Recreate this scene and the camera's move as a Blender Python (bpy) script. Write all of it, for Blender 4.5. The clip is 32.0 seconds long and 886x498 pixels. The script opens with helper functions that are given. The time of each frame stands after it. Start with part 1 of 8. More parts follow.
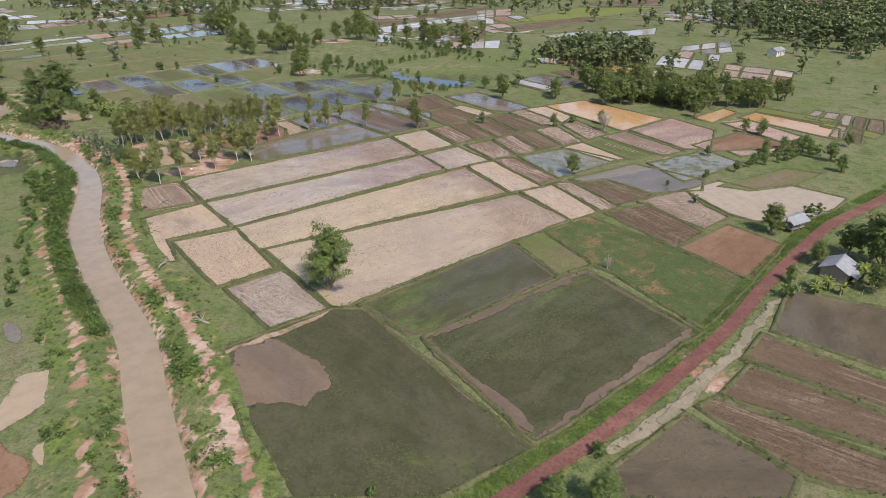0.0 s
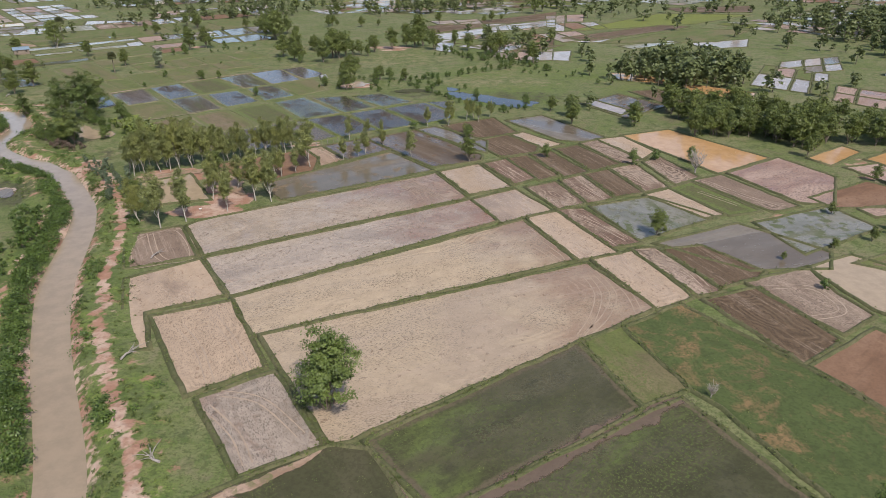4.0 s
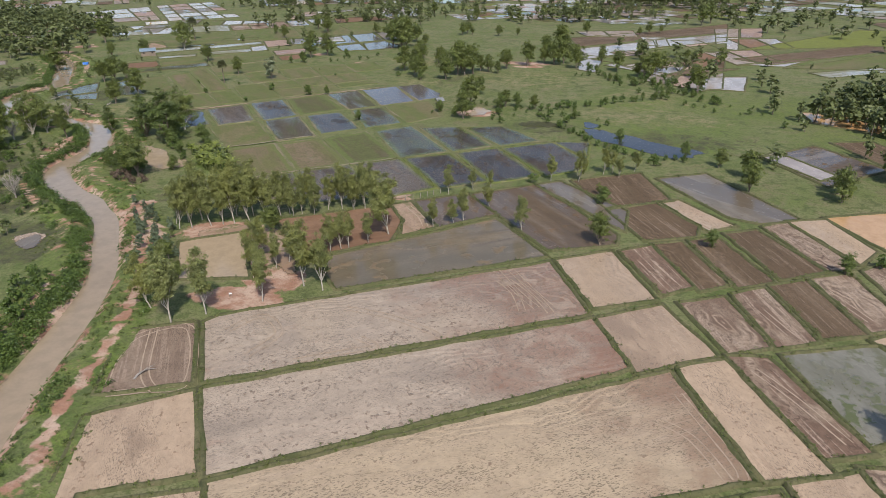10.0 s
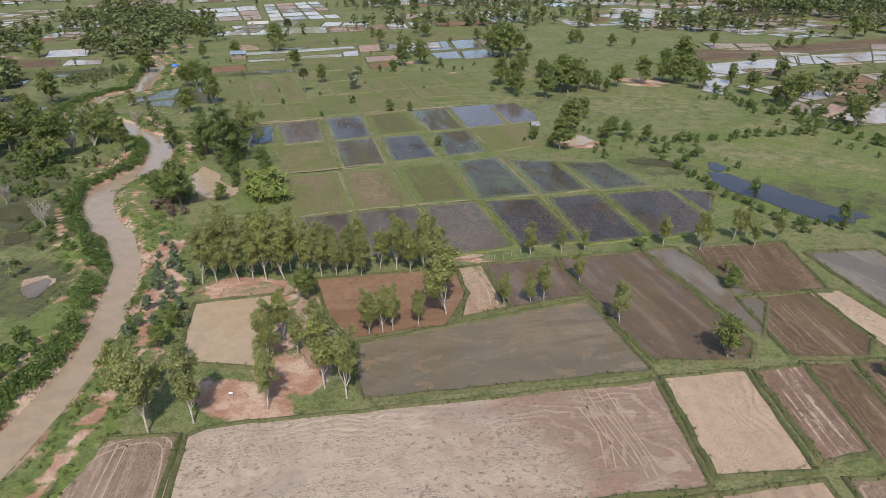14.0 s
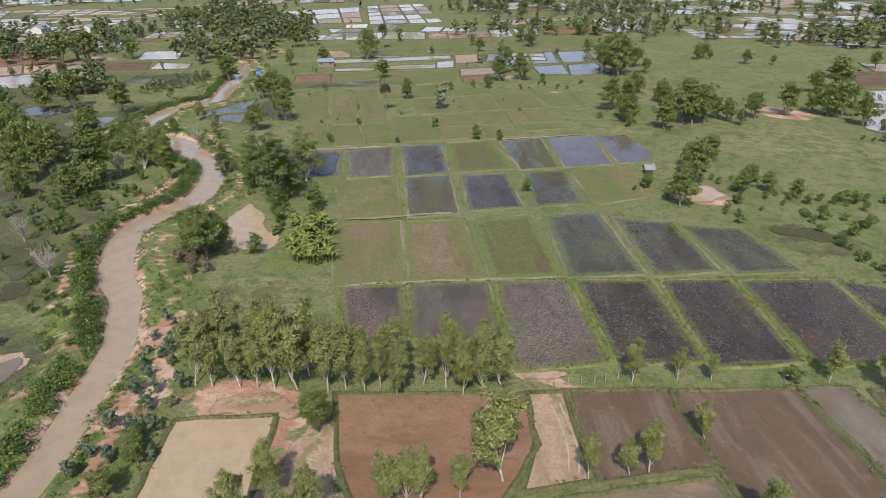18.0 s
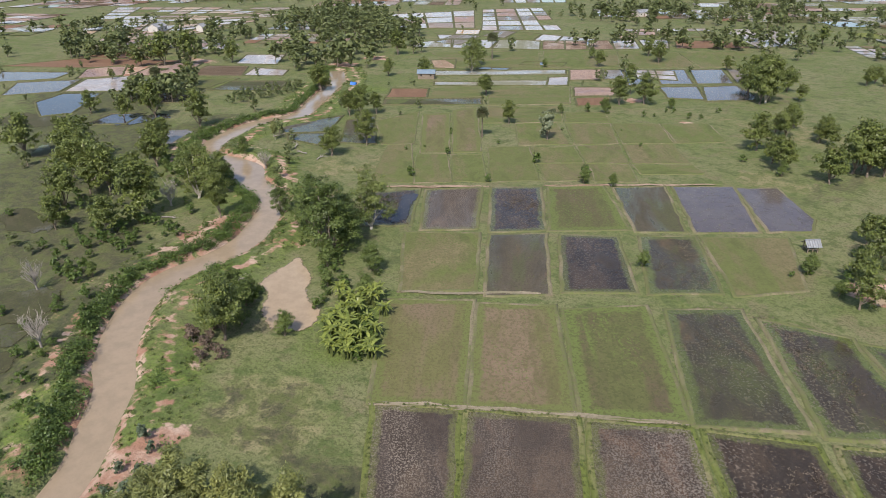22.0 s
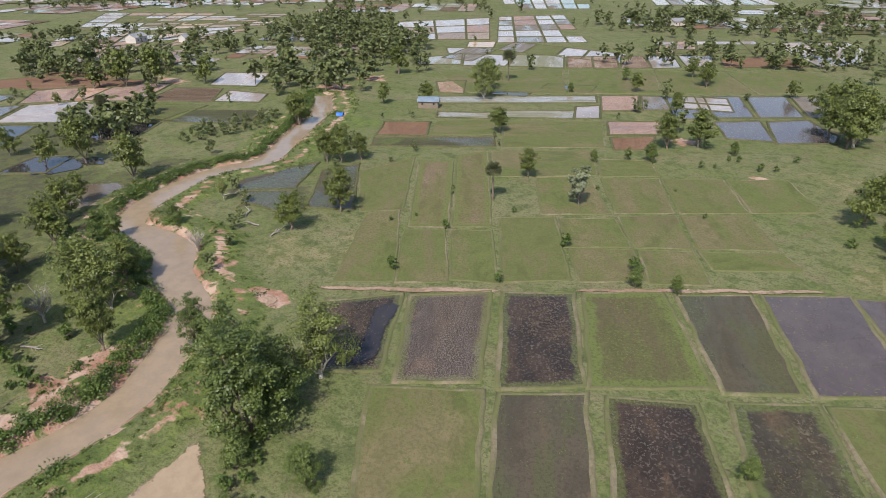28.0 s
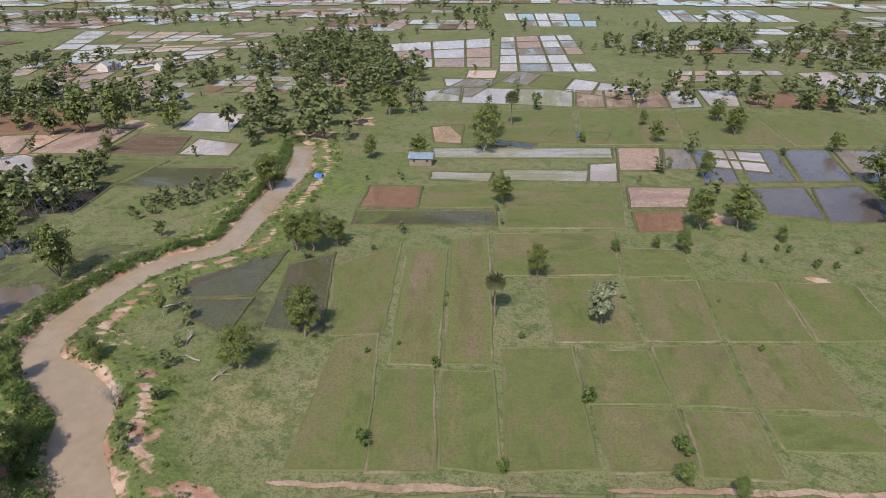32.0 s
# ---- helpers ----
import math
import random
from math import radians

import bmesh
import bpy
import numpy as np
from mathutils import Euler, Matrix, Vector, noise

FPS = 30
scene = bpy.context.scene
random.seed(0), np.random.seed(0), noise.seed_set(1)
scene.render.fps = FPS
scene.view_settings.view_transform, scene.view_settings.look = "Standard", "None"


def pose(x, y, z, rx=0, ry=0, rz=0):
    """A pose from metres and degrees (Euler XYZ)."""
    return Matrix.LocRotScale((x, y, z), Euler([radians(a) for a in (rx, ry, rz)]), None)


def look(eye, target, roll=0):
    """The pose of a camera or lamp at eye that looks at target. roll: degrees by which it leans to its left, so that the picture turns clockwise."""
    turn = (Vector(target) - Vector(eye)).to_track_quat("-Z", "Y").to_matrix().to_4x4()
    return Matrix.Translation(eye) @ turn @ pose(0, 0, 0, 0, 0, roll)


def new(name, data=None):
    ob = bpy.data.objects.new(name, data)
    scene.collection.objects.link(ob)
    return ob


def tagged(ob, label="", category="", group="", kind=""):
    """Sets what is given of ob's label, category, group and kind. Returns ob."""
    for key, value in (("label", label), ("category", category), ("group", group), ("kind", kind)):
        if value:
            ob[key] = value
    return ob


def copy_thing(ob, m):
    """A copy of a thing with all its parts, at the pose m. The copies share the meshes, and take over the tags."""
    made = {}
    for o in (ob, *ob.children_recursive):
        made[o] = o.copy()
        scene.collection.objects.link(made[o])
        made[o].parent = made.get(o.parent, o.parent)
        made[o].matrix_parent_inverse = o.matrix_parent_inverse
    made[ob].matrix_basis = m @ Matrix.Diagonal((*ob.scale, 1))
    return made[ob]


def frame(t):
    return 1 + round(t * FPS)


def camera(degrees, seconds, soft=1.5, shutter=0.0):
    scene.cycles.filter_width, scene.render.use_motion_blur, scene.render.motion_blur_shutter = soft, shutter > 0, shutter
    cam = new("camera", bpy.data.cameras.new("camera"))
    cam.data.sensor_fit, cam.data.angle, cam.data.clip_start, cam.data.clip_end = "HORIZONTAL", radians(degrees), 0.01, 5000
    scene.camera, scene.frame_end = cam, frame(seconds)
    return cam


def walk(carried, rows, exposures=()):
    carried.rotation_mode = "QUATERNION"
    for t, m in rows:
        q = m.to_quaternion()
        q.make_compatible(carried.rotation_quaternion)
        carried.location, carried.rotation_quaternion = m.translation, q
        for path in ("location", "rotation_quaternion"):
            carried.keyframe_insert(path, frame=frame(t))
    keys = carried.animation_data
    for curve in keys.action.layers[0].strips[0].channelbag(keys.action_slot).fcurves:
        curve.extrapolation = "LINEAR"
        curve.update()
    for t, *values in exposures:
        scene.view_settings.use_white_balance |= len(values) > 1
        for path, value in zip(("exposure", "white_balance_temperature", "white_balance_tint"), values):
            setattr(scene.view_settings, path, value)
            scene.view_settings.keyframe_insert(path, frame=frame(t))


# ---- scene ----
cam = camera(68.48, 32.0, soft=0.75)
PATH = [
    (0, pose(-7.69, -40.08, 49.50, 64.04, 0.41, -8.51)),
    (1, pose(-5.83, -32.93, 49.50, 64.04, 0.41, -7.50)),
    (2, pose(-4.36, -25.55, 49.51, 64.06, 0.41, -6.11)),
    (3, pose(-3.10, -18.11, 49.50, 64.03, 0.41, -4.48)),
    (3.5, pose(-2.47, -14.42, 49.49, 64.03, 0.40, -3.64)),
    (5.5, pose(-0.00, -0.00, 49.51, 64.07, 0.39, 0.00)),
    (6, pose(0.47, 3.63, 49.52, 64.07, 0.40, 0.92)),
    (7, pose(1.30, 10.76, 49.52, 64.07, 0.40, 2.74)),
    (8, pose(1.93, 17.83, 49.52, 64.07, 0.40, 4.88)),
    (9, pose(2.27, 24.99, 49.51, 64.08, 0.39, 7.40)),
    (10, pose(2.28, 32.20, 49.50, 64.05, 0.38, 9.87)),
    (11, pose(1.97, 39.56, 49.48, 64.03, 0.38, 12.28)),
    (12, pose(1.54, 46.69, 49.46, 64.01, 0.38, 14.57)),
    (13, pose(0.93, 53.76, 49.50, 64.00, 0.38, 16.88)),
    (14, pose(-0.05, 61.07, 49.49, 64.01, 0.38, 19.23)),
    (14.5, pose(-0.76, 64.86, 49.50, 64.03, 0.39, 20.42)),
    (16.5, pose(-4.62, 80.47, 49.50, 64.02, 0.42, 25.06)),
    (17, pose(-5.73, 84.25, 49.50, 64.03, 0.42, 26.25)),
    (18, pose(-8.03, 91.63, 49.50, 64.03, 0.42, 28.65)),
    (19, pose(-10.78, 98.92, 49.49, 64.04, 0.41, 31.26)),
    (20, pose(-13.91, 106.16, 49.49, 64.04, 0.40, 33.87)),
    (21, pose(-17.11, 112.89, 49.50, 64.06, 0.40, 36.38)),
    (22, pose(-20.58, 119.47, 49.51, 64.06, 0.39, 38.88)),
    (22.5, pose(-22.59, 122.69, 49.50, 64.07, 0.39, 39.97)),
    (23, pose(-24.40, 126.04, 49.51, 64.08, 0.39, 40.37)),
    (24, pose(-28.47, 132.47, 49.51, 64.10, 0.39, 40.42)),
    (25, pose(-32.98, 138.68, 49.52, 64.09, 0.40, 40.35)),
    (25.5, pose(-35.23, 141.77, 49.52, 64.10, 0.40, 40.34)),
    (27.5, pose(-44.14, 154.02, 49.47, 64.05, 0.41, 40.35)),
    (28, pose(-46.41, 157.09, 49.49, 64.04, 0.41, 40.36)),
    (28.5, pose(-48.69, 160.19, 49.66, 64.00, 0.40, 40.39)),
    (29, pose(-51.09, 163.44, 50.22, 64.01, 0.40, 40.44)),
    (29.5, pose(-53.60, 166.80, 51.14, 64.05, 0.40, 40.46)),
    (30, pose(-56.16, 170.17, 52.27, 64.07, 0.40, 40.47)),
    (31, pose(-61.09, 176.57, 54.79, 64.06, 0.40, 40.47)),
    (32, pose(-65.75, 182.70, 57.44, 64.06, 0.41, 40.46)),
]
walk(cam, PATH, [(0, 0.43, 6440, 13), (6, 0.23, 6450, 12), (11, 0.24, 6470, 11), (17, 0.44, 6470, 12), (25, 0.45, 6500, 13), (32, 0.35, 6500, 14)])

# ---------------------------------------------------------------- light
SUN_AZ, SUN_EL = 156.0, 50.0          # compass bearing from +y towards +x, and height
world = bpy.data.worlds.new("sky")
scene.world = world
world.use_nodes = True
wn, wl = world.node_tree.nodes, world.node_tree.links
sky = wn.new("ShaderNodeTexSky")
sky.sky_type, sky.sun_disc = "NISHITA", False
sky.sun_elevation, sky.sun_rotation = radians(SUN_EL), radians(SUN_AZ)
sky.air_density, sky.dust_density, sky.ozone_density = 1.0, 1.3, 1.0
wl.new(sky.outputs[0], wn["Background"].inputs[0])
wn["Background"].inputs[1].default_value = 0.15
sun = new("sun", bpy.data.lights.new("sun", "SUN"))
sun.data.energy, sun.data.angle, sun.data.color = 3.7, radians(0.55), (1.0, 0.95, 0.87)
sun_dir = Vector((math.sin(radians(SUN_AZ)) * math.cos(radians(SUN_EL)),
                  math.cos(radians(SUN_AZ)) * math.cos(radians(SUN_EL)), math.sin(radians(SUN_EL))))
sun.matrix_world = look(sun_dir * 300, (0, 0, 0))


# ---------------------------------------------------------------- materials
def graph(name):
    mat = bpy.data.materials.new(name)
    mat.use_nodes = True
    nt = mat.node_tree
    bsdf = nt.nodes["Principled BSDF"]
    bsdf.inputs["Specular IOR Level"].default_value = 0.35
    return mat, nt, bsdf


def link(nt, a, b):
    nt.links.new(a, b)


def node(nt, kind, **inputs):
    n = nt.nodes.new("ShaderNode" + kind)
    for key, value in inputs.items():
        n.inputs[key.replace("_", " ")].default_value = value
    return n


def mixc(nt, fac, a, b):
    """Colour mix; fac, a and b are sockets or values."""
    n = nt.nodes.new("ShaderNodeMix")
    n.data_type = "RGBA"
    for sock, value in ((n.inputs[0], fac), (n.inputs[6], a), (n.inputs[7], b)):
        if hasattr(value, "is_output"):
            link(nt, value, sock)
        elif isinstance(value, (int, float)):
            sock.default_value = value
        else:
            sock.default_value = (*value, 1)
    return n.outputs[2]


def ramp(nt, fac, lo, hi):
    n = nt.nodes.new("ShaderNodeMapRange")
    n.interpolation_type = "SMOOTHSTEP"
    link(nt, fac, n.inputs[0])
    n.inputs[1].default_value, n.inputs[2].default_value = lo, hi
    return n.outputs[0]


def math_node(nt, op, a, b=0.0):
    n = nt.nodes.new("ShaderNodeMath")
    n.operation = op
    for sock, value in ((n.inputs[0], a), (n.inputs[1], b)):
        if hasattr(value, "is_output"):
            link(nt, value, sock)
        else:
            sock.default_value = value
    return n.outputs[0]


def shifted_coords(nt, stretch=(1, 1, 1)):
    """Object coordinates, moved by a random step for every object."""
    tc = nt.nodes.new("ShaderNodeTexCoord")
    info = nt.nodes.new("ShaderNodeObjectInfo")
    step = math_node(nt, "MULTIPLY", info.outputs["Random"], 800.0)
    add = nt.nodes.new("ShaderNodeVectorMath")
    add.operation = "ADD"
    link(nt, tc.outputs["Object"], add.inputs[0])
    link(nt, step, add.inputs[1])
    mp = nt.nodes.new("ShaderNodeMapping")
    mp.inputs["Scale"].default_value = stretch
    link(nt, add.outputs[0], mp.inputs[0])
    return tc, mp.outputs[0], info.outputs["Random"]


def noise_tex(nt, co, scale, detail=4.0, rough=0.55, distortion=0.0):
    n = node(nt, "TexNoise", Scale=scale, Detail=detail, Roughness=rough, Distortion=distortion)
    link(nt, co, n.inputs["Vector"])
    return n.outputs["Fac"]


def bump(nt, bsdf, height, strength, distance):
    n = node(nt, "Bump", Strength=strength, Distance=distance)
    link(nt, height, n.inputs["Height"])
    link(nt, n.outputs[0], bsdf.inputs["Normal"])


def field_material(name, base, patch, speck, rows=0.0, patch_at=(0.45, 0.62), speck_at=(0.58, 0.70), wet=(0.9, 1.0),
                   dry_rough=0.9, wet_rough=0.12, speck_scale=0.9, stretch=(0.45, 1, 1), row_color=None, grain=0.5, large=0.07,
                   rings=0.0, flecks=0.5, third=None, edge=None, mottle=0.45, east=None, streak=0.0, soft=False):
    """Mud, stubble, weeds or shallow water. base and patch blend in large stains, speck lies on top in small clumps,
    rows follow the field's long side, rings run round its rim; wet gives the range of a noise within which it turns glossy."""
    mat, nt, bsdf = graph(name)
    tc, co, rnd = shifted_coords(nt, stretch)
    tc2, plain, _ = shifted_coords(nt)
    stain = noise_tex(nt, co, large, 5.0, 0.6, 0.6)
    mid = noise_tex(nt, plain, 0.45, 5.0, 0.7)
    fine = noise_tex(nt, plain, speck_scale, 3.0, 0.6)
    grit = noise_tex(nt, plain, 2.3, 2.0, 0.6)
    colour = mixc(nt, ramp(nt, stain, *patch_at), base, patch)
    if third:
        colour = mixc(nt, ramp(nt, noise_tex(nt, co, large * 1.3, 5.0, 0.65, 1.0), 0.56, 0.68), colour, third)
    colour = mixc(nt, math_node(nt, "MULTIPLY", ramp(nt, mid, 0.35, 0.68), 0.4), colour, [c * 0.6 for c in base])
    if east:
        # another soil towards the field's eastern end: colour, start and end in metres from the middle
        split = nt.nodes.new("ShaderNodeSeparateXYZ")
        link(nt, tc2.outputs["Object"], split.inputs[0])
        along = math_node(nt, "ADD", split.outputs[0], math_node(nt, "MULTIPLY", math_node(nt, "SUBTRACT", noise_tex(nt, plain, 0.13, 5.0, 0.7, 0.5), 0.5), 60.0))
        colour = mixc(nt, math_node(nt, "MULTIPLY", ramp(nt, along, east[1], east[2]), 0.92), colour, east[0])
    if mottle:
        blot = noise_tex(nt, co, 0.28, 5.0, 0.62, 0.4)
        colour = mixc(nt, math_node(nt, "MULTIPLY", ramp(nt, blot, 0.50, 0.62), mottle), colour, [c * 0.85 for c in patch])
        colour = mixc(nt, math_node(nt, "MULTIPLY", ramp(nt, math_node(nt, "SUBTRACT", 1.0, blot), 0.54, 0.66), mottle * 0.9), colour, [c * 0.6 for c in base])
    if streak:
        # long pale harrow lines beside the rows
        _, line_co, _ = shifted_coords(nt, (0.035, 1.0, 1))
        lines = ramp(nt, noise_tex(nt, line_co, 1.5, 3.0, 0.65, 0.15), 0.54, 0.60)
        where = ramp(nt, noise_tex(nt, plain, 0.075, 5.0, 0.7, 0.4), 0.42, 0.54)
        colour = mixc(nt, math_node(nt, "MULTIPLY", math_node(nt, "MULTIPLY", lines, where), streak), colour, (0.40, 0.30, 0.225))
    if edge:
        border = nt.nodes.new("ShaderNodeAttribute")
        border.attribute_name = "rim"
        depth = math_node(nt, "ADD", border.outputs["Fac"], math_node(nt, "MULTIPLY", math_node(nt, "SUBTRACT", mid, 0.5), edge[1] * 1.8))
        colour = mixc(nt, math_node(nt, "SUBTRACT", 1.0, ramp(nt, depth, edge[1] * 0.5, edge[1])), colour, edge[0])
    spots = ramp(nt, fine, *speck_at)
    cover = ramp(nt, noise_tex(nt, co, large * 1.7, 4.0, 0.6), 0.40, 0.60)
    colour = mixc(nt, math_node(nt, "MULTIPLY", spots, math_node(nt, "ADD", math_node(nt, "MULTIPLY", cover, 0.8), 0.12)), colour, speck)
    height = math_node(nt, "ADD", fine, math_node(nt, "MULTIPLY", grit, 0.4))
    if rows:
        # short dashes of stubble along the rows
        tc3, dash_co, _ = shifted_coords(nt, (0.5, 1.5, 1))
        dash = ramp(nt, noise_tex(nt, dash_co, rows * 7.0, 2.0, 0.65), 0.53, 0.61)
        area = ramp(nt, noise_tex(nt, co, 0.09, 5.0, 0.7, 0.6), 0.38, 0.56)
        strong = math_node(nt, "MULTIPLY", dash, math_node(nt, "ADD", math_node(nt, "MULTIPLY", area, 0.85), 0.12))
        colour = mixc(nt, math_node(nt, "MULTIPLY", strong, 0.95), colour, row_color or [c * 0.36 for c in base])
        height = math_node(nt, "ADD", height, math_node(nt, "MULTIPLY", dash, 0.4))
    if rings:
        rim = nt.nodes.new("ShaderNodeAttribute")
        rim.attribute_name = "rim"
        warp = math_node(nt, "ADD", rim.outputs["Fac"], math_node(nt, "ADD", math_node(nt, "MULTIPLY", mid, 1.1), math_node(nt, "MULTIPLY", noise_tex(nt, plain, 0.11, 2.0, 0.5), 9.0)))
        line = math_node(nt, "SINE", math_node(nt, "MULTIPLY", warp, 5.2))
        gate = ramp(nt, noise_tex(nt, co, 0.10, 5.0, 0.7), 0.50, 0.62)
        rim_in = math_node(nt, "SUBTRACT", 1.0, ramp(nt, rim.outputs["Fac"], 4.5, 8.0))
        mark = math_node(nt, "MULTIPLY", math_node(nt, "MULTIPLY", ramp(nt, line, 0.25, 0.85), gate), rim_in)
        pale = [min(1.0, c * 1.12) for c in patch] if sum(patch) > sum(base) else [c * 1.15 for c in base]
        colour = mixc(nt, math_node(nt, "MULTIPLY", mark, rings), colour, pale)
        groove = math_node(nt, "MULTIPLY", math_node(nt, "MULTIPLY", ramp(nt, math_node(nt, "MULTIPLY", line, -1.0), 0.3, 0.9), gate), rim_in)
        colour = mixc(nt, math_node(nt, "MULTIPLY", groove, rings), colour, [c * 0.5 for c in base])
        height = math_node(nt, "ADD", height, math_node(nt, "MULTIPLY", mark, 0.8))
    colour = mixc(nt, math_node(nt, "MULTIPLY", ramp(nt, grit, 0.50, 0.60), flecks), colour, [c * 0.55 for c in base])
    tint = mixc(nt, math_node(nt, "MULTIPLY", rnd, 0.4), colour, mixc(nt, 0.5, colour, [c * 0.7 for c in patch]))
    link(nt, tint, bsdf.inputs["Base Color"])
    glossy = ramp(nt, stain, *wet)
    glossy = math_node(nt, "MULTIPLY", glossy, math_node(nt, "SUBTRACT", 1.0, math_node(nt, "MULTIPLY", spots, 0.8)))
    rough = nt.nodes.new("ShaderNodeMapRange")
    link(nt, glossy, rough.inputs[0])
    rough.inputs[3].default_value, rough.inputs[4].default_value = dry_rough, wet_rough
    link(nt, rough.outputs[0], bsdf.inputs["Roughness"])
    dry = math_node(nt, "SUBTRACT", 1.0, math_node(nt, "MULTIPLY", glossy, 0.97))
    bump(nt, bsdf, math_node(nt, "MULTIPLY", height, dry), grain, 0.15)
    bsdf.inputs["IOR"].default_value = 1.33
    bsdf.inputs["Specular IOR Level"].default_value = 0.5
    if soft:
        shore = nt.nodes.new("ShaderNodeAttribute")
        shore.attribute_name = "fade"
        frayed = math_node(nt, "ADD", shore.outputs["Fac"], math_node(nt, "MULTIPLY", math_node(nt, "SUBTRACT", noise_tex(nt, plain, 0.7, 6.0, 0.75), 0.5), 1.8))
        link(nt, math_node(nt, "SUBTRACT", 1.0, ramp(nt, frayed, 0.70, 1.05)), bsdf.inputs["Alpha"])
    return mat


def spec(*args, **more):
    return args, more


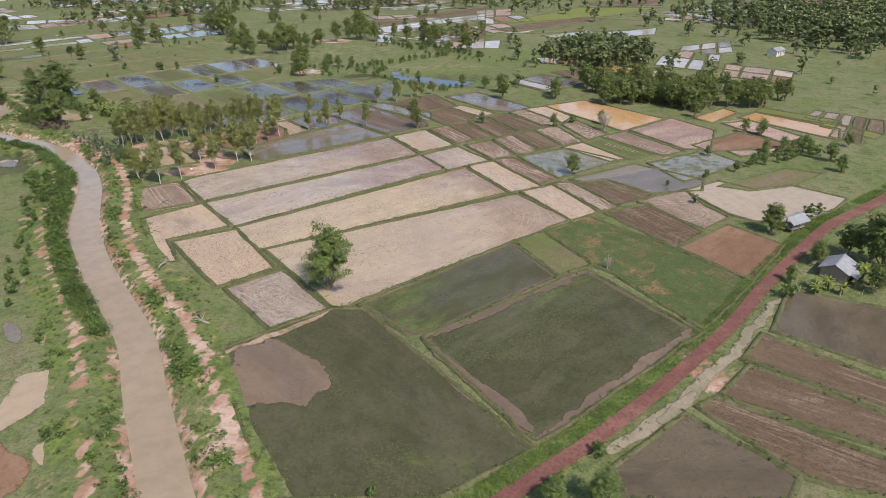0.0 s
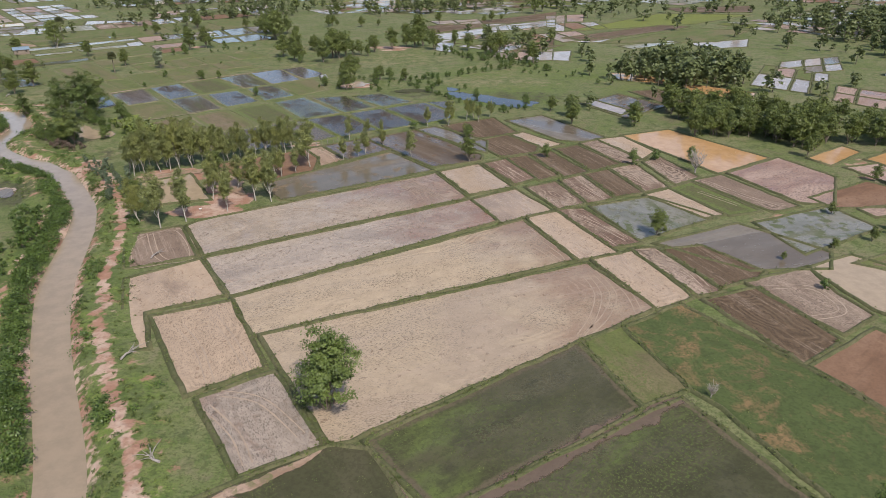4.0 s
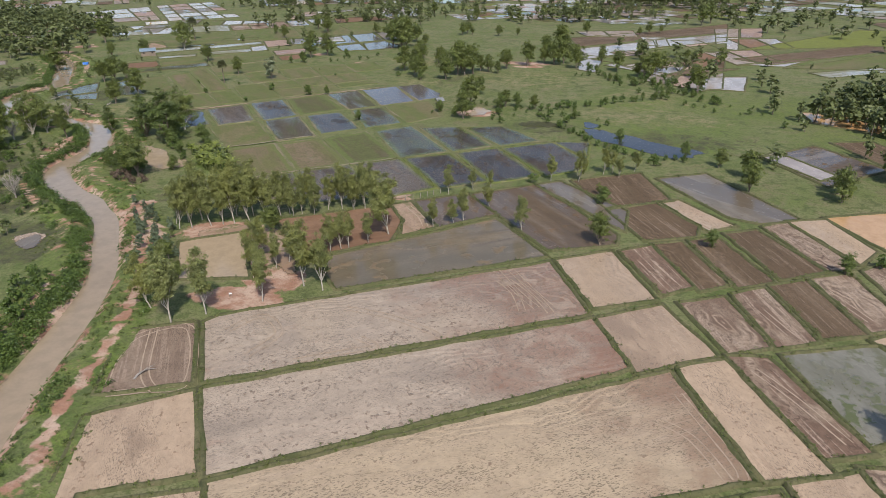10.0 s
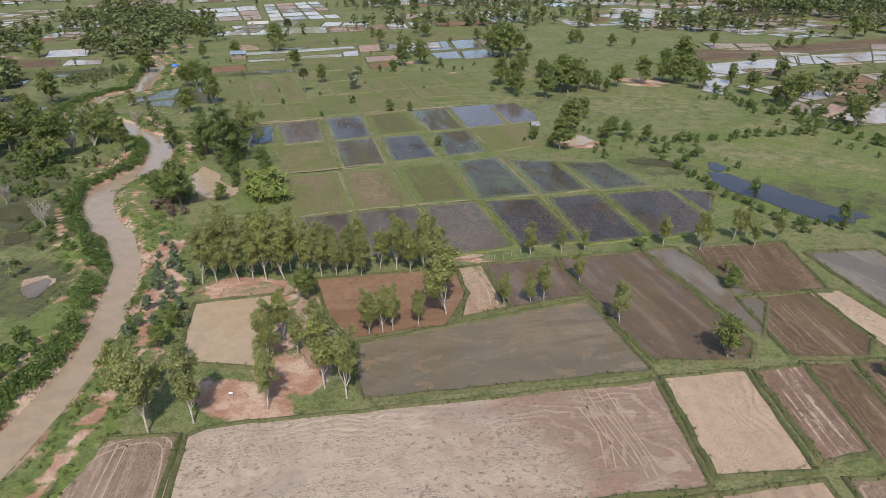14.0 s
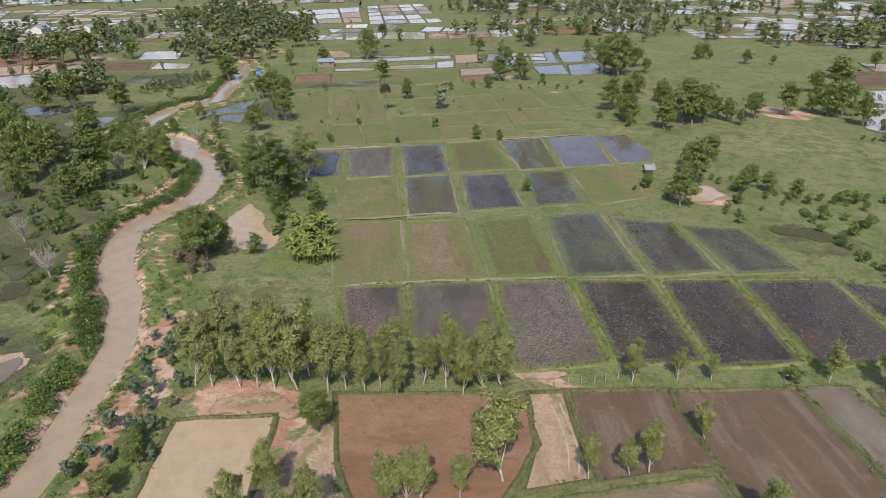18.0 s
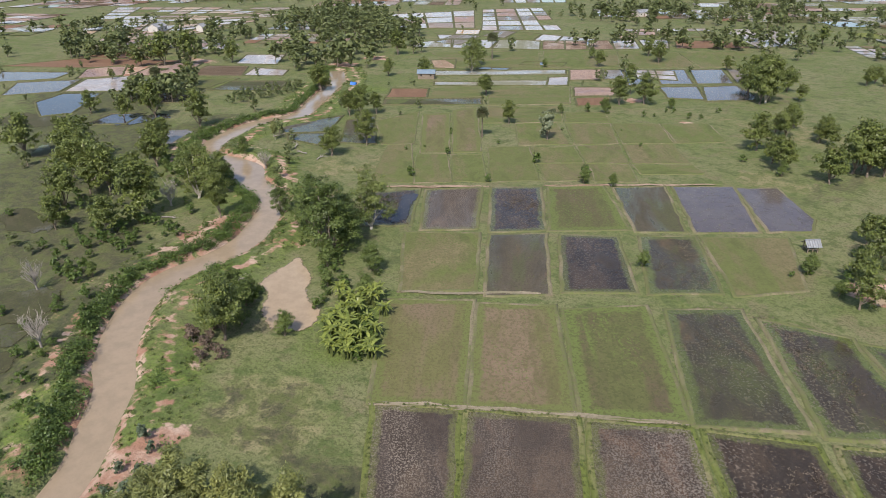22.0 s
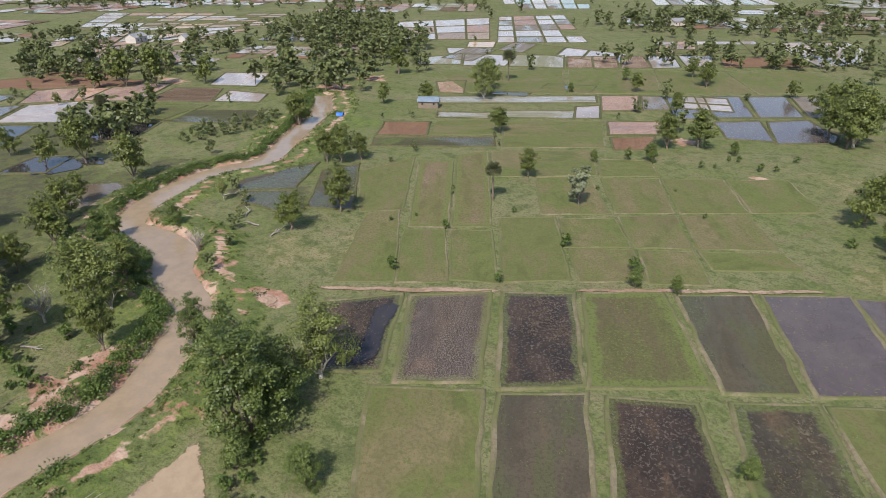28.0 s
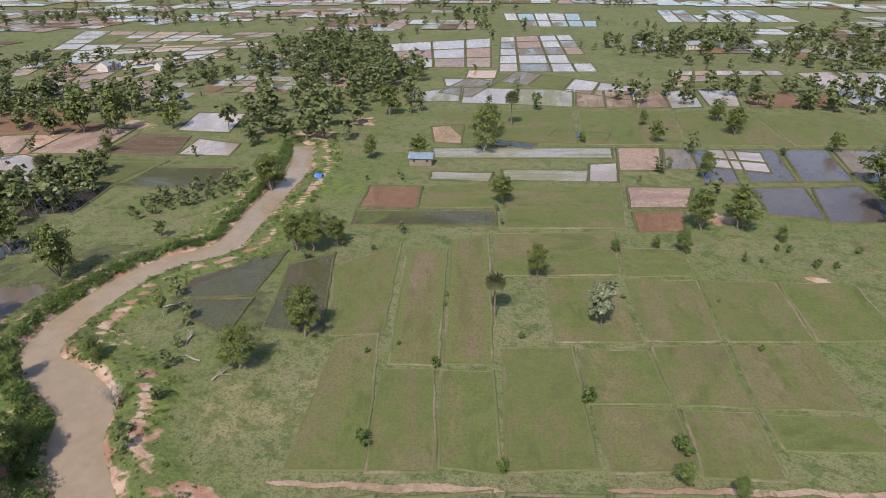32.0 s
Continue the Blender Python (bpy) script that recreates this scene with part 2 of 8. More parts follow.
LOOKS = {
    "pale": spec("pale_wet_grass", (0.20, 0.195, 0.125), (0.30, 0.265, 0.21), (0.12, 0.14, 0.055), 0.0, wet=(0.4, 0.6), wet_rough=0.16, patch_at=(0.46, 0.60), flecks=0.15, stretch=(0.2, 1.2, 1), mottle=0.5),
    "tan": spec("wet_tan_mud", (0.42, 0.305, 0.205), (0.27, 0.19, 0.13), (0.20, 0.13, 0.086), 1.0, patch_at=(0.56, 0.66), wet=(0.25, 0.6), wet_rough=0.26, speck_at=(0.58, 0.68), speck_scale=1.6, rings=0.3, flecks=0.2, mottle=0.2, large=0.06),
    "rust": spec("rusty_wet_silt", (0.185, 0.128, 0.085), (0.15, 0.108, 0.072), (0.22, 0.13, 0.07), 0.0, speck_at=(0.56, 0.7), flecks=0.25, wet=(0.4, 0.6), wet_rough=0.2),
    "stube": spec("grey_stubble_with_red_end", (0.40, 0.315, 0.235), (0.285, 0.225, 0.172), (0.17, 0.12, 0.088), 0.75, patch_at=(0.52, 0.66), speck_at=(0.56, 0.66), speck_scale=1.5, wet=(0.25, 0.55), wet_rough=0.26, rings=0.35, flecks=0.2, mottle=0.35, streak=0.25, third=(0.27, 0.155, 0.105), east=((0.21, 0.11, 0.07), 2, 26)),
    "tane": spec("tan_mud_with_brown_end", (0.405, 0.308, 0.203), (0.35, 0.265, 0.185), (0.19, 0.13, 0.09), 0.75, wet=(0.25, 0.6), wet_rough=0.26, speck_at=(0.6, 0.7), speck_scale=1.4, rings=0.3, flecks=0.15, mottle=0.25, streak=0.2, east=((0.215, 0.13, 0.084), 8, 32)),
    "stub": spec("stubble_mud", (0.33, 0.265, 0.205), (0.215, 0.122, 0.082), (0.16, 0.105, 0.075), 0.75, patch_at=(0.54, 0.66), speck_at=(0.54, 0.66), wet=(0.3, 0.6), wet_rough=0.4, rings=0.35, flecks=0.25, third=(0.25, 0.22, 0.18)),
    "silt": spec("brown_silt", (0.165, 0.115, 0.082), (0.125, 0.09, 0.062), (0.10, 0.095, 0.045), 0.0, speck_at=(0.56, 0.7), flecks=0.3),
    "stubr": spec("red_stubble_mud", (0.172, 0.108, 0.074), (0.33, 0.245, 0.175), (0.105, 0.066, 0.045), 1.0, patch_at=(0.48, 0.57), speck_at=(0.54, 0.64), speck_scale=1.6, wet=(0.5, 0.7), wet_rough=0.4, rings=0.75, flecks=0.3, large=0.10, streak=0.8),
    "dirt": spec("ploughed_brown_mud", (0.215, 0.15, 0.106), (0.30, 0.225, 0.165), (0.14, 0.09, 0.06), 1.0, patch_at=(0.52, 0.62), rings=0.9, flecks=0.35, streak=0.35, speck_scale=2.2),
    "brown": spec("brown_mud", (0.116, 0.076, 0.043), (0.165, 0.112, 0.068), (0.078, 0.055, 0.033), 0.9, wet=(0.5, 0.8), wet_rough=0.3, rings=0.4, flecks=0.35, mottle=0.6, third=(0.15, 0.112, 0.066), stretch=(0.25, 1.2, 1), streak=0.3),
    "red": spec("red_soil", (0.168, 0.092, 0.052), (0.22, 0.13, 0.078), (0.14, 0.078, 0.046), 0.0, wet=(0.55, 0.8), wet_rough=0.35, flecks=0.2, stretch=(0.25, 1.0, 1), mottle=0.5),
    "pink": spec("pink_silt", (0.37, 0.265, 0.205), (0.25, 0.145, 0.105), (0.25, 0.155, 0.115), 0.4, wet=(0.35, 0.7), wet_rough=0.2, rings=0.4, flecks=0.15),
    "ochre": spec("ochre_water", (0.43, 0.245, 0.105), (0.47, 0.29, 0.15), (0.38, 0.22, 0.10), 0.0, speck_at=(0.7, 0.8), wet=(0.0, 0.15), wet_rough=0.12, grain=0.1, flecks=0.0, mottle=0.15),
    "grey": spec("grey_silt_water", (0.19, 0.16, 0.125), (0.125, 0.095, 0.065), (0.11, 0.085, 0.05), 0.0, wet=(0.3, 0.6), wet_rough=0.14, speck_at=(0.62, 0.75), flecks=0.15, stretch=(0.3, 1.0, 1)),
    "algae": spec("weedy_shallow_water", (0.21, 0.195, 0.155), (0.15, 0.14, 0.10), (0.075, 0.092, 0.032), 0.0, patch_at=(0.5, 0.62), wet=(0.2, 0.5), wet_rough=0.12, flecks=0.2, mottle=0.4, speck_at=(0.50, 0.60), speck_scale=0.45, third=(0.085, 0.10, 0.036)),
    "murk": spec("dark_weedy_water", (0.056, 0.054, 0.024), (0.092, 0.080, 0.043), (0.080, 0.098, 0.027), 0.0, wet=(0.46, 0.64), wet_rough=0.12, speck_scale=3.0, large=0.045, patch_at=(0.48, 0.62), speck_at=(0.48, 0.66), third=(0.100, 0.128, 0.031), flecks=0.35, edge=((0.105, 0.082, 0.05), 0.9), mottle=0.6, grain=0.3),
    "paddy": spec("dark_brown_water", (0.094, 0.070, 0.042), (0.13, 0.10, 0.062), (0.085, 0.08, 0.042), 0.0, wet=(0.35, 0.6), wet_rough=0.16, flecks=0.3, mottle=0.7, third=(0.14, 0.108, 0.066)),
    "wet": spec("brown_flooded_mud", (0.175, 0.135, 0.088), (0.135, 0.112, 0.076), (0.23, 0.145, 0.075), 0.0, wet=(0.25, 0.5), wet_rough=0.16, speck_scale=0.3, speck_at=(0.56, 0.74), flecks=0.3, stretch=(0.3, 1.2, 1), mottle=0.7, third=(0.215, 0.17, 0.12)),
    "wetbrown": spec("dark_flooded_mud", (0.105, 0.070, 0.040), (0.19, 0.145, 0.105), (0.15, 0.09, 0.048), 0.0, patch_at=(0.56, 0.68), wet=(0.3, 0.55), wet_rough=0.14, speck_scale=0.5, flecks=0.25, stretch=(0.18, 1.2, 1), mottle=0.6),
    "tanpond": spec("tan_pond_water", (0.34, 0.255, 0.165), (0.36, 0.275, 0.18), (0.31, 0.23, 0.15), 0.0, speck_at=(0.7, 0.85), wet=(0.0, 0.1), wet_rough=0.12, grain=0.05, flecks=0.0, mottle=0.12),
    "black": spec("black_pond_weeds", (0.036, 0.027, 0.020), (0.078, 0.054, 0.035), (0.155, 0.122, 0.092), 0.0, speck_at=(0.53, 0.66), wet=(0.28, 0.52), wet_rough=0.1, speck_scale=2.6, flecks=0.4, third=(0.105, 0.066, 0.038), edge=((0.085, 0.09, 0.032), 1.0), mottle=0.7, large=0.05),
    "litter": spec("pond_under_dead_stalks", (0.060, 0.044, 0.033), (0.115, 0.082, 0.056), (0.20, 0.165, 0.13), 0.0, speck_at=(0.46, 0.62), wet=(0.3, 0.55), wet_rough=0.12, speck_scale=5.0, flecks=0.4, third=(0.15, 0.09, 0.055), edge=((0.10, 0.10, 0.036), 1.0), mottle=0.6, large=0.06),
    "blackg": spec("black_pond_green_weeds", (0.054, 0.042, 0.029), (0.080, 0.084, 0.032), (0.14, 0.12, 0.075), 0.0, speck_at=(0.53, 0.65), wet=(0.3, 0.55), wet_rough=0.1, patch_at=(0.50, 0.62), speck_scale=2.6, flecks=0.4, edge=((0.092, 0.108, 0.034), 1.3), mottle=0.6, third=(0.10, 0.066, 0.04)),
    "thin": spec("thin_grass_on_mud", (0.128, 0.124, 0.044), (0.185, 0.132, 0.084), (0.108, 0.130, 0.036), 0.0, patch_at=(0.44, 0.60), wet=(0.6, 0.8), wet_rough=0.25, speck_scale=2.4, speck_at=(0.52, 0.68), stretch=(0.35, 1.2, 1), mottle=0.6, edge=((0.112, 0.130, 0.036), 1.3)),
    "thinb": spec("dark_thin_grass", (0.085, 0.068, 0.045), (0.085, 0.093, 0.036), (0.115, 0.122, 0.045), 0.0, wet=(0.35, 0.6), wet_rough=0.1, mottle=0.6, speck_scale=2.4, stretch=(0.35, 1.2, 1), third=(0.115, 0.078, 0.048)),
    "lush": spec("bright_grass", (0.100, 0.106, 0.036), (0.105, 0.080, 0.046), (0.115, 0.155, 0.034), 0.0, patch_at=(0.46, 0.60), wet=(0.55, 0.75), wet_rough=0.2, speck_scale=2.2, speck_at=(0.50, 0.66), third=(0.112, 0.15, 0.034), mottle=0.6, edge=((0.11, 0.136, 0.036), 1.6), stretch=(0.4, 1.2, 1)),
    "grass": spec("paddy_grass", (0.110, 0.127, 0.036), (0.165, 0.134, 0.068), (0.084, 0.108, 0.027), 0.0, patch_at=(0.48, 0.62), speck_scale=2.6, speck_at=(0.50, 0.64), third=(0.130, 0.102, 0.056), mottle=0.65, flecks=0.35, large=0.07),
    "grassb": spec("yellow_green_rice", (0.16, 0.175, 0.036), (0.13, 0.14, 0.036), (0.10, 0.13, 0.028), 0.0),
    "patch": spec("grass_with_bare_soil", (0.068, 0.088, 0.026), (0.22, 0.135, 0.065), (0.056, 0.078, 0.021), 0.0, patch_at=(0.52, 0.64), large=0.10, speck_at=(0.48, 0.64), stretch=(1, 1, 1), speck_scale=2.4, third=(0.12, 0.086, 0.04), mottle=0.5),
    "blue": spec("clear_flooded_paddy", (0.032, 0.030, 0.034), (0.05, 0.044, 0.04), (0.09, 0.095, 0.04), 0.0, wet=(0.1, 0.3), wet_rough=0.05, speck_at=(0.62, 0.72), speck_scale=1.6, flecks=0.1),
    "slate": spec("lilac_flooded_paddy", (0.095, 0.076, 0.072), (0.12, 0.10, 0.085), (0.13, 0.12, 0.06), 0.0, wet=(0.15, 0.4), wet_rough=0.12, speck_at=(0.58, 0.70), speck_scale=1.8, flecks=0.2, mottle=0.5),
    # pale base holds part of the sky's reflection; the gloss adds the rest
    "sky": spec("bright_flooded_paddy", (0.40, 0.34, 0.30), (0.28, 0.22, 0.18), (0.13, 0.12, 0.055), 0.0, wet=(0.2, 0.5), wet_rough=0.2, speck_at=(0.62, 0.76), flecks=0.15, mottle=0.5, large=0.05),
    "earth": spec("pale_bare_earth", (0.36, 0.255, 0.18), (0.26, 0.165, 0.105), (0.125, 0.125, 0.05), 0.0, speck_scale=0.8, speck_at=(0.5, 0.58), mottle=0.7, large=0.2),
    "dry": spec("dry_straw_grass", (0.285, 0.232, 0.158), (0.20, 0.175, 0.105), (0.125, 0.13, 0.055), 0.0, speck_scale=2.6, large=0.16, mottle=0.5, speck_at=(0.56, 0.68)),
}
FIELD = {key: field_material(*a, **k) for key, (a, k) in LOOKS.items()}
# the same surfaces with a ragged border that fades into the ground, for pools and patches without bunds
SOFT = {key: field_material(LOOKS[key][0][0] + "_ragged", *LOOKS[key][0][1:], soft=True, **LOOKS[key][1])
        for key in ("tanpond", "red", "grey", "blue", "murk", "tan", "earth", "rust", "silt", "dry")}


def leaf_material(name, a, b, c, gloss=0.45, through_light=0.3):
    mat, nt, bsdf = graph(name)
    geo = nt.nodes.new("ShaderNodeNewGeometry")
    info = nt.nodes.new("ShaderNodeObjectInfo")
    colour = mixc(nt, geo.outputs["Random Per Island"], a, b)
    colour = mixc(nt, math_node(nt, "MULTIPLY", info.outputs["Random"], 0.6), colour, c)
    tc = nt.nodes.new("ShaderNodeTexCoord")
    drift = noise_tex(nt, tc.outputs["Object"], 0.32, 3.0, 0.6)
    colour = mixc(nt, math_node(nt, "MULTIPLY", ramp(nt, drift, 0.42, 0.62), 0.65), colour, [x * 0.62 for x in a])
    link(nt, colour, bsdf.inputs["Base Color"])
    bsdf.inputs["Roughness"].default_value = gloss
    tr = nt.nodes.new("ShaderNodeBsdfTranslucent")
    link(nt, colour, tr.inputs[0])
    mx = nt.nodes.new("ShaderNodeMixShader")
    mx.inputs[0].default_value = through_light
    link(nt, bsdf.outputs[0], mx.inputs[1])
    link(nt, tr.outputs[0], mx.inputs[2])
    link(nt, mx.outputs[0], nt.nodes["Material Output"].inputs[0])
    return mat


def plain_material(name, a, b, scale, rough=0.85, strength=0.3, metal=0.0):
    mat, nt, bsdf = graph(name)
    tc, co, rnd = shifted_coords(nt)
    n = noise_tex(nt, co, scale, 6.0, 0.65)
    big = noise_tex(nt, co, scale * 0.15, 3.0, 0.6)
    colour = mixc(nt, ramp(nt, n, 0.3, 0.7), a, b)
    colour = mixc(nt, math_node(nt, "MULTIPLY", ramp(nt, big, 0.4, 0.7), 0.5), colour, [x * 0.6 for x in a])
    link(nt, colour, bsdf.inputs["Base Color"])
    bsdf.inputs["Roughness"].default_value = rough
    bsdf.inputs["Metallic"].default_value = metal
    bump(nt, bsdf, n, strength, 0.05)
    return mat


LEAF = {
    "euca": leaf_material("eucalyptus_leaves", (0.155, 0.178, 0.060), (0.32, 0.335, 0.125), (0.285, 0.285, 0.072), 0.45, 0.35),
    "round": leaf_material("green_leaves", (0.094, 0.122, 0.031), (0.205, 0.238, 0.06), (0.155, 0.18, 0.040)),
    "bushy": leaf_material("light_green_leaves", (0.100, 0.138, 0.036), (0.21, 0.265, 0.075), (0.16, 0.205, 0.048), 0.45, 0.35),
    "dense": leaf_material("dark_leaves", (0.072, 0.104, 0.027), (0.165, 0.21, 0.052), (0.115, 0.15, 0.034)),
    "big": leaf_material("dull_green_leaves", (0.120, 0.150, 0.044), (0.235, 0.27, 0.075), (0.18, 0.21, 0.052)),
    "bush": leaf_material("shrub_leaves", (0.066, 0.108, 0.024), (0.145, 0.205, 0.044), (0.11, 0.155, 0.032)),
    "white": leaf_material("pale_leaves", (0.18, 0.21, 0.11), (0.30, 0.32, 0.20), (0.21, 0.24, 0.14)),
    "palm": leaf_material("palm_leaves", (0.16, 0.175, 0.09), (0.26, 0.27, 0.15), (0.20, 0.21, 0.10)),
    # far crowns: distance haze is put into the leaf colour, bluer than near trees
    "far": leaf_material("haze_tinted_leaves", (0.108, 0.135, 0.050), (0.205, 0.228, 0.086), (0.155, 0.178, 0.063)),
    "banana": leaf_material("banana_leaves", (0.15, 0.19, 0.034), (0.30, 0.33, 0.08), (0.22, 0.255, 0.05), 0.4),
    "grass": leaf_material("grass_blades", (0.090, 0.120, 0.030), (0.160, 0.185, 0.05), (0.14, 0.145, 0.046), 0.6),
    "verge": leaf_material("lush_grass_blades", (0.095, 0.15, 0.028), (0.175, 0.24, 0.05), (0.13, 0.185, 0.035), 0.6),
    "drybush": leaf_material("brown_dry_leaves", (0.14, 0.10, 0.07), (0.24, 0.18, 0.135), (0.17, 0.12, 0.09), 0.8),
    "sapling": leaf_material("grey_green_leaves", (0.11, 0.145, 0.085), (0.19, 0.23, 0.14), (0.13, 0.17, 0.09)),
    "straw": leaf_material("dry_stalks", (0.15, 0.12, 0.09), (0.26, 0.21, 0.16), (0.13, 0.105, 0.08), 0.8),
}
BARK_PALE = plain_material("pale_bark", (0.42, 0.38, 0.32), (0.28, 0.24, 0.19), 3.0)
BARK = plain_material("brown_bark", (0.13, 0.10, 0.075), (0.20, 0.16, 0.12), 4.0)
DEAD = plain_material("grey_dead_wood", (0.34, 0.30, 0.26), (0.22, 0.19, 0.16), 4.0)
BUND_GREEN = field_material("grassy_bund", (0.080, 0.088, 0.033), (0.122, 0.112, 0.054), (0.15, 0.11, 0.068), 0.0, speck_at=(0.62, 0.72), patch_at=(0.4, 0.6), large=0.2, speck_scale=1.6, grain=0.9, wet=(1.5, 2.0))
BUND_DRY = field_material("trodden_bund", (0.21, 0.172, 0.108), (0.112, 0.126, 0.040), (0.095, 0.12, 0.03), 0.0, patch_at=(0.38, 0.52), large=0.15, speck_scale=1.5, grain=0.9, wet=(1.5, 2.0))
BUND_LIME = field_material("bright_grass_bund", (0.12, 0.145, 0.032), (0.19, 0.165, 0.085), (0.09, 0.11, 0.03), 0.0, large=0.15, speck_scale=1.5, grain=0.9, wet=(1.5, 2.0))
ROAD = field_material("red_laterite", (0.150, 0.062, 0.047), (0.20, 0.095, 0.070), (0.12, 0.052, 0.040), 0.0, large=0.2, wet=(1.5, 2.0), grain=0.3)
WATER = field_material("silty_river_water", (0.30, 0.228, 0.152), (0.28, 0.212, 0.142), (0.26, 0.195, 0.13), 0.0, speck_at=(0.75, 0.9), wet=(0.0, 0.1), wet_rough=0.11, grain=0.05, flecks=0.0, mottle=0.1)


def ground_material():
    mat, nt, bsdf = graph("rough_pasture")
    tc = nt.nodes.new("ShaderNodeTexCoord")
    co = tc.outputs["Object"]
    earth = nt.nodes.new("ShaderNodeAttribute")
    earth.attribute_name = "earth"
    lush = nt.nodes.new("ShaderNodeAttribute")
    lush.attribute_name = "lush"
    huge = noise_tex(nt, co, 0.012, 4.0, 0.6)
    big = noise_tex(nt, co, 0.05, 5.0, 0.65, 0.5)
    mid = noise_tex(nt, co, 0.35, 4.0, 0.65)
    fine = noise_tex(nt, co, 1.3, 4.0, 0.65)
    grit = noise_tex(nt, co, 3.2, 2.0, 0.6)
    colour = mixc(nt, ramp(nt, big, 0.35, 0.65), (0.112, 0.136, 0.044), (0.164, 0.160, 0.078))
    colour = mixc(nt, math_node(nt, "MULTIPLY", ramp(nt, huge, 0.5, 0.7), 0.55), colour, (0.156, 0.154, 0.078))
    colour = mixc(nt, math_node(nt, "MULTIPLY", ramp(nt, mid, 0.50, 0.62), 0.75), colour, (0.070, 0.098, 0.029))
    blot = noise_tex(nt, co, 0.16, 6.0, 0.7, 0.5)
    colour = mixc(nt, math_node(nt, "MULTIPLY", ramp(nt, blot, 0.52, 0.62), 0.6), colour, (0.162, 0.134, 0.080))
    colour = mixc(nt, math_node(nt, "MULTIPLY", ramp(nt, math_node(nt, "SUBTRACT", 1.0, blot), 0.55, 0.64), 0.7), colour, (0.066, 0.084, 0.031))
    wet = noise_tex(nt, co, 0.035, 6.0, 0.7, 1.2)
    colour = mixc(nt, math_node(nt, "MULTIPLY", ramp(nt, wet, 0.60, 0.68), 0.65), colour, (0.082, 0.070, 0.045))
    green = mixc(nt, ramp(nt, mid, 0.38, 0.62), (0.066, 0.100, 0.023), (0.132, 0.172, 0.037))
    colour = mixc(nt, math_node(nt, "MULTIPLY", lush.outputs["Fac"], ramp(nt, blot, 0.34, 0.5)), colour, green)
    dry = nt.nodes.new("ShaderNodeAttribute")
    dry.attribute_name = "dry"
    straw = mixc(nt, ramp(nt, mid, 0.4, 0.6), (0.24, 0.20, 0.11), (0.125, 0.13, 0.05))
    fade = math_node(nt, "ADD", dry.outputs["Fac"], math_node(nt, "MULTIPLY", math_node(nt, "SUBTRACT", blot, 0.5), 2.4))
    colour = mixc(nt, math_node(nt, "MULTIPLY", ramp(nt, fade, 0.3, 0.8), 0.7), colour, straw)
    colour = mixc(nt, math_node(nt, "MULTIPLY", ramp(nt, fine, 0.52, 0.64), 0.36), colour, (0.162, 0.160, 0.076))
    colour = mixc(nt, math_node(nt, "MULTIPLY", ramp(nt, math_node(nt, "SUBTRACT", 1.0, fine), 0.53, 0.63), 0.6), colour, (0.066, 0.080, 0.027))
    colour = mixc(nt, math_node(nt, "MULTIPLY", ramp(nt, grit, 0.52, 0.62), 0.55), colour, (0.066, 0.074, 0.028))
    marsh = nt.nodes.new("ShaderNodeAttribute")
    marsh.attribute_name = "marsh"
    bog = mixc(nt, ramp(nt, mid, 0.40, 0.62), (0.052, 0.052, 0.030), (0.088, 0.098, 0.036))
    bog = mixc(nt, math_node(nt, "MULTIPLY", ramp(nt, fine, 0.5, 0.66), 0.5), bog, (0.115, 0.095, 0.058))
    soaked = ramp(nt, math_node(nt, "ADD", marsh.outputs["Fac"], math_node(nt, "MULTIPLY", math_node(nt, "SUBTRACT", blot, 0.5), 2.6)), 0.42, 0.72)
    colour = mixc(nt, math_node(nt, "MULTIPLY", soaked, 0.85), colour, bog)
    soil = mixc(nt, ramp(nt, noise_tex(nt, co, 0.18, 5.0, 0.65), 0.4, 0.62), (0.275, 0.15, 0.10), (0.41, 0.295, 0.22))
    soil = mixc(nt, math_node(nt, "MULTIPLY", ramp(nt, fine, 0.5, 0.7), 0.5), soil, (0.20, 0.11, 0.065))
    spread = math_node(nt, "ADD", earth.outputs["Fac"], math_node(nt, "MULTIPLY", math_node(nt, "SUBTRACT", mid, 0.5), 1.5))
    colour = mixc(nt, ramp(nt, spread, 0.42, 0.62), colour, soil)
    link(nt, colour, bsdf.inputs["Base Color"])
    bsdf.inputs["Roughness"].default_value = 0.95
    bsdf.inputs["Specular IOR Level"].default_value = 0.15
    bump(nt, bsdf, math_node(nt, "ADD", mid, fine), 0.9, 0.25)
    return mat


GROUND = ground_material()


# ---------------------------------------------------------------- helpers
def mesh_of(name, verts, faces, mat, smooth=False):
    me = bpy.data.meshes.new(name)
    me.from_pydata(verts, [], faces)
    me.materials.append(mat)
    if smooth:
        me.polygons.foreach_set("use_smooth", [True] * len(me.polygons))
    me.update()
    return me


def part(name, data, parent, label=""):
    ob = new(name, data)
    ob.parent = parent
    if label:
        ob["label"] = label
    return ob


rng = np.random.default_rng(7)

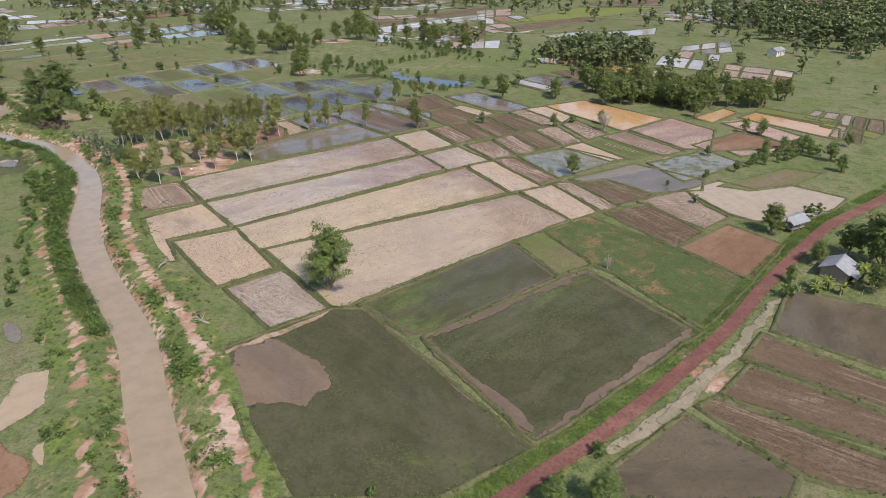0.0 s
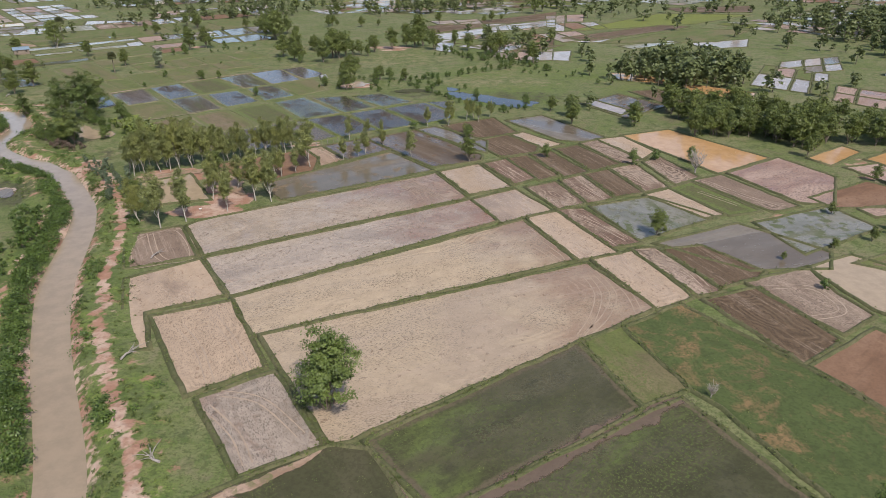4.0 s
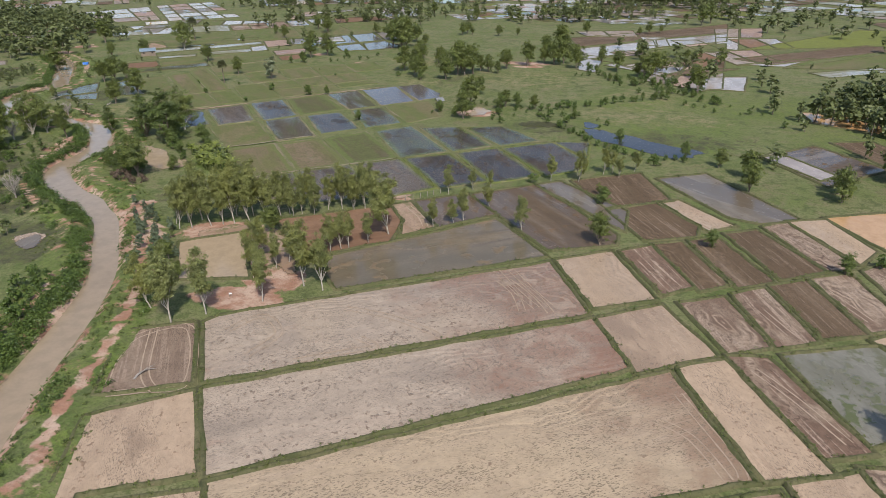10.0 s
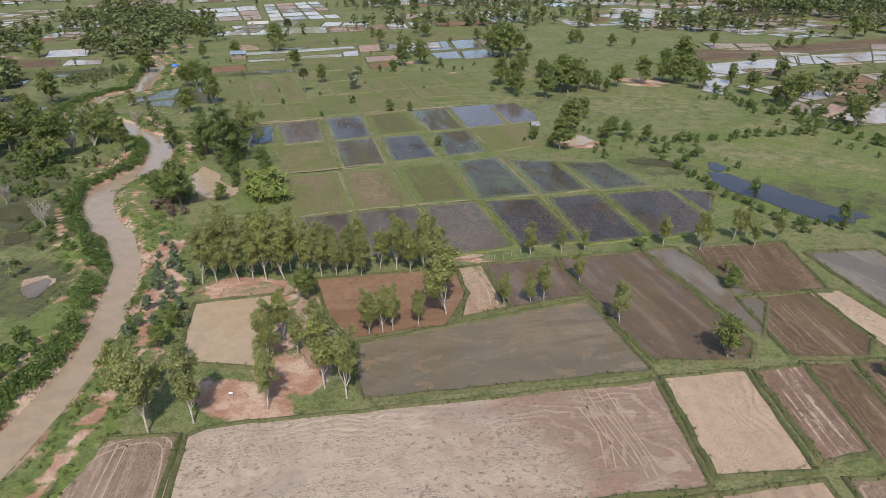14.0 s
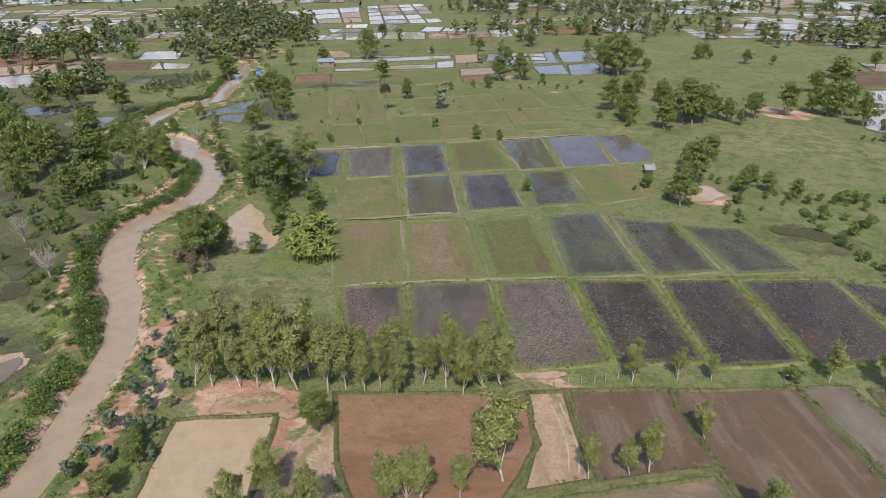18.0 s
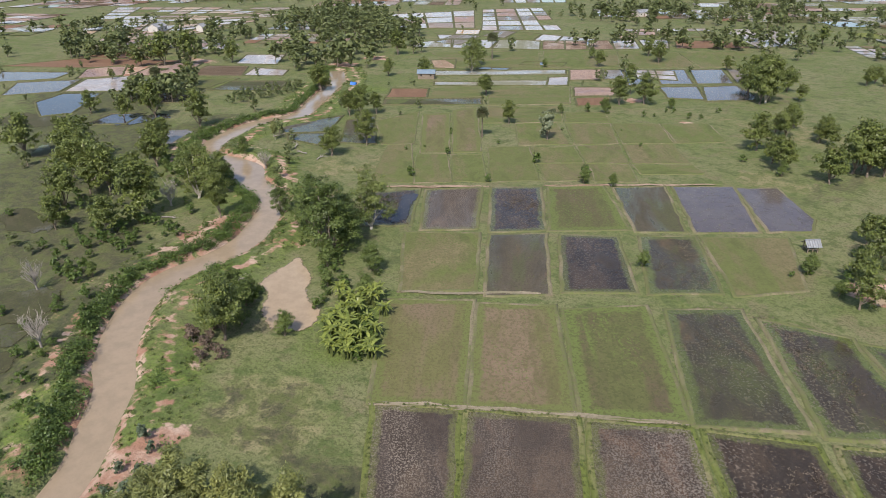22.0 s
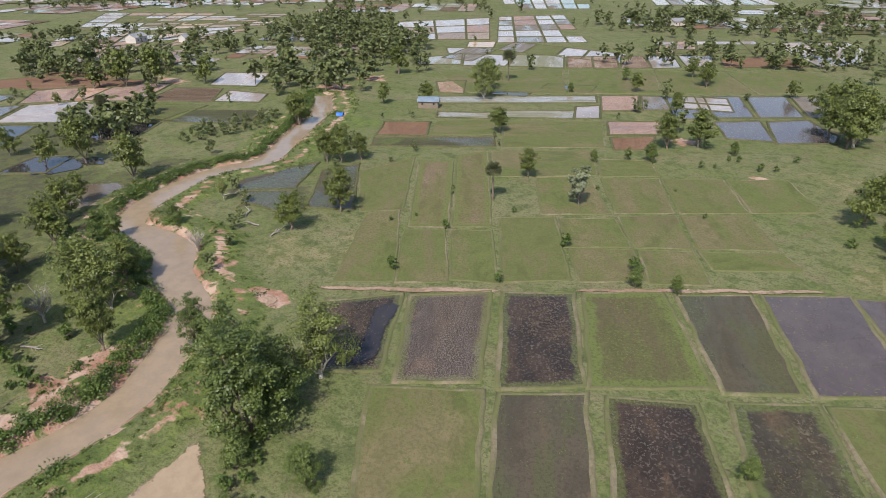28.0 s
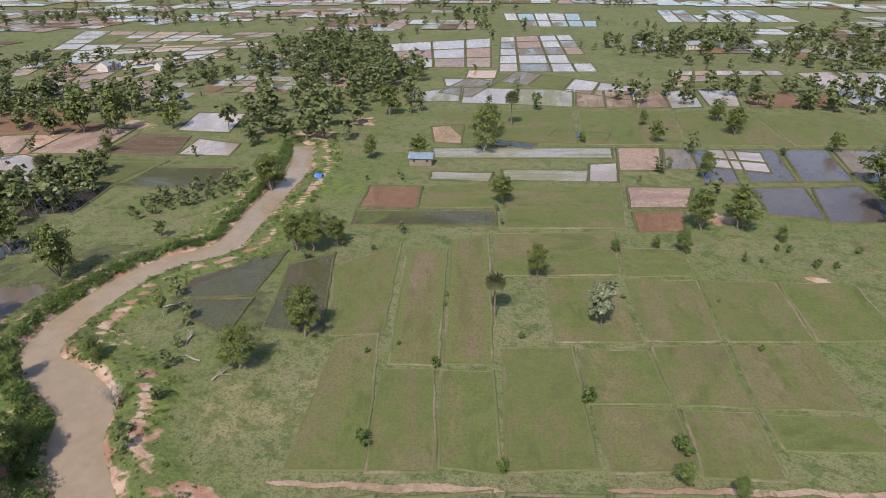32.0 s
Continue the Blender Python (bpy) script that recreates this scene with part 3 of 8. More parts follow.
# ---------------------------------------------------------------- river course: x, y, half width
RIVER = [(-7, -60, 2.3), (-18.6, -14, 2.3), (-27.8, 9.9, 2.3), (-34.1, 27, 2.35), (-38.7, 40.3, 2.3), (-48.0, 58, 2.25), (-53.9, 70, 2.3),
         (-59, 82.5, 2.5), (-63.3, 99, 2.25), (-65.2, 105.5, 2.1), (-69.2, 115.5, 1.95), (-76.2, 126.3, 2.0), (-82.2, 135, 2.0), (-86.8, 139, 2.1),
         (-92.4, 144, 2.3), (-98.5, 147, 2.5), (-106.2, 153, 2.6), (-111.6, 159.2, 2.6), (-113.6, 165, 2.5), (-113.6, 172.5, 2.5),
         (-115.6, 180.5, 2.6), (-121.3, 188.6, 2.6), (-128.2, 196, 2.5), (-141, 199.6, 3.1), (-148.8, 204.4, 3.4),
         (-158, 204.8, 3.2), (-165.5, 204.2, 2.8), (-173, 211.5, 2.7), (-178.6, 223, 2.7), (-180.6, 234, 2.6), (-178.6, 245, 2.6),
         (-187.4, 258.6, 2.7), (-197, 273, 2.6), (-206, 286, 2.8), (-222, 300, 2.6)]


def smooth_course(points, step=1.5):
    """A Catmull-Rom line through the points, sampled every step metres."""
    p = np.array(points, float)
    out = []
    for i in range(len(p) - 1):
        a, b, c, d = p[max(i - 1, 0)], p[i], p[i + 1], p[min(i + 2, len(p) - 1)]
        n = max(2, int(np.hypot(*(c - b)[:2]) / step))
        for k in range(n):
            u = k / n
            out.append(0.5 * (2 * b + (c - a) * u + (2 * a - 5 * b + 4 * c - d) * u * u + (3 * b - a - 3 * c + d) * u ** 3))
    out.append(p[-1])
    return np.array(out)


COURSE = smooth_course([(x, y, w + 0.3) for x, y, w in RIVER])


def river_side(x, y):
    """Distance beyond the water's edge (negative in the water), with the bank: +1 east or -1 west."""
    x, y = np.atleast_1d(x).astype(float), np.atleast_1d(y).astype(float)
    best, side = np.full(x.shape, 1e9), np.ones(x.shape)
    near = (x < 40) & (x > -300) & (y < 380)
    xs, ys = x[near], y[near]
    bs, ss = best[near], side[near]
    for a, b in zip(COURSE[:-1:2], COURSE[2::2]):
        d = b[:2] - a[:2]
        u = np.clip(((xs - a[0]) * d[0] + (ys - a[1]) * d[1]) / (d @ d), 0, 1)
        px, py = xs - a[0] - u * d[0], ys - a[1] - u * d[1]
        s = np.hypot(px, py) - a[2]
        hit = s < bs
        bs[hit] = s[hit]
        ss[hit] = np.where(d[0] * py - d[1] * px < 0, 1, -1)[hit]
    best[near], side[near] = bs, ss
    return best, side


def wobble(x, y, scale, seed=0.0):
    """Smooth pseudo-random field between about -1 and 1."""
    x, y = np.asarray(x) / scale + seed, np.asarray(y) / scale - seed * 0.7
    return (np.sin(x * 1.7 + 1.3 * np.sin(y * 1.1 + 0.5)) + np.sin(y * 2.1 + 1.7 * np.sin(x * 0.9 + 2.0)) + np.sin((x + y) * 3.1 + seed)) / 3


def ground_height(x, y):
    s, side = river_side(x, y)
    z = -0.06 + 0.04 * wobble(x, y, 7.0)
    levee = np.clip(s / 1.6, 0, 1) * np.clip((8.5 - s) / 4.5, 0, 1)
    z = z + levee * (0.75 + 0.3 * wobble(x, y, 5.0, 3.0)) * np.clip((260 - y) / 40, 0.25, 1)
    z = np.where(s < 1.2, np.minimum(z, -0.31 + s * 0.5), z)
    return np.maximum(z, -1.6)


BARE, LUSH, DRY, MARSH = [], [], [], []


def build_ground():
    fine_x, fine_y = np.arange(-215, 112.1, 1.1), np.arange(-12, 312.1, 1.1)

    def stretch(inner):
        steps = np.cumsum(3.0 * 1.22 ** np.arange(30))
        steps = steps[steps < 4200]
        return np.concatenate([inner[0] - steps[::-1], inner, inner[-1] + steps])
    xs, ys = stretch(fine_x), stretch(fine_y)
    gx, gy = np.meshgrid(xs, ys)
    x, y = gx.ravel(), gy.ravel()
    z = ground_height(x, y)
    n, m = len(xs), len(ys)
    idx = np.arange(n * m).reshape(m, n)
    faces = np.stack([idx[:-1, :-1], idx[:-1, 1:], idx[1:, 1:], idx[1:, :-1]], -1).reshape(-1, 4)
    me = bpy.data.meshes.new("ground")
    me.vertices.add(n * m)
    me.vertices.foreach_set("co", np.stack([x, y, z], 1).ravel())
    me.loops.add(faces.size)
    me.loops.foreach_set("vertex_index", faces.ravel())
    me.polygons.add(len(faces))
    me.polygons.foreach_set("loop_start", np.arange(0, faces.size, 4))
    me.update(calc_edges=True)
    me.polygons.foreach_set("use_smooth", np.ones(len(faces), bool))
    s, side = river_side(x, y)
    path_at = 4.3 + 1.0 * wobble(x, y, 22.0, 1.0)
    trodden = np.where((side > 0) & (y < 128), 0.98 + 0.16 * wobble(x, y, 9.0, 5.0), 0.66 + 0.34 * wobble(x, y, 9.0, 5.0))
    earth = np.where(s > 0, np.exp(-((s - path_at) / np.where(side > 0, 0.85, 0.7)) ** 2) * trodden, 0)
    earth = np.maximum(earth, np.where((s > -0.6) & (s < 1.0), 0.62 + 0.25 * wobble(x, y, 6.0, 2.0), 0))
    earth = np.maximum(earth, np.where((s > 0) & (s < 9), 0.30 + 0.16 * wobble(x, y, 4.0, 8.0), 0))
    for cx, cy, rx, ry, k in BARE:
        d = ((x - cx) / rx) ** 2 + ((y - cy) / ry) ** 2
        earth = np.maximum(earth, np.clip(1.25 - d, 0, 1) * k)
    lush = np.where((s > 0) & (s < 8), 0.75 + 0.35 * wobble(x, y, 5.0, 4.0), 0)
    for cx, cy, rx, ry, k in LUSH:
        d = ((x - cx) / rx) ** 2 + ((y - cy) / ry) ** 2
        lush = np.maximum(lush, np.clip(1.25 - d, 0, 1) * k)
    dry = np.zeros(len(x))
    for cx, cy, rx, ry, k in DRY:
        d = ((x - cx) / rx) ** 2 + ((y - cy) / ry) ** 2
        dry = np.maximum(dry, np.clip(1.3 - d, 0, 1) * k)
    marsh = np.zeros(len(x))
    for cx, cy, rx, ry, k in MARSH:
        d = ((x - cx) / rx) ** 2 + ((y - cy) / ry) ** 2
        marsh = np.maximum(marsh, np.clip(1.3 - d, 0, 1) * k)
    for key, values in (("earth", earth), ("lush", lush), ("dry", dry), ("marsh", marsh)):
        at = me.attributes.new(key, "FLOAT", "POINT")
        at.data.foreach_set("value", np.clip(values, 0, 1).astype(np.float32))
    me.materials.append(GROUND)
    return tagged(new("ground", me), "rough green pasture with bare red earth patches", "ground", kind="structure")


def ribbon(course, offset_z, half=None):
    """Verts and faces of a strip along a course of x, y, half width."""
    p = course[:, :2]
    d = np.gradient(p, axis=0)
    d /= np.hypot(*d.T)[:, None]
    nrm = np.stack([-d[:, 1], d[:, 0]], 1)
    hw = course[:, 2] if half is None else np.full(len(p), half)
    verts, faces = [], []
    for q, v, w in zip(p, nrm, hw):
        for u in (1, 0.5, 0, -0.5, -1):
            verts.append((q[0] + v[0] * w * u, q[1] + v[1] * w * u, offset_z))
    for i in range(len(p) - 1):
        for k in range(4):
            a = i * 5 + k
            faces.append((a, a + 1, a + 6, a + 5)[::-1])
    return verts, faces


def inset(points, dist):
    """The polygon moved outwards by dist, corner by corner."""
    p = np.array(points, float)
    area = 0.5 * np.sum(p[:, 0] * np.roll(p[:, 1], -1) - np.roll(p[:, 0], -1) * p[:, 1])
    if area < 0:
        p = p[::-1]
    out = []
    for i in range(len(p)):
        a, b, c = p[i - 1], p[i], p[(i + 1) % len(p)]
        d1, d2 = (b - a) / np.hypot(*(b - a)), (c - b) / np.hypot(*(c - b))
        n1, n2 = np.array([d1[1], -d1[0]]), np.array([d2[1], -d2[0]])
        k = (n1 + n2) / max(0.4, 1 + n1 @ n2)
        out.append(b + k * dist)
    return np.array(out)


KINDS = {
    "tan": "wet tan mud with drowned stubble rows", "tane": "tan mud turning brown towards one end", "stube": "grey stubble mud turning red towards one end", "rust": "wet rusty silt", "stubr": "red-brown mud with pale tractor rings", "stub": "pale mud with dark stubble and tractor lines", "dirt": "ploughed brown mud with pale tractor rings",
    "brown": "dark brown ploughed mud", "red": "bare red-brown soil", "pink": "pinkish silt under shallow water", "ochre": "yellow-orange muddy water",
    "grey": "grey silty shallow water", "algae": "shallow water with green weeds", "murk": "dark green water over drowned grass", "paddy": "dark brown still water",
    "wet": "brown flooded mud with rusty streaks", "wetbrown": "dark brown flooded mud with a pale streak", "tanpond": "opaque tan pond water",
    "litter": "dark water under a mat of dead stalks", "black": "black water with brown weed mats", "blackg": "black water with green weeds", "thin": "thin grass over brown mud", "thinb": "dark thin grass in shallow water",
    "lush": "bright green new grass", "grass": "short green grass", "grassb": "yellow-green young rice", "patch": "green grass with bare orange soil",
    "pale": "pale wet grass and shallow water", "blue": "clear still water reflecting the sky", "slate": "grey-lilac still water", "sky": "flooded water with the sky's brightness in its colour", "earth": "pale bare earth", "silt": "wet brown silt", "dry": "dry straw-coloured grass",
}
LEVELS = [0]
CORNERS = []
PLOTS = []
TUFTS = []


def field(kind, *corners, bund=0.55, dry=0):
    """One diked field: its surface, and the low grassy bund round it. dry: 0 grassy, 1 trodden, 2 bright grass."""
    if not bund and len(corners) > 3:
        ring = np.array(corners, float)
        for _ in range(2):
            nxt = np.roll(ring, -1, 0)
            ring = np.stack([ring * 0.75 + nxt * 0.25, ring * 0.25 + nxt * 0.75], 1).reshape(-1, 2)
        corners = ring
    p = inset(corners, 0.0)
    edges = np.roll(p, -1, 0) - p
    i = int(np.argmax(np.hypot(*edges.T)))
    angle = math.atan2(edges[i][1], edges[i][0])
    if math.cos(angle) < 0:
        angle += math.pi
    centre = p.mean(0)
    turn = np.array([[math.cos(-angle), -math.sin(-angle)], [math.sin(-angle), math.cos(-angle)]])
    LEVELS[0] += 1
    z = 0.03 + 0.05 * ((LEVELS[0] * 7) % 53) / 53
    if not bund:
        over = any(abs(q[:, 0].mean() - centre[0]) < 40 and inside(q, centre[0], centre[1]) for _, q in PLOTS)
        z = z + 0.06 if over or kind in ("earth", "dry", "silt", "rust") else z * 0.5 + 0.005
    base = new("paddy_field" if bund else "mud_patch" if kind in ("dirt", "silt", "rust", "earth", "dry", "red", "wet", "thin", "tan") else "pool", None)
    base.matrix_world = Matrix.Translation((centre[0], centre[1], 0)) @ Matrix.Rotation(angle, 4, "Z")
    if bund:
        tagged(base, "diked field of " + KINDS[kind], "field", "diked fields")
    else:
        tagged(base, ("patch of " if base.name.startswith("mud") else "shallow pool of ") + KINDS[kind], "mud patch" if base.name.startswith("mud") else "pool")
    far = centre[1] - centre[0] * 0.6 > 420
    # ragged outline
    step, q = ((2.2 if bund else 1.0) if not far else 9.0), []
    for a, b in zip(p, np.roll(p, -1, 0)):
        n = max(1, int(np.hypot(*(b - a)) / step))
        for k in range(n):
            q.append(a + (b - a) * k / n)
    q = np.array(q)
    CORNERS.append(q)
    PLOTS.append((kind, p))
    slim = abs(0.5 * np.sum(p[:, 0] * np.roll(p[:, 1], -1) - np.roll(p[:, 0], -1) * p[:, 1])) / (0.5 * np.sum(np.hypot(*edges.T)))
    jit = 0.0 if far else 0.22 if bund else min(1.5, slim * 0.42)
    q = q + jit * np.stack([wobble(q[:, 0], q[:, 1], 1.7 if bund else 3.4, 1.0), wobble(q[:, 1], q[:, 0], 1.9 if bund else 3.1, 2.0)], 1)
    loc = (q - centre) @ turn.T
    n = len(loc)
    reach = abs(0.5 * np.sum(p[:, 0] * np.roll(p[:, 1], -1) - np.roll(p[:, 0], -1) * p[:, 1])) / (0.5 * np.sum(np.hypot(*edges.T)))
    turns = [(edges[k - 1][0] * edges[k][1] - edges[k - 1][1] * edges[k][0]) > 0 for k in range(len(p))]
    if not bund:
        # a fine sheet that reaches past the outline; fade tells how near the border is
        cell = max(0.5, math.sqrt(abs(slim)) * 0.16)
        lo, hi = q.min(0) - 1.2, q.max(0) + 1.2
        gx, gy = np.meshgrid(np.arange(lo[0], hi[0] + cell, cell), np.arange(lo[1], hi[1] + cell, cell))
        rim = np.full(gx.shape, 1e9)
        for a, b in zip(q, np.roll(q, -1, 0)):
            d = b - a
            u = np.clip(((gx - a[0]) * d[0] + (gy - a[1]) * d[1]) / (d @ d + 1e-9), 0, 1)
            rim = np.minimum(rim, np.hypot(gx - a[0] - u * d[0], gy - a[1] - u * d[1]))
        rim = np.where(inside(q, gx, gy), rim, -rim)
        idx = np.arange(gx.size).reshape(gx.shape)
        quads = np.stack([idx[:-1, :-1], idx[:-1, 1:], idx[1:, 1:], idx[1:, :-1]], -1).reshape(-1, 4)
        quads = quads[np.max(rim.ravel()[quads], 1) > -0.8]
        used, back = np.unique(quads, return_inverse=True)
        flat_xy = (np.stack([gx.ravel()[used], gy.ravel()[used]], 1) - centre) @ turn.T
        me = array_mesh("surface", np.column_stack([flat_xy, np.full(len(used), z)]), back.reshape(-1, 4), SOFT[kind])
        me.attributes.new("fade", "FLOAT", "POINT").data.foreach_set("value", np.clip(1 - rim.ravel()[used] / min(1.2, slim * 0.5), 0, 3).astype(np.float32))
        me.attributes.new("rim", "FLOAT", "POINT").data.foreach_set("value", np.full(len(used), 20, np.float32))
    elif len(p) <= 5 and all(turns) and not far:
        # rings that carry the distance from the rim
        shells = [-0.25, 0.3] + [d for d in (1.2, 2.4, 3.6, 5.0, 7.0) if d < reach * 0.62]
        verts, rim, faces = [], [], []
        outer = np.roll(p, -1, 0) - p
        for d in list(shells):
            small = inset(p, -d * 1.25)
            if d > 0.4 and np.min(np.sum((np.roll(small, -1, 0) - small) * outer, 1)) <= 0:
                shells = shells[:shells.index(d)]
                break
            ring = (inset(p, -d) - centre) @ turn.T if d > 0.4 else inset(loc, -d)
            if d > 0.4:
                ring = np.concatenate([[a + (b - a) * k / max(1, int(np.hypot(*(b0 - a0)) / step)) for k in range(max(1, int(np.hypot(*(b0 - a0)) / step)))]
                                       for a, b, a0, b0 in zip(ring, np.roll(ring, -1, 0), p, np.roll(p, -1, 0))])
            verts += [(v[0], v[1], z) for v in ring]
            rim += [max(d, 0)] * n
        for r in range(len(shells) - 1):
            faces += [(r * n + k, r * n + (k + 1) % n, (r + 1) * n + (k + 1) % n, (r + 1) * n + k) for k in range(n)]
        last = (len(shells) - 1) * n
        mid = np.mean(np.array(verts[last:]), 0)
        verts.append(tuple(mid))
        rim.append(reach * 0.9)
        faces += [(last + k, last + (k + 1) % n, len(verts) - 1) for k in range(n)]
        me = mesh_of("surface", verts, faces, FIELD[kind])
        me.attributes.new("rim", "FLOAT", "POINT").data.foreach_set("value", np.array(rim, np.float32))
    else:
        bm = bmesh.new()
        vs = [bm.verts.new((v[0], v[1], z)) for v in inset(loc, 0.25)]
        bmesh.ops.triangulate(bm, faces=[bm.faces.new(vs)])
        bm.normal_update()
        for f in bm.faces:
            if f.normal.z < 0:
                f.normal_flip()
        me = bpy.data.meshes.new("surface")
        bm.to_mesh(me)
        bm.free()
        me.materials.append(FIELD[kind])
        me.attributes.new("rim", "FLOAT", "POINT").data.foreach_set("value", np.full(len(me.vertices), 20, np.float32))
    part("surface", me, base)
    if bund:
        crest = 0.28 if not dry else 0.13
        rings = [(-0.05, z - 0.02), (0.16, crest - 0.04), (bund * 0.8, crest), (bund * 1.25, 0.02), (bund * 1.5, -0.2)]
        verts = []
        for dist, h in rings:
            ring = inset(loc, dist)
            lift = h + (0.06 * wobble(q[:, 0], q[:, 1], 2.3, 4.0) if h > 0.1 else 0)
            verts += [(v[0], v[1], hh) for v, hh in zip(ring, np.broadcast_to(lift, n))]
        faces = [(r * n + k, r * n + (k + 1) % n, (r + 1) * n + (k + 1) % n, (r + 1) * n + k) for r in range(len(rings) - 1) for k in range(n)]
        part("bund", mesh_of("bund", verts, faces, (BUND_GREEN, BUND_DRY, BUND_LIME)[dry], True), base, "low earth bund")
        if not far and dry != 1:
            TUFTS.append(inset(q, bund * 0.5))
    return base


def field_grid(n, m, kinds, a, b, c, d, seed):
    """A block of n by m fields between four corners."""
    pick = random.Random(seed)
    a, b, c, d = (np.array(v, float) for v in (a, b, c, d))

    def at(u, v):
        return (a * (1 - u) + b * u) * (1 - v) + (d * (1 - u) + c * u) * v
    us = [0] + sorted((i + pick.uniform(-0.22, 0.22)) / n for i in range(1, n)) + [1]
    vs = [0] + sorted((i + pick.uniform(-0.15, 0.15)) / m for i in range(1, m)) + [1]
    for j in range(m):
        for i in range(n):
            if pick.random() < 0.12:
                continue
            quad = [at(us[i], vs[j]), at(us[i + 1], vs[j]), at(us[i + 1], vs[j + 1]), at(us[i], vs[j + 1])]
            mid = np.mean(quad, 0)
            if any(inside(q, mid[0], mid[1]) for _, q in PLOTS):
                continue
            field(pick.choice(kinds), *inset(quad, -0.7), bund=0.5)


# ---------------------------------------------------------------- trees
def tube(path, radii, sides=6):
    """Verts and faces of a tapered limb along a path."""
    path = np.array(path, float)
    verts, faces = [], []
    for i, (q, r) in enumerate(zip(path, radii)):
        d = path[min(i + 1, len(path) - 1)] - path[max(i - 1, 0)]
        d = d / (np.linalg.norm(d) + 1e-9)
        u = np.cross(d, (0.3, 1, 0.2))
        u /= np.linalg.norm(u)
        v = np.cross(d, u)
        for k in range(sides):
            an = 2 * math.pi * k / sides
            verts.append(q + r * (u * math.cos(an) + v * math.sin(an)))
    for i in range(len(path) - 1):
        for k in range(sides):
            a, b = i * sides + k, i * sides + (k + 1) % sides
            faces.append((a, b, b + sides, a + sides))
    verts.append(path[-1])
    faces += [((len(path) - 1) * sides + k, (len(path) - 1) * sides + (k + 1) % sides, len(verts) - 1) for k in range(sides)]
    return verts, faces


def join(pieces):
    verts, faces = [], []
    for v, f in pieces:
        o = len(verts)
        verts += [tuple(q) for q in v]
        faces += [tuple(i + o for i in g) for g in f]
    return verts, faces


def leaves(gen, centres, radii, count, size, flat=0.6, long=1.3, middle=None):
    """Leaf sprays: count small quads round every centre, thickest towards the rim, turned outwards and up."""
    c = np.repeat(np.array(centres, float), count, 0)
    r = np.repeat(np.array(radii, float), count, 0)
    d = gen.normal(size=c.shape)
    d /= np.linalg.norm(d, axis=1)[:, None]
    d[:, 2] = np.where(d[:, 2] < -0.3, -d[:, 2] * 0.5, d[:, 2])
    q = c + d * r * (gen.random(len(c))[:, None] ** 0.5) * 1.15 + gen.normal(size=c.shape) * r * 0.22
    nrm = d * 0.55 + gen.normal(size=c.shape) * 0.6 + (0, 0, flat)
    if middle is not None:
        out = q - middle
        nrm += 0.75 * out / (np.linalg.norm(out, axis=1)[:, None] + 1e-6)
    nrm /= np.linalg.norm(nrm, axis=1)[:, None]
    u = np.cross(nrm, gen.normal(size=c.shape))
    u /= np.linalg.norm(u, axis=1)[:, None]
    v = np.cross(nrm, u)
    s = size * (0.6 + 0.8 * gen.random(len(c)))[:, None]
    u, v = u * s * long * 0.5, v * s * 0.5
    bend = nrm * s * 0.18
    verts = np.stack([q - u - bend, q + v * 0.9, q + u - bend, q - v * 0.9], 1).reshape(-1, 3)
    faces = np.arange(len(verts)).reshape(-1, 4)
    return verts, faces


def array_mesh(name, verts, faces, mat):
    verts, faces = np.asarray(verts, float), np.asarray(faces)
    k = faces.shape[1]
    me = bpy.data.meshes.new(name)
    me.vertices.add(len(verts))
    me.vertices.foreach_set("co", verts.ravel())
    me.loops.add(faces.size)
    me.loops.foreach_set("vertex_index", faces.ravel())
    me.polygons.add(len(faces))
    me.polygons.foreach_set("loop_start", np.arange(0, faces.size, k))
    me.update(calc_edges=True)
    me.materials.append(mat)
    return me


# height 10 m models: crown base, crown radius, clumps, leaves a clump, leaf size, trunk radius, forks
FORMS = {
    "euca": dict(base=0.17, wide=2.6, clumps=105, count=66, size=0.105, trunk=0.10, forks=3, spread=0.85, puff=(0.10, 0.24)),
    "round": dict(base=0.10, wide=3.9, clumps=110, count=92, size=0.19, trunk=0.22, forks=4, spread=1.0, puff=(0.13, 0.27)),
    "bushy": dict(base=0.0, wide=4.3, clumps=130, count=120, size=0.155, trunk=0.22, forks=4, spread=1.05, puff=(0.10, 0.24)),
    "dense": dict(base=0.02, wide=4.0, clumps=120, count=125, size=0.14, trunk=0.28, forks=5, spread=1.05, puff=(0.10, 0.21)),
    "big": dict(base=0.04, wide=3.8, clumps=110, count=100, size=0.145, trunk=0.26, forks=5, spread=1.1, puff=(0.12, 0.24)),
    "bush": dict(base=0.02, wide=5.2, clumps=25, count=25, size=0.72, trunk=0.18, forks=3, spread=1.0, puff=(0.14, 0.30)),
    "far": dict(base=0.08, wide=3.5, clumps=22, count=7, size=0.9, trunk=0.2, forks=2, spread=1.0, puff=(0.16, 0.32)),
    "drybush": dict(base=0.02, wide=5.4, clumps=24, count=24, size=0.7, trunk=0.25, forks=5, spread=1.0, puff=(0.14, 0.28)),
    "sapling": dict(base=0.04, wide=3.4, clumps=34, count=34, size=0.6, trunk=0.18, forks=3, spread=1.0, puff=(0.14, 0.28)),
    "white": dict(base=0.08, wide=3.4, clumps=50, count=50, size=0.4, trunk=0.2, forks=3, spread=1.0, puff=(0.14, 0.28)),
}
TRACK = plain_material("pale_wet_silt", (0.36, 0.27, 0.19), (0.30, 0.22, 0.155), 2.0, 0.6)


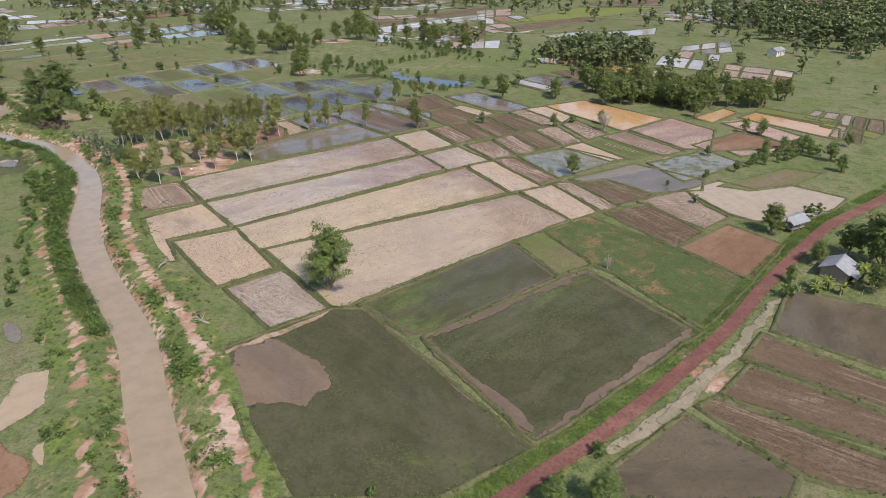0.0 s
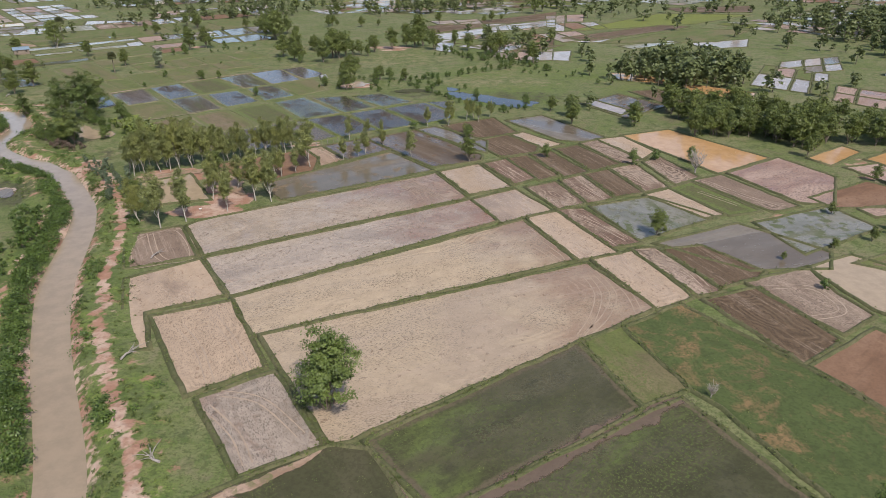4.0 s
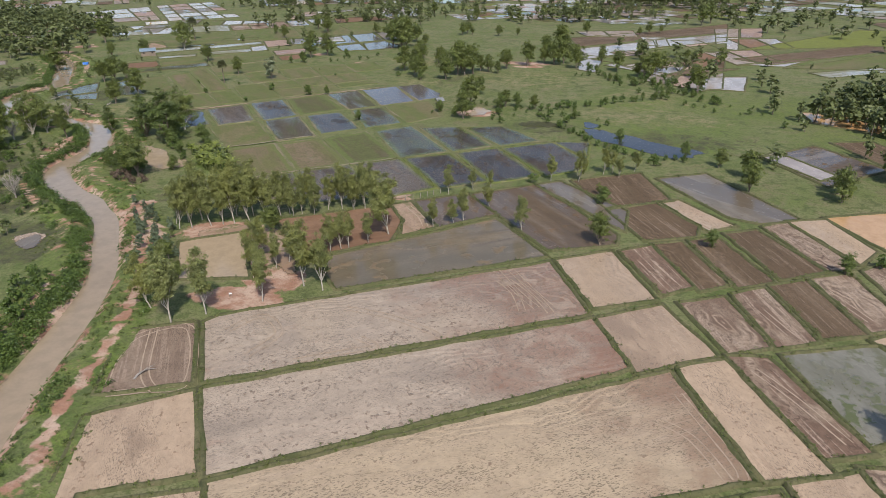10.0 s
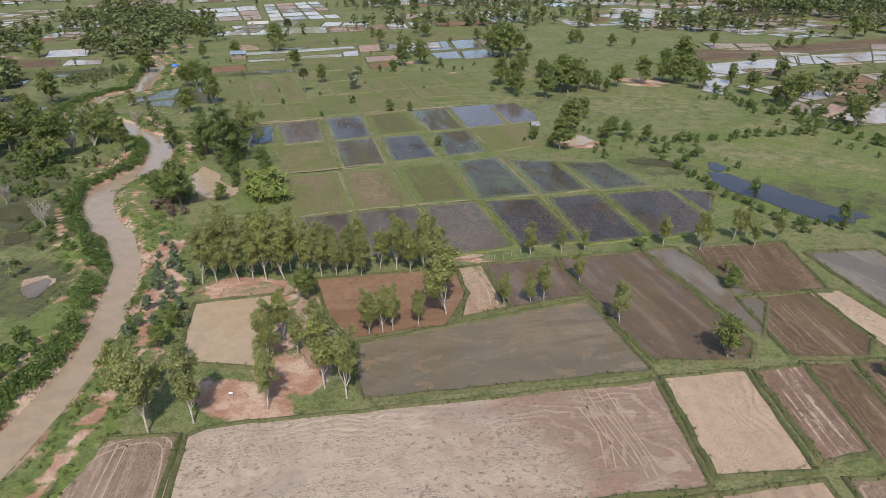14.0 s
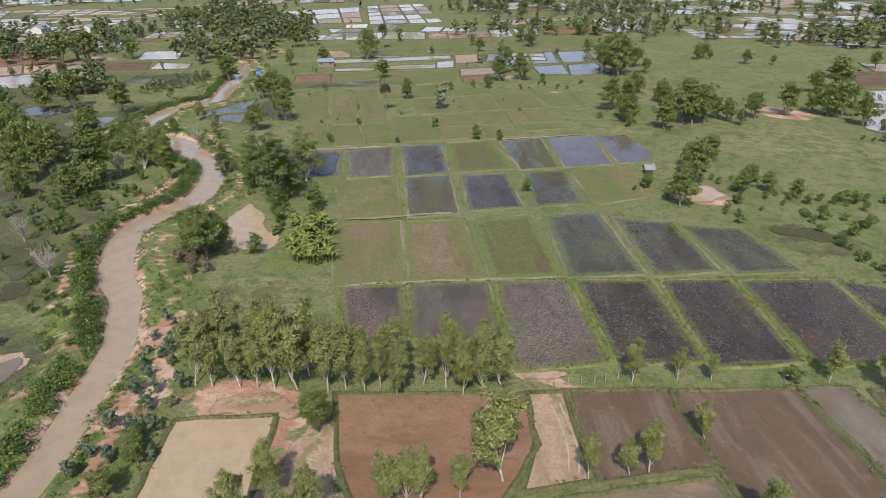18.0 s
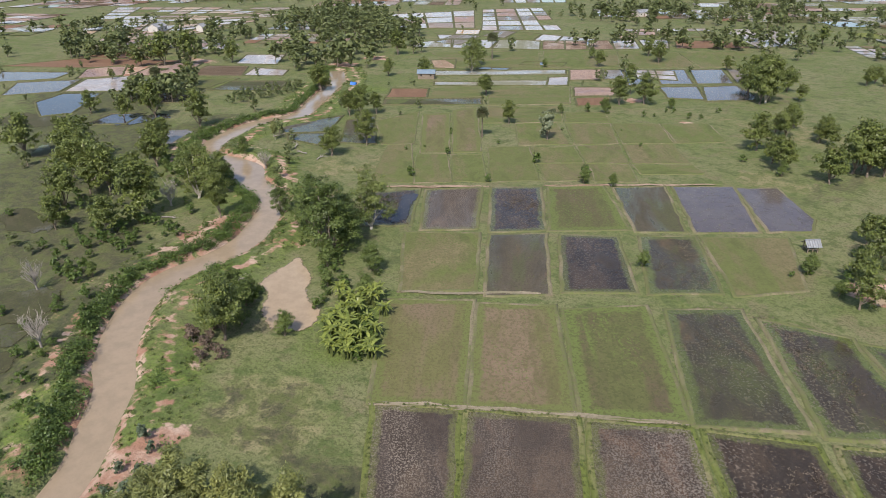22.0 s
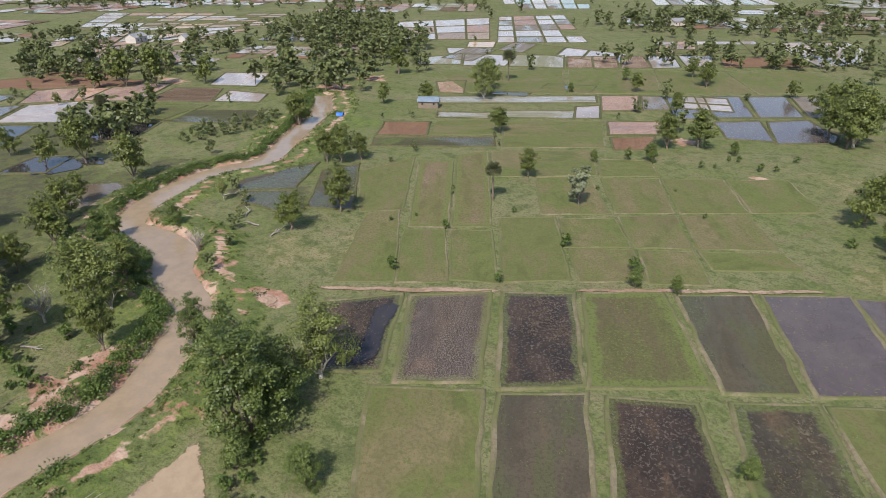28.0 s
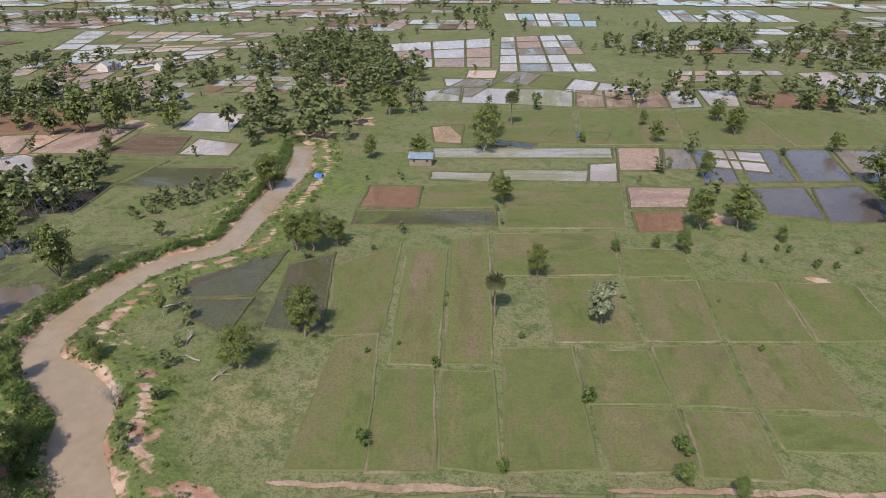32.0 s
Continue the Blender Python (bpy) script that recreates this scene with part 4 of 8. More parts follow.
def wheel_track(*points):
    """Two pale wheel ruts along a line across a muddy field."""
    line = smooth_course([(x, y, 0.12) for x, y in points], 0.8)
    base = tagged(new("wheel_track", None), "pair of pale tractor ruts curving across mud", "wheel track", "wheel tracks")
    d = np.gradient(line[:, :2], axis=0)
    d /= np.hypot(*d.T)[:, None] + 1e-9
    side = np.stack([-d[:, 1], d[:, 0]], 1)
    for s in (-0.5, 0.5):
        rut = line.copy()
        rut[:, :2] += side * s
        rut[:, 2] = 0.085 + 0.05 * wobble(rut[:, 0], rut[:, 1], 0.7, 3.0)
        v, f = ribbon(rut, 0.087)
        part("rut", mesh_of("rut", v, f, TRACK), base)


NAMES = {"euca": ("eucalyptus_tree", "slender eucalyptus with pale trunk and airy grey-green crown"),
         "round": ("broadleaf_tree", "round-crowned green broadleaf tree standing among the fields"),
         "bushy": ("leafy_tree", "full leafy light green tree branching from the ground"),
         "dense": ("shade_tree", "dense dark green shade tree beside the river"),
         "big": ("tall_tree", "tall spreading tree with an open dull green crown"),
         "bush": ("shrub", "low leafy green shrub on a grassy bund"),
         "drybush": ("withered_shrub", "withered brown shrub on bare red earth"),
         "sapling": ("eucalyptus_sapling", "grey-green eucalyptus sapling on the red river bank"),
         "white": ("pale_tree", "small tree with pale whitish-green leaves in grass"),
         "palm": ("sugar_palm", "sugar palm with bare trunk and round fan crown"),
         "banana": ("banana_plant", "banana plant with broad arching bright green leaves"),
         "dead": ("bare_tree", "leafless grey dead tree with thin branches")}


def tree_arrays(kind, seed, light=1.0):
    """Trunk with limbs, and crown, of a tree 10 m high."""
    gen = np.random.default_rng(seed)
    f = FORMS[kind]
    lean = gen.normal(size=2) * 0.35
    fork = 10 * f["base"] * gen.uniform(0.9, 1.2)
    limbs = [tube([(0, 0, -0.4), (lean[0] * 0.3, lean[1] * 0.3, fork * 0.5), (lean[0] * 0.6, lean[1] * 0.6, fork)],
                  [f["trunk"] * 1.35, f["trunk"], f["trunk"] * 0.85])]
    centres, radii = [], []
    n = f["clumps"]
    tall = 10 - 10 * f["base"]
    lobes = []
    count = f["forks"] + 3
    for k in range(count):
        u = (k + gen.uniform(0.2, 0.8)) / count
        an = k * 2.4 + gen.normal() * 0.5
        rr = f["wide"] * gen.uniform(0.25, 0.62) * math.sin(math.pi * min(0.95, 0.22 + 0.72 * u)) * f["spread"]
        size = f["wide"] * (gen.uniform(0.34, 0.56) if kind == "euca" else gen.uniform(0.46, 0.66))
        lobes.append((np.array((lean[0] + rr * math.cos(an), lean[1] + rr * math.sin(an), 10 * f["base"] + tall * (0.18 + 0.66 * u))), size))
    for i in range(n):
        c, size = lobes[i % count]
        if gen.random() < 0.4:
            c = c + (lobes[int(gen.integers(count))][0] - c) * gen.uniform(0.3, 0.7)
        d = gen.normal(size=3)
        d /= np.linalg.norm(d)
        p = c + d * np.array((size, size, size * (1.25 if kind == "euca" else 0.9))) * gen.random() ** 0.45
        centres.append(tuple(p))
        k = f["wide"] * gen.uniform(*f["puff"])
        radii.append((k, k, k * (1.3 if kind == "euca" else 0.85)))
    for c, size in lobes[:f["forks"] + 1]:
        s = np.array((lean[0] * 0.6, lean[1] * 0.6, fork * gen.uniform(0.75, 1.0)))
        mid = (s + c) / 2 + gen.normal(size=3) * 0.3
        limbs.append(tube([s, mid, c], [f["trunk"] * 0.55, f["trunk"] * 0.4, f["trunk"] * 0.12], 5))
    top = lobes[-1][0]
    s = np.array((lean[0] * 0.6, lean[1] * 0.6, fork))
    limbs.append(tube([s, (s + top) / 2 + gen.normal(size=3) * 0.2, top], [f["trunk"] * 0.75, f["trunk"] * 0.5, f["trunk"] * 0.12], 5))
    crown, quads = leaves(gen, centres, radii, max(3, int(f["count"] * light)), f["size"] * 1.12 / light ** 0.42,
                               0.1 if kind == "euca" else 0.45, 2.7 if kind == "euca" else 1.4, np.array((lean[0], lean[1], 10 * f["base"] + tall * 0.45)))
    crown[:, 2] *= 10 / np.percentile(crown[:, 2], 99)
    return join(limbs), (crown, quads)


def palm_arrays(seed):
    gen = np.random.default_rng(seed)
    trunk = tube([(0, 0, -0.4), (0.1, 0, 3), (0.15, 0.1, 6), (0.1, 0.1, 8.6)], [0.3, 0.22, 0.2, 0.24], 8)
    verts, faces = [], []
    for i in range(44):
        an, el = i * 2.4, -0.6 + 2.1 * (i / 44)
        d = np.array((math.cos(an) * math.cos(el), math.sin(an) * math.cos(el), math.sin(el)))
        side = np.cross(d, (0, 0, 1.0))
        side /= np.linalg.norm(side) + 1e-6
        up = np.cross(side, d)
        hub = np.array((0.1, 0.1, 8.3)) + d * 0.8
        for k in range(9):
            w = -1.2 + 2.4 * k / 8
            tip = hub + (d * math.cos(w) + side * math.sin(w)) * gen.uniform(1.7, 2.2) - up * 0.2
            a = hub + (d * math.cos(w - 0.16) + side * math.sin(w - 0.16)) * 1.1 + up * 0.05
            b = hub + (d * math.cos(w + 0.16) + side * math.sin(w + 0.16)) * 1.1 + up * 0.05
            o = len(verts)
            verts += [hub, a, tip, b]
            faces.append((o, o + 1, o + 2, o + 3))
    return trunk, (np.array(verts), np.array(faces))


def banana_arrays(seed):
    gen = np.random.default_rng(seed)
    stems, verts, faces = [], [], []
    for s in range(3):
        root = np.array((gen.normal() * 1.2, gen.normal() * 1.2, -0.3))
        head = root + (gen.normal() * 0.4, gen.normal() * 0.4, gen.uniform(4.2, 6.0))
        stems.append(tube([root, (root + head) / 2, head], [0.5, 0.42, 0.25]))
        for k in range(8):
            an, up = k * 2.4 + s, gen.uniform(0.5, 1.3)
            d = np.array((math.cos(an), math.sin(an), 0))
            side = np.array((-d[1], d[0], 0))
            length, wide = gen.uniform(3.8, 5.4), gen.uniform(0.38, 0.6)
            o = len(verts)
            for j in range(5):
                u = j / 4
                c = head + d * length * u * 0.8 + np.array((0, 0, 1)) * (up * length * u * 0.95 - length * 0.75 * u * u)
                w = wide * math.sin(math.pi * min(0.96, 0.12 + 0.84 * u))
                verts += [c - side * w - (0, 0, 0.12), c + side * w - (0, 0, 0.12)]
            faces += [(o + 2 * j, o + 2 * j + 1, o + 2 * j + 3, o + 2 * j + 2) for j in range(4)]
    return join(stems), (np.array(verts), np.array(faces))


def bare_arrays(seed):
    gen = np.random.default_rng(seed)
    limbs = [tube([(0, 0, -0.4), (0.1, 0, 2), (0.2, 0.1, 4)], [0.3, 0.24, 0.18])]
    twigs = []
    for i in range(26):
        an, u = i * 2.4, gen.uniform(0.3, 1)
        s = np.array((0.2 * u, 0.1 * u, 4 * u))
        e = s + np.array((math.cos(an) * gen.uniform(1.5, 3.2), math.sin(an) * gen.uniform(1.5, 3.2), gen.uniform(2.5, 6)))
        mid = (s + e) / 2 + gen.normal(size=3) * 0.4
        limbs.append(tube([s, mid, e], [0.12, 0.08, 0.02], 4))
        for k in range(4):
            w = mid + (e - mid) * gen.random()
            twigs.append(tube([w, w + gen.normal(size=3) * 0.5 + (0, 0, 0.5), w + gen.normal(size=3) * 0.8 + (0, 0, 1.2)], [0.05, 0.04, 0.01], 3))
    return join(limbs), join(twigs)


MODELS, ARRAYS = {}, {}


def tree_model(kind, variant, light=1.0):
    """The first tree of its kind and variant; later ones are copies of it."""
    seed = 31 * variant + 7 + sum(map(ord, kind))
    if kind == "palm":
        trunk, crown = palm_arrays(seed)
    elif kind == "banana":
        trunk, crown = banana_arrays(seed)
    elif kind == "dead":
        trunk, crown = bare_arrays(seed)
    else:
        trunk, crown = tree_arrays(kind, seed, light)
    name, label = NAMES[kind]
    base = tagged(new(name, None), label, "palm" if kind == "palm" else "shrub" if kind in ("bush", "drybush") else "banana plant" if kind == "banana" else "tree", name.replace("_", " ") + "s")
    bark = {"euca": BARK_PALE, "dead": DEAD, "big": BARK_PALE, "banana": LEAF["grass"]}.get(kind, BARK)
    part("stem" if kind == "bush" else "trunk", mesh_of("trunk", *trunk, bark, True), base)
    if kind == "dead":
        part("twig_tangle", mesh_of("twig_tangle", *crown, DEAD), base)
    else:
        part("foliage" if kind == "bush" else "crown", array_mesh("crown", *crown, LEAF[kind]), base)
    return base


def tree(kind, x, y, h, wide=1.0):
    """A tree of height h standing at x, y."""
    variants = 1 if kind == "bush" and h > 2.7 or kind in ("palm", "dead", "white", "drybush", "bushy") else 4 if kind in ("euca", "round") else 3
    v = int(rng.integers(variants))
    z = float(ground_height(x, y)[0])
    k = h / 10
    w = k * wide * rng.uniform(0.9, 1.12)
    m = Matrix.LocRotScale((x, y, z), Euler((0, 0, rng.uniform(0, 6.28))), (w, w, k))
    if kind == "bush" and h > 2.7:
        kind = "bushy"
    # finer leaves where the tree stands near the valley's middle line
    u = min(1.0, max(0.0, (-120 * x + 220 * (y - 50)) / (120 ** 2 + 220 ** 2)))
    away = math.hypot(x + 120 * u, y - 50 - 220 * u)
    light = 1.0 if kind not in ("round", "dense", "big", "euca", "bushy") or away < 50 and h > 4.5 else 0.5 if away < 95 else 0.28 if away < 150 else 0.13
    if (kind, v, light) not in MODELS:
        MODELS[kind, v, light] = tree_model(kind, v, light)
        MODELS[kind, v, light].matrix_basis = m
        return MODELS[kind, v, light]
    src = MODELS[kind, v, light]
    keep = src.scale.copy()
    src.scale = (1, 1, 1)
    out = copy_thing(src, m)
    src.scale = keep
    return out


def inside(poly, x, y):
    p = np.array(poly, float)
    hit = np.zeros(np.shape(x), bool)
    for (x1, y1), (x2, y2) in zip(p, np.roll(p, -1, 0)):
        cross = (y1 > y) != (y2 > y)
        hit ^= cross & (x < (x2 - x1) * (y - y1) / (y2 - y1 + 1e-12) + x1)
    return hit


def scatter(poly, count, gap, seed):
    """Places inside a polygon, at least gap apart."""
    gen = np.random.default_rng(seed)
    p = np.array(poly, float)
    out = []
    for _ in range(count * 30):
        q = gen.uniform(p.min(0), p.max(0))
        if inside(poly, q[0], q[1]) and all((q[0] - o[0]) ** 2 + (q[1] - o[1]) ** 2 > gap * gap for o in out):
            out.append(q)
            if len(out) == count:
                break
    return out


def grove(kind, count, hmin, hmax, *poly, gap=2.0):
    """Single trees spread over a patch of ground."""
    for q in scatter(poly, count, gap, len(poly) * 13 + count):
        wet = any(k in ("tanpond", "blue", "tan", "stub", "grey", "black") and inside(p, q[0], q[1]) for k, p in PLOTS)
        if river_side(q[0], q[1])[0][0] > 0.5 and not wet:
            tree(kind, q[0], q[1], rng.uniform(hmin, hmax))


def hedge(count, hmin, hmax, *line):
    """Shrubs along a broken line."""
    course = smooth_course([(x, y, 0) for x, y in line], 0.5)
    for k in range(count):
        q = course[int((k + rng.random()) / count * len(course)) % len(course)]
        tree("bush", q[0] + rng.normal() * 0.8, q[1] + rng.normal() * 0.8, rng.uniform(hmin, hmax), rng.uniform(0.8, 1.3))


FAR = []


def far_wood(count, hmin, hmax, *poly, gap=3.0):
    """Marks trees of a far wood; all of them become one mass of foliage and one of trunks."""
    for q in scatter(poly, count, gap, len(poly) * 17 + count):
        if river_side(q[0], q[1])[0][0] > 1.0:
            FAR.append((q[0], q[1], rng.uniform(hmin, hmax)))


def build_far_wood():
    low = [tree_arrays("far", 90 + i)[1] for i in range(7)]
    stem = tube([(0, 0, -0.4), (0.1, 0, 2.2), (0.1, 0.1, 5.0)], [0.22, 0.18, 0.1], 4)
    stem_v, stem_f = np.array([tuple(v) for v in stem[0]]), stem[1]
    crowns, trunk_v, trunk_f = [], [], []
    for i, (x, y, h) in enumerate(FAR):
        cv = low[i % 7][0]
        an, w = rng.uniform(0, 6.28), rng.uniform(0.95, 1.55)
        turn = np.array([[w * math.cos(an), -w * math.sin(an), 0], [w * math.sin(an), w * math.cos(an), 0], [0, 0, 1]]) * h / 10
        crowns.append((cv @ turn.T + (x, y, 0)))
        o = len(trunk_v) * len(stem_v)
        trunk_v.append(stem_v * h / 10 + (x, y, 0))
        trunk_f += [tuple(k + o for k in f) for f in stem_f]
    verts = np.concatenate(crowns)
    ob = new("far_woodland", array_mesh("far_woodland", verts, np.arange(len(verts)).reshape(-1, 4), LEAF["far"]))
    tagged(ob, "scattered dark green woodland across the far plain", "woodland", kind="stuff")
    tagged(part("trunk_mass", mesh_of("trunk_mass", np.concatenate(trunk_v).tolist(), trunk_f, BARK), ob), kind="stuff")


def in_plots(x, y):
    hit = np.zeros(len(x), bool)
    for _, poly in PLOTS:
        lo, hi = poly.min(0) - 0.5, poly.max(0) + 0.5
        box_hit = np.where((x > lo[0]) & (x < hi[0]) & (y > lo[1]) & (y < hi[1]))[0]
        if len(box_hit):
            hit[box_hit] |= inside(poly, x[box_hit], y[box_hit])
    return hit


def savanna(count, x0, x1, y0, y1, hmin, hmax, seed, bias):
    """Single trees and clumps over the open plain beyond the near fields."""
    gen = np.random.default_rng(seed)
    x, y = gen.uniform(x0, x1, count), gen.uniform(y0, y1, count)
    ok = (wobble(x, y, 38.0, seed) + 0.7 * wobble(x, y, 13.0, seed + 1) > gen.uniform(-0.6, 1.1, count) + bias) & ~in_plots(x, y) & (river_side(x, y)[0] > 2)
    # the open meadows north of the dark ponds carry only the trees that are set one by one
    ok &= ~inside([(-106.0, 448.3), (109.6, 510.7), (70.0, 300.0), (58.0, 200.0), (40.8, 192.0), (-19.0, 194.3), (-37.2, 200.0), (-90.0, 260.0)], x, y)
    for a, b in zip(x[ok], y[ok]):
        FAR.append((a, b, hmin + (hmax - hmin) * gen.random() ** 1.6))


def far_mosaic():
    """Fields of the far plain, joined: blocks of plots in rows, each plot with its own look, with bund lines between."""
    pick = random.Random(11)
    kinds = ["grass", "sky", "pink", "stub", "pale", "blue", "grey", "thin", "grassb", "red", "brown", "patch"]
    verts, faces, slots, level = [], [], [], 0.10
    done = np.concatenate(CORNERS)
    west = ["pink", "red", "brown", "grey", "stub", "pale", "grass", "sky", "blue"]
    for ring in range(-4, 10):
        dist = 330 * 1.16 ** ring
        for k in range(34):
            an = radians(-78 + 136 * (k + pick.uniform(-0.3, 0.3)) / 34)
            cx, cy = -40 + dist * math.sin(an), 150 + dist * math.cos(an)
            size = 13 + dist * (0.034 if ring > 0 else 0.022)
            if ring < 0 and (an > radians(-28) or river_side(cx, cy)[0][0] < size * 1.4 + 5 or cx > -150):
                continue
            if pick.random() < 0.07 or np.min(np.hypot(done[:, 0] - cx, done[:, 1] - cy)) < size * 1.35:
                continue
            level += 0.004
            turn = radians(pick.choice((34, 34, 38, 28)))
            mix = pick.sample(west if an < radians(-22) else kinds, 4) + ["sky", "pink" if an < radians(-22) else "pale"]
            n, m = pick.randint(3, 5), pick.randint(2, 4)
            for i in range(n):
                for j in range(m):
                    x0, x1 = (i / n - 0.5) * 2 * size + 0.6, ((i + 1) / n - 0.5) * 2 * size - 0.6
                    y0, y1 = (j / m - 0.5) * 1.7 * size + 0.6, ((j + 1) / m - 0.5) * 1.7 * size - 0.6
                    if pick.random() < 0.1:
                        continue
                    o = len(verts)
                    for x, y in ((x0, y0), (x1, y0), (x1, y1), (x0, y1)):
                        verts.append((cx + x * math.cos(turn) - y * math.sin(turn), cy + x * math.sin(turn) + y * math.cos(turn), level))
                    faces.append((o, o + 1, o + 2, o + 3))
                    slots.append(kinds.index(pick.choice(mix)))
    me = bpy.data.meshes.new("far_fields")
    me.from_pydata(verts, [], faces)
    for k in kinds:
        me.materials.append(FIELD[k])
    me.polygons.foreach_set("material_index", slots)
    me.attributes.new("rim", "FLOAT", "POINT").data.foreach_set("value", np.full(len(verts), 20, np.float32))
    me.update()
    tagged(new("far_fields", me), "patchwork of flooded and green fields on the far plain", "fields", kind="stuff")
    # tree lines and single trees between them
    gen = np.random.default_rng(77)
    for _ in range(1000):
        an, dist = radians(gen.uniform(-80, 58)), 300 * 4.2 ** gen.random()
        cx, cy = -40 + dist * math.sin(an), 150 + dist * math.cos(an)
        if wobble(cx, cy, 70.0, 2.5) > gen.uniform(-0.9, 0.5) and np.min(np.hypot(done[:, 0] - cx, done[:, 1] - cy)) > 14:
            for _ in range(gen.integers(1, 4)):
                FAR.append((cx + gen.normal() * 8, cy + gen.normal() * 5, gen.uniform(4, 9)))


def tufts(name, label, places, height, count, size, mat, spread=0.8):
    """Low plants at many places, joined into one mass."""
    gen = np.random.default_rng(len(places))
    p = np.array(places)
    hs = height * (0.5 + gen.random(len(p)))
    c = np.stack([p[:, 0], p[:, 1], p[:, 2] + hs * 0.35], 1)
    r = np.stack([hs * spread, hs * spread, hs * 0.6], 1)
    v, f = leaves(gen, c, r, count, size, 0.9, 1.6)
    return tagged(new(name, array_mesh(name, v, f, mat)), label, "vegetation", kind="stuff")



# ---------------------------------------------------------------- ground, river, road
# bare earth: centre, radii and strength
BARE.append((-56.3, 133.8, 9, 5, 1))
BARE.append((-44.9, 127.9, 4, 8, 0.9))
BARE.append((-43.3, 111.0, 9, 4, 0.9))
BARE.append((-24.7, 145.5, 5, 8, 0.9))
BARE.append((-68.8, 126.7, 3, 6, 1))
BARE.append((-121.8, 205.1, 5, 2.5, 0.9))
BARE.append((-21.7, 227.2, 7, 5, 1))
BARE.append((-286.3, 252.9, 14, 9, 1))
BARE.append((-283.5, 243.9, 14, 9, 1))
BARE.append((-228.2, 330.0, 8, 6, 0.9))
BARE.append((-229.3, 311.3, 8, 6, 0.9))
BARE.append((-29.6, 154.6, 8, 1.5, 0.8))
BARE.append((34.1, 20.4, 3, 10, 0.6))
BARE.append((-40.1, 117.2, 6, 5, 0.9))
BARE.append((-56.5, 131.3, 10, 4, 0.8))
BARE.append((-20.9, 228.6, 6, 3, 1))
BARE.append((-9.9, 311.8, 10, 4, 1))
BARE.append((-105.5, 321.9, 4, 4, 0.9))
BARE.append((-81.4, 305.9, 3, 1.5, 1))
BARE.append((-300.9, 253.3, 16, 6, 1))
BARE.append((-290.0, 264.7, 14, 6, 1))
BARE.append((-290.2, 280.0, 12, 6, 0.9))
BARE.append((-353.5, 285.2, 20, 10, 0.9))
BARE.append((-77.7, 138.3, 2.5, 6, 0.9))
BARE.append((-78.4, 139.4, 2.5, 7, 0.9))
BARE.append((-122.9, 180.0, 6, 2, 1))
BARE.append((-119.8, 168.6, 5, 1.5, 0.9))
BARE.append((-124.4, 181.5, 2.5, 7, 1))
BARE.append((-120.1, 173.6, 5, 3, 1))
BARE.append((-124.2, 179.9, 4, 3, 1))
BARE.append((-124.0, 174.3, 5, 2, 1))
# lush growth: centre, radii and strength
LUSH.append((-77.6, 172.3, 8, 10, 0.9))
LUSH.append((-78.5, 169.6, 9, 6, 0.9))
LUSH.append((25.9, 245.1, 20, 12, 0.7))
LUSH.append((26.6, 198.6, 20, 6, 0.8))
LUSH.append((-186.4, 283.1, 10, 7, 0.9))
LUSH.append((31.1, 218.9, 25, 10, 0.6))
LUSH.append((68.0, 244.4, 40, 20, 0.6))
LUSH.append((89.7, 213.1, 30, 14, 0.6))
LUSH.append((36.2, 329.8, 50, 30, 0.5))
LUSH.append((-107.4, 145.1, 12, 10, 0.6))
LUSH.append((-115.9, 163.6, 10, 5, 0.7))
LUSH.append((-32.8, 52.3, 5, 12, 0.4))
# dry straw: centre, radii and strength
DRY.append((31.6, 252.0, 28, 16, 0.5))
DRY.append((-10.6, 272.8, 30, 10, 0.4))
DRY.append((-7.9, 281.8, 26, 18, 0.6))
DRY.append((-52.0, 314.8, 30, 16, 0.6))
DRY.append((29.1, 230.1, 30, 14, 0.6))
DRY.append((-48.9, 268.8, 10, 6, 0.8))
DRY.append((-74.1, 153.1, 9, 7, 0.9))
DRY.append((-73.0, 151.6, 9, 6, 0.9))
DRY.append((-134.2, 156.7, 10, 8, 0.7))
DRY.append((36.2, 20.1, 4, 14, 0.6))
DRY.append((-126.0, 155.1, 12, 6, 0.8))
DRY.append((-122.3, 340.9, 20, 10, 0.5))
DRY.append((-123.2, 223.9, 10, 10, 0.6))
DRY.append((-132.5, 217.5, 8, 8, 0.7))
DRY.append((-29.2, 47.3, 6, 8, 0.4))
# boggy ground: centre, radii and strength
MARSH.append((-118.0, 142.0, 24, 16, 0.9))
MARSH.append((-140.0, 158.0, 26, 16, 0.9))
MARSH.append((-175.0, 172.0, 36, 20, 0.9))
MARSH.append((-205.0, 195.0, 40, 24, 0.9))
MARSH.append((-190.0, 225.0, 14, 14, 0.7))
MARSH.append((-245.0, 215.0, 40, 24, 0.9))
MARSH.append((-95.0, 122.0, 18, 12, 0.8))
MARSH.append((-74.0, 152.0, 9, 7, 0.6))
MARSH.append((-156.0, 232.0, 16, 10, 0.7))
MARSH.append((30.0, 205.0, 26, 10, 0.7))
MARSH.append((-2.0, 214.0, 14, 8, 0.7))
MARSH.append((-58.0, 150.0, 12, 5, 0.8))
ROAD_LINE = smooth_course([(-30, -20, 0.95), (-6, -2, 0.95), (7.1, 6.1, 0.95), (16, 11.1, 0.95), (28.3, 19.1, 0.95), (42.4, 29.5, 1.0), (53.5, 39, 1.0), (65.9, 48.8, 1.05), (79.4, 58.6, 1.1), (93.6, 66, 1.15), (130, 84, 1.5), (220, 120, 1.6)])
for x, y, w in ROAD_LINE[::2]:
    LUSH.append((x - 1.4, y + 1.8, 2.2, 2.0, 0.85))
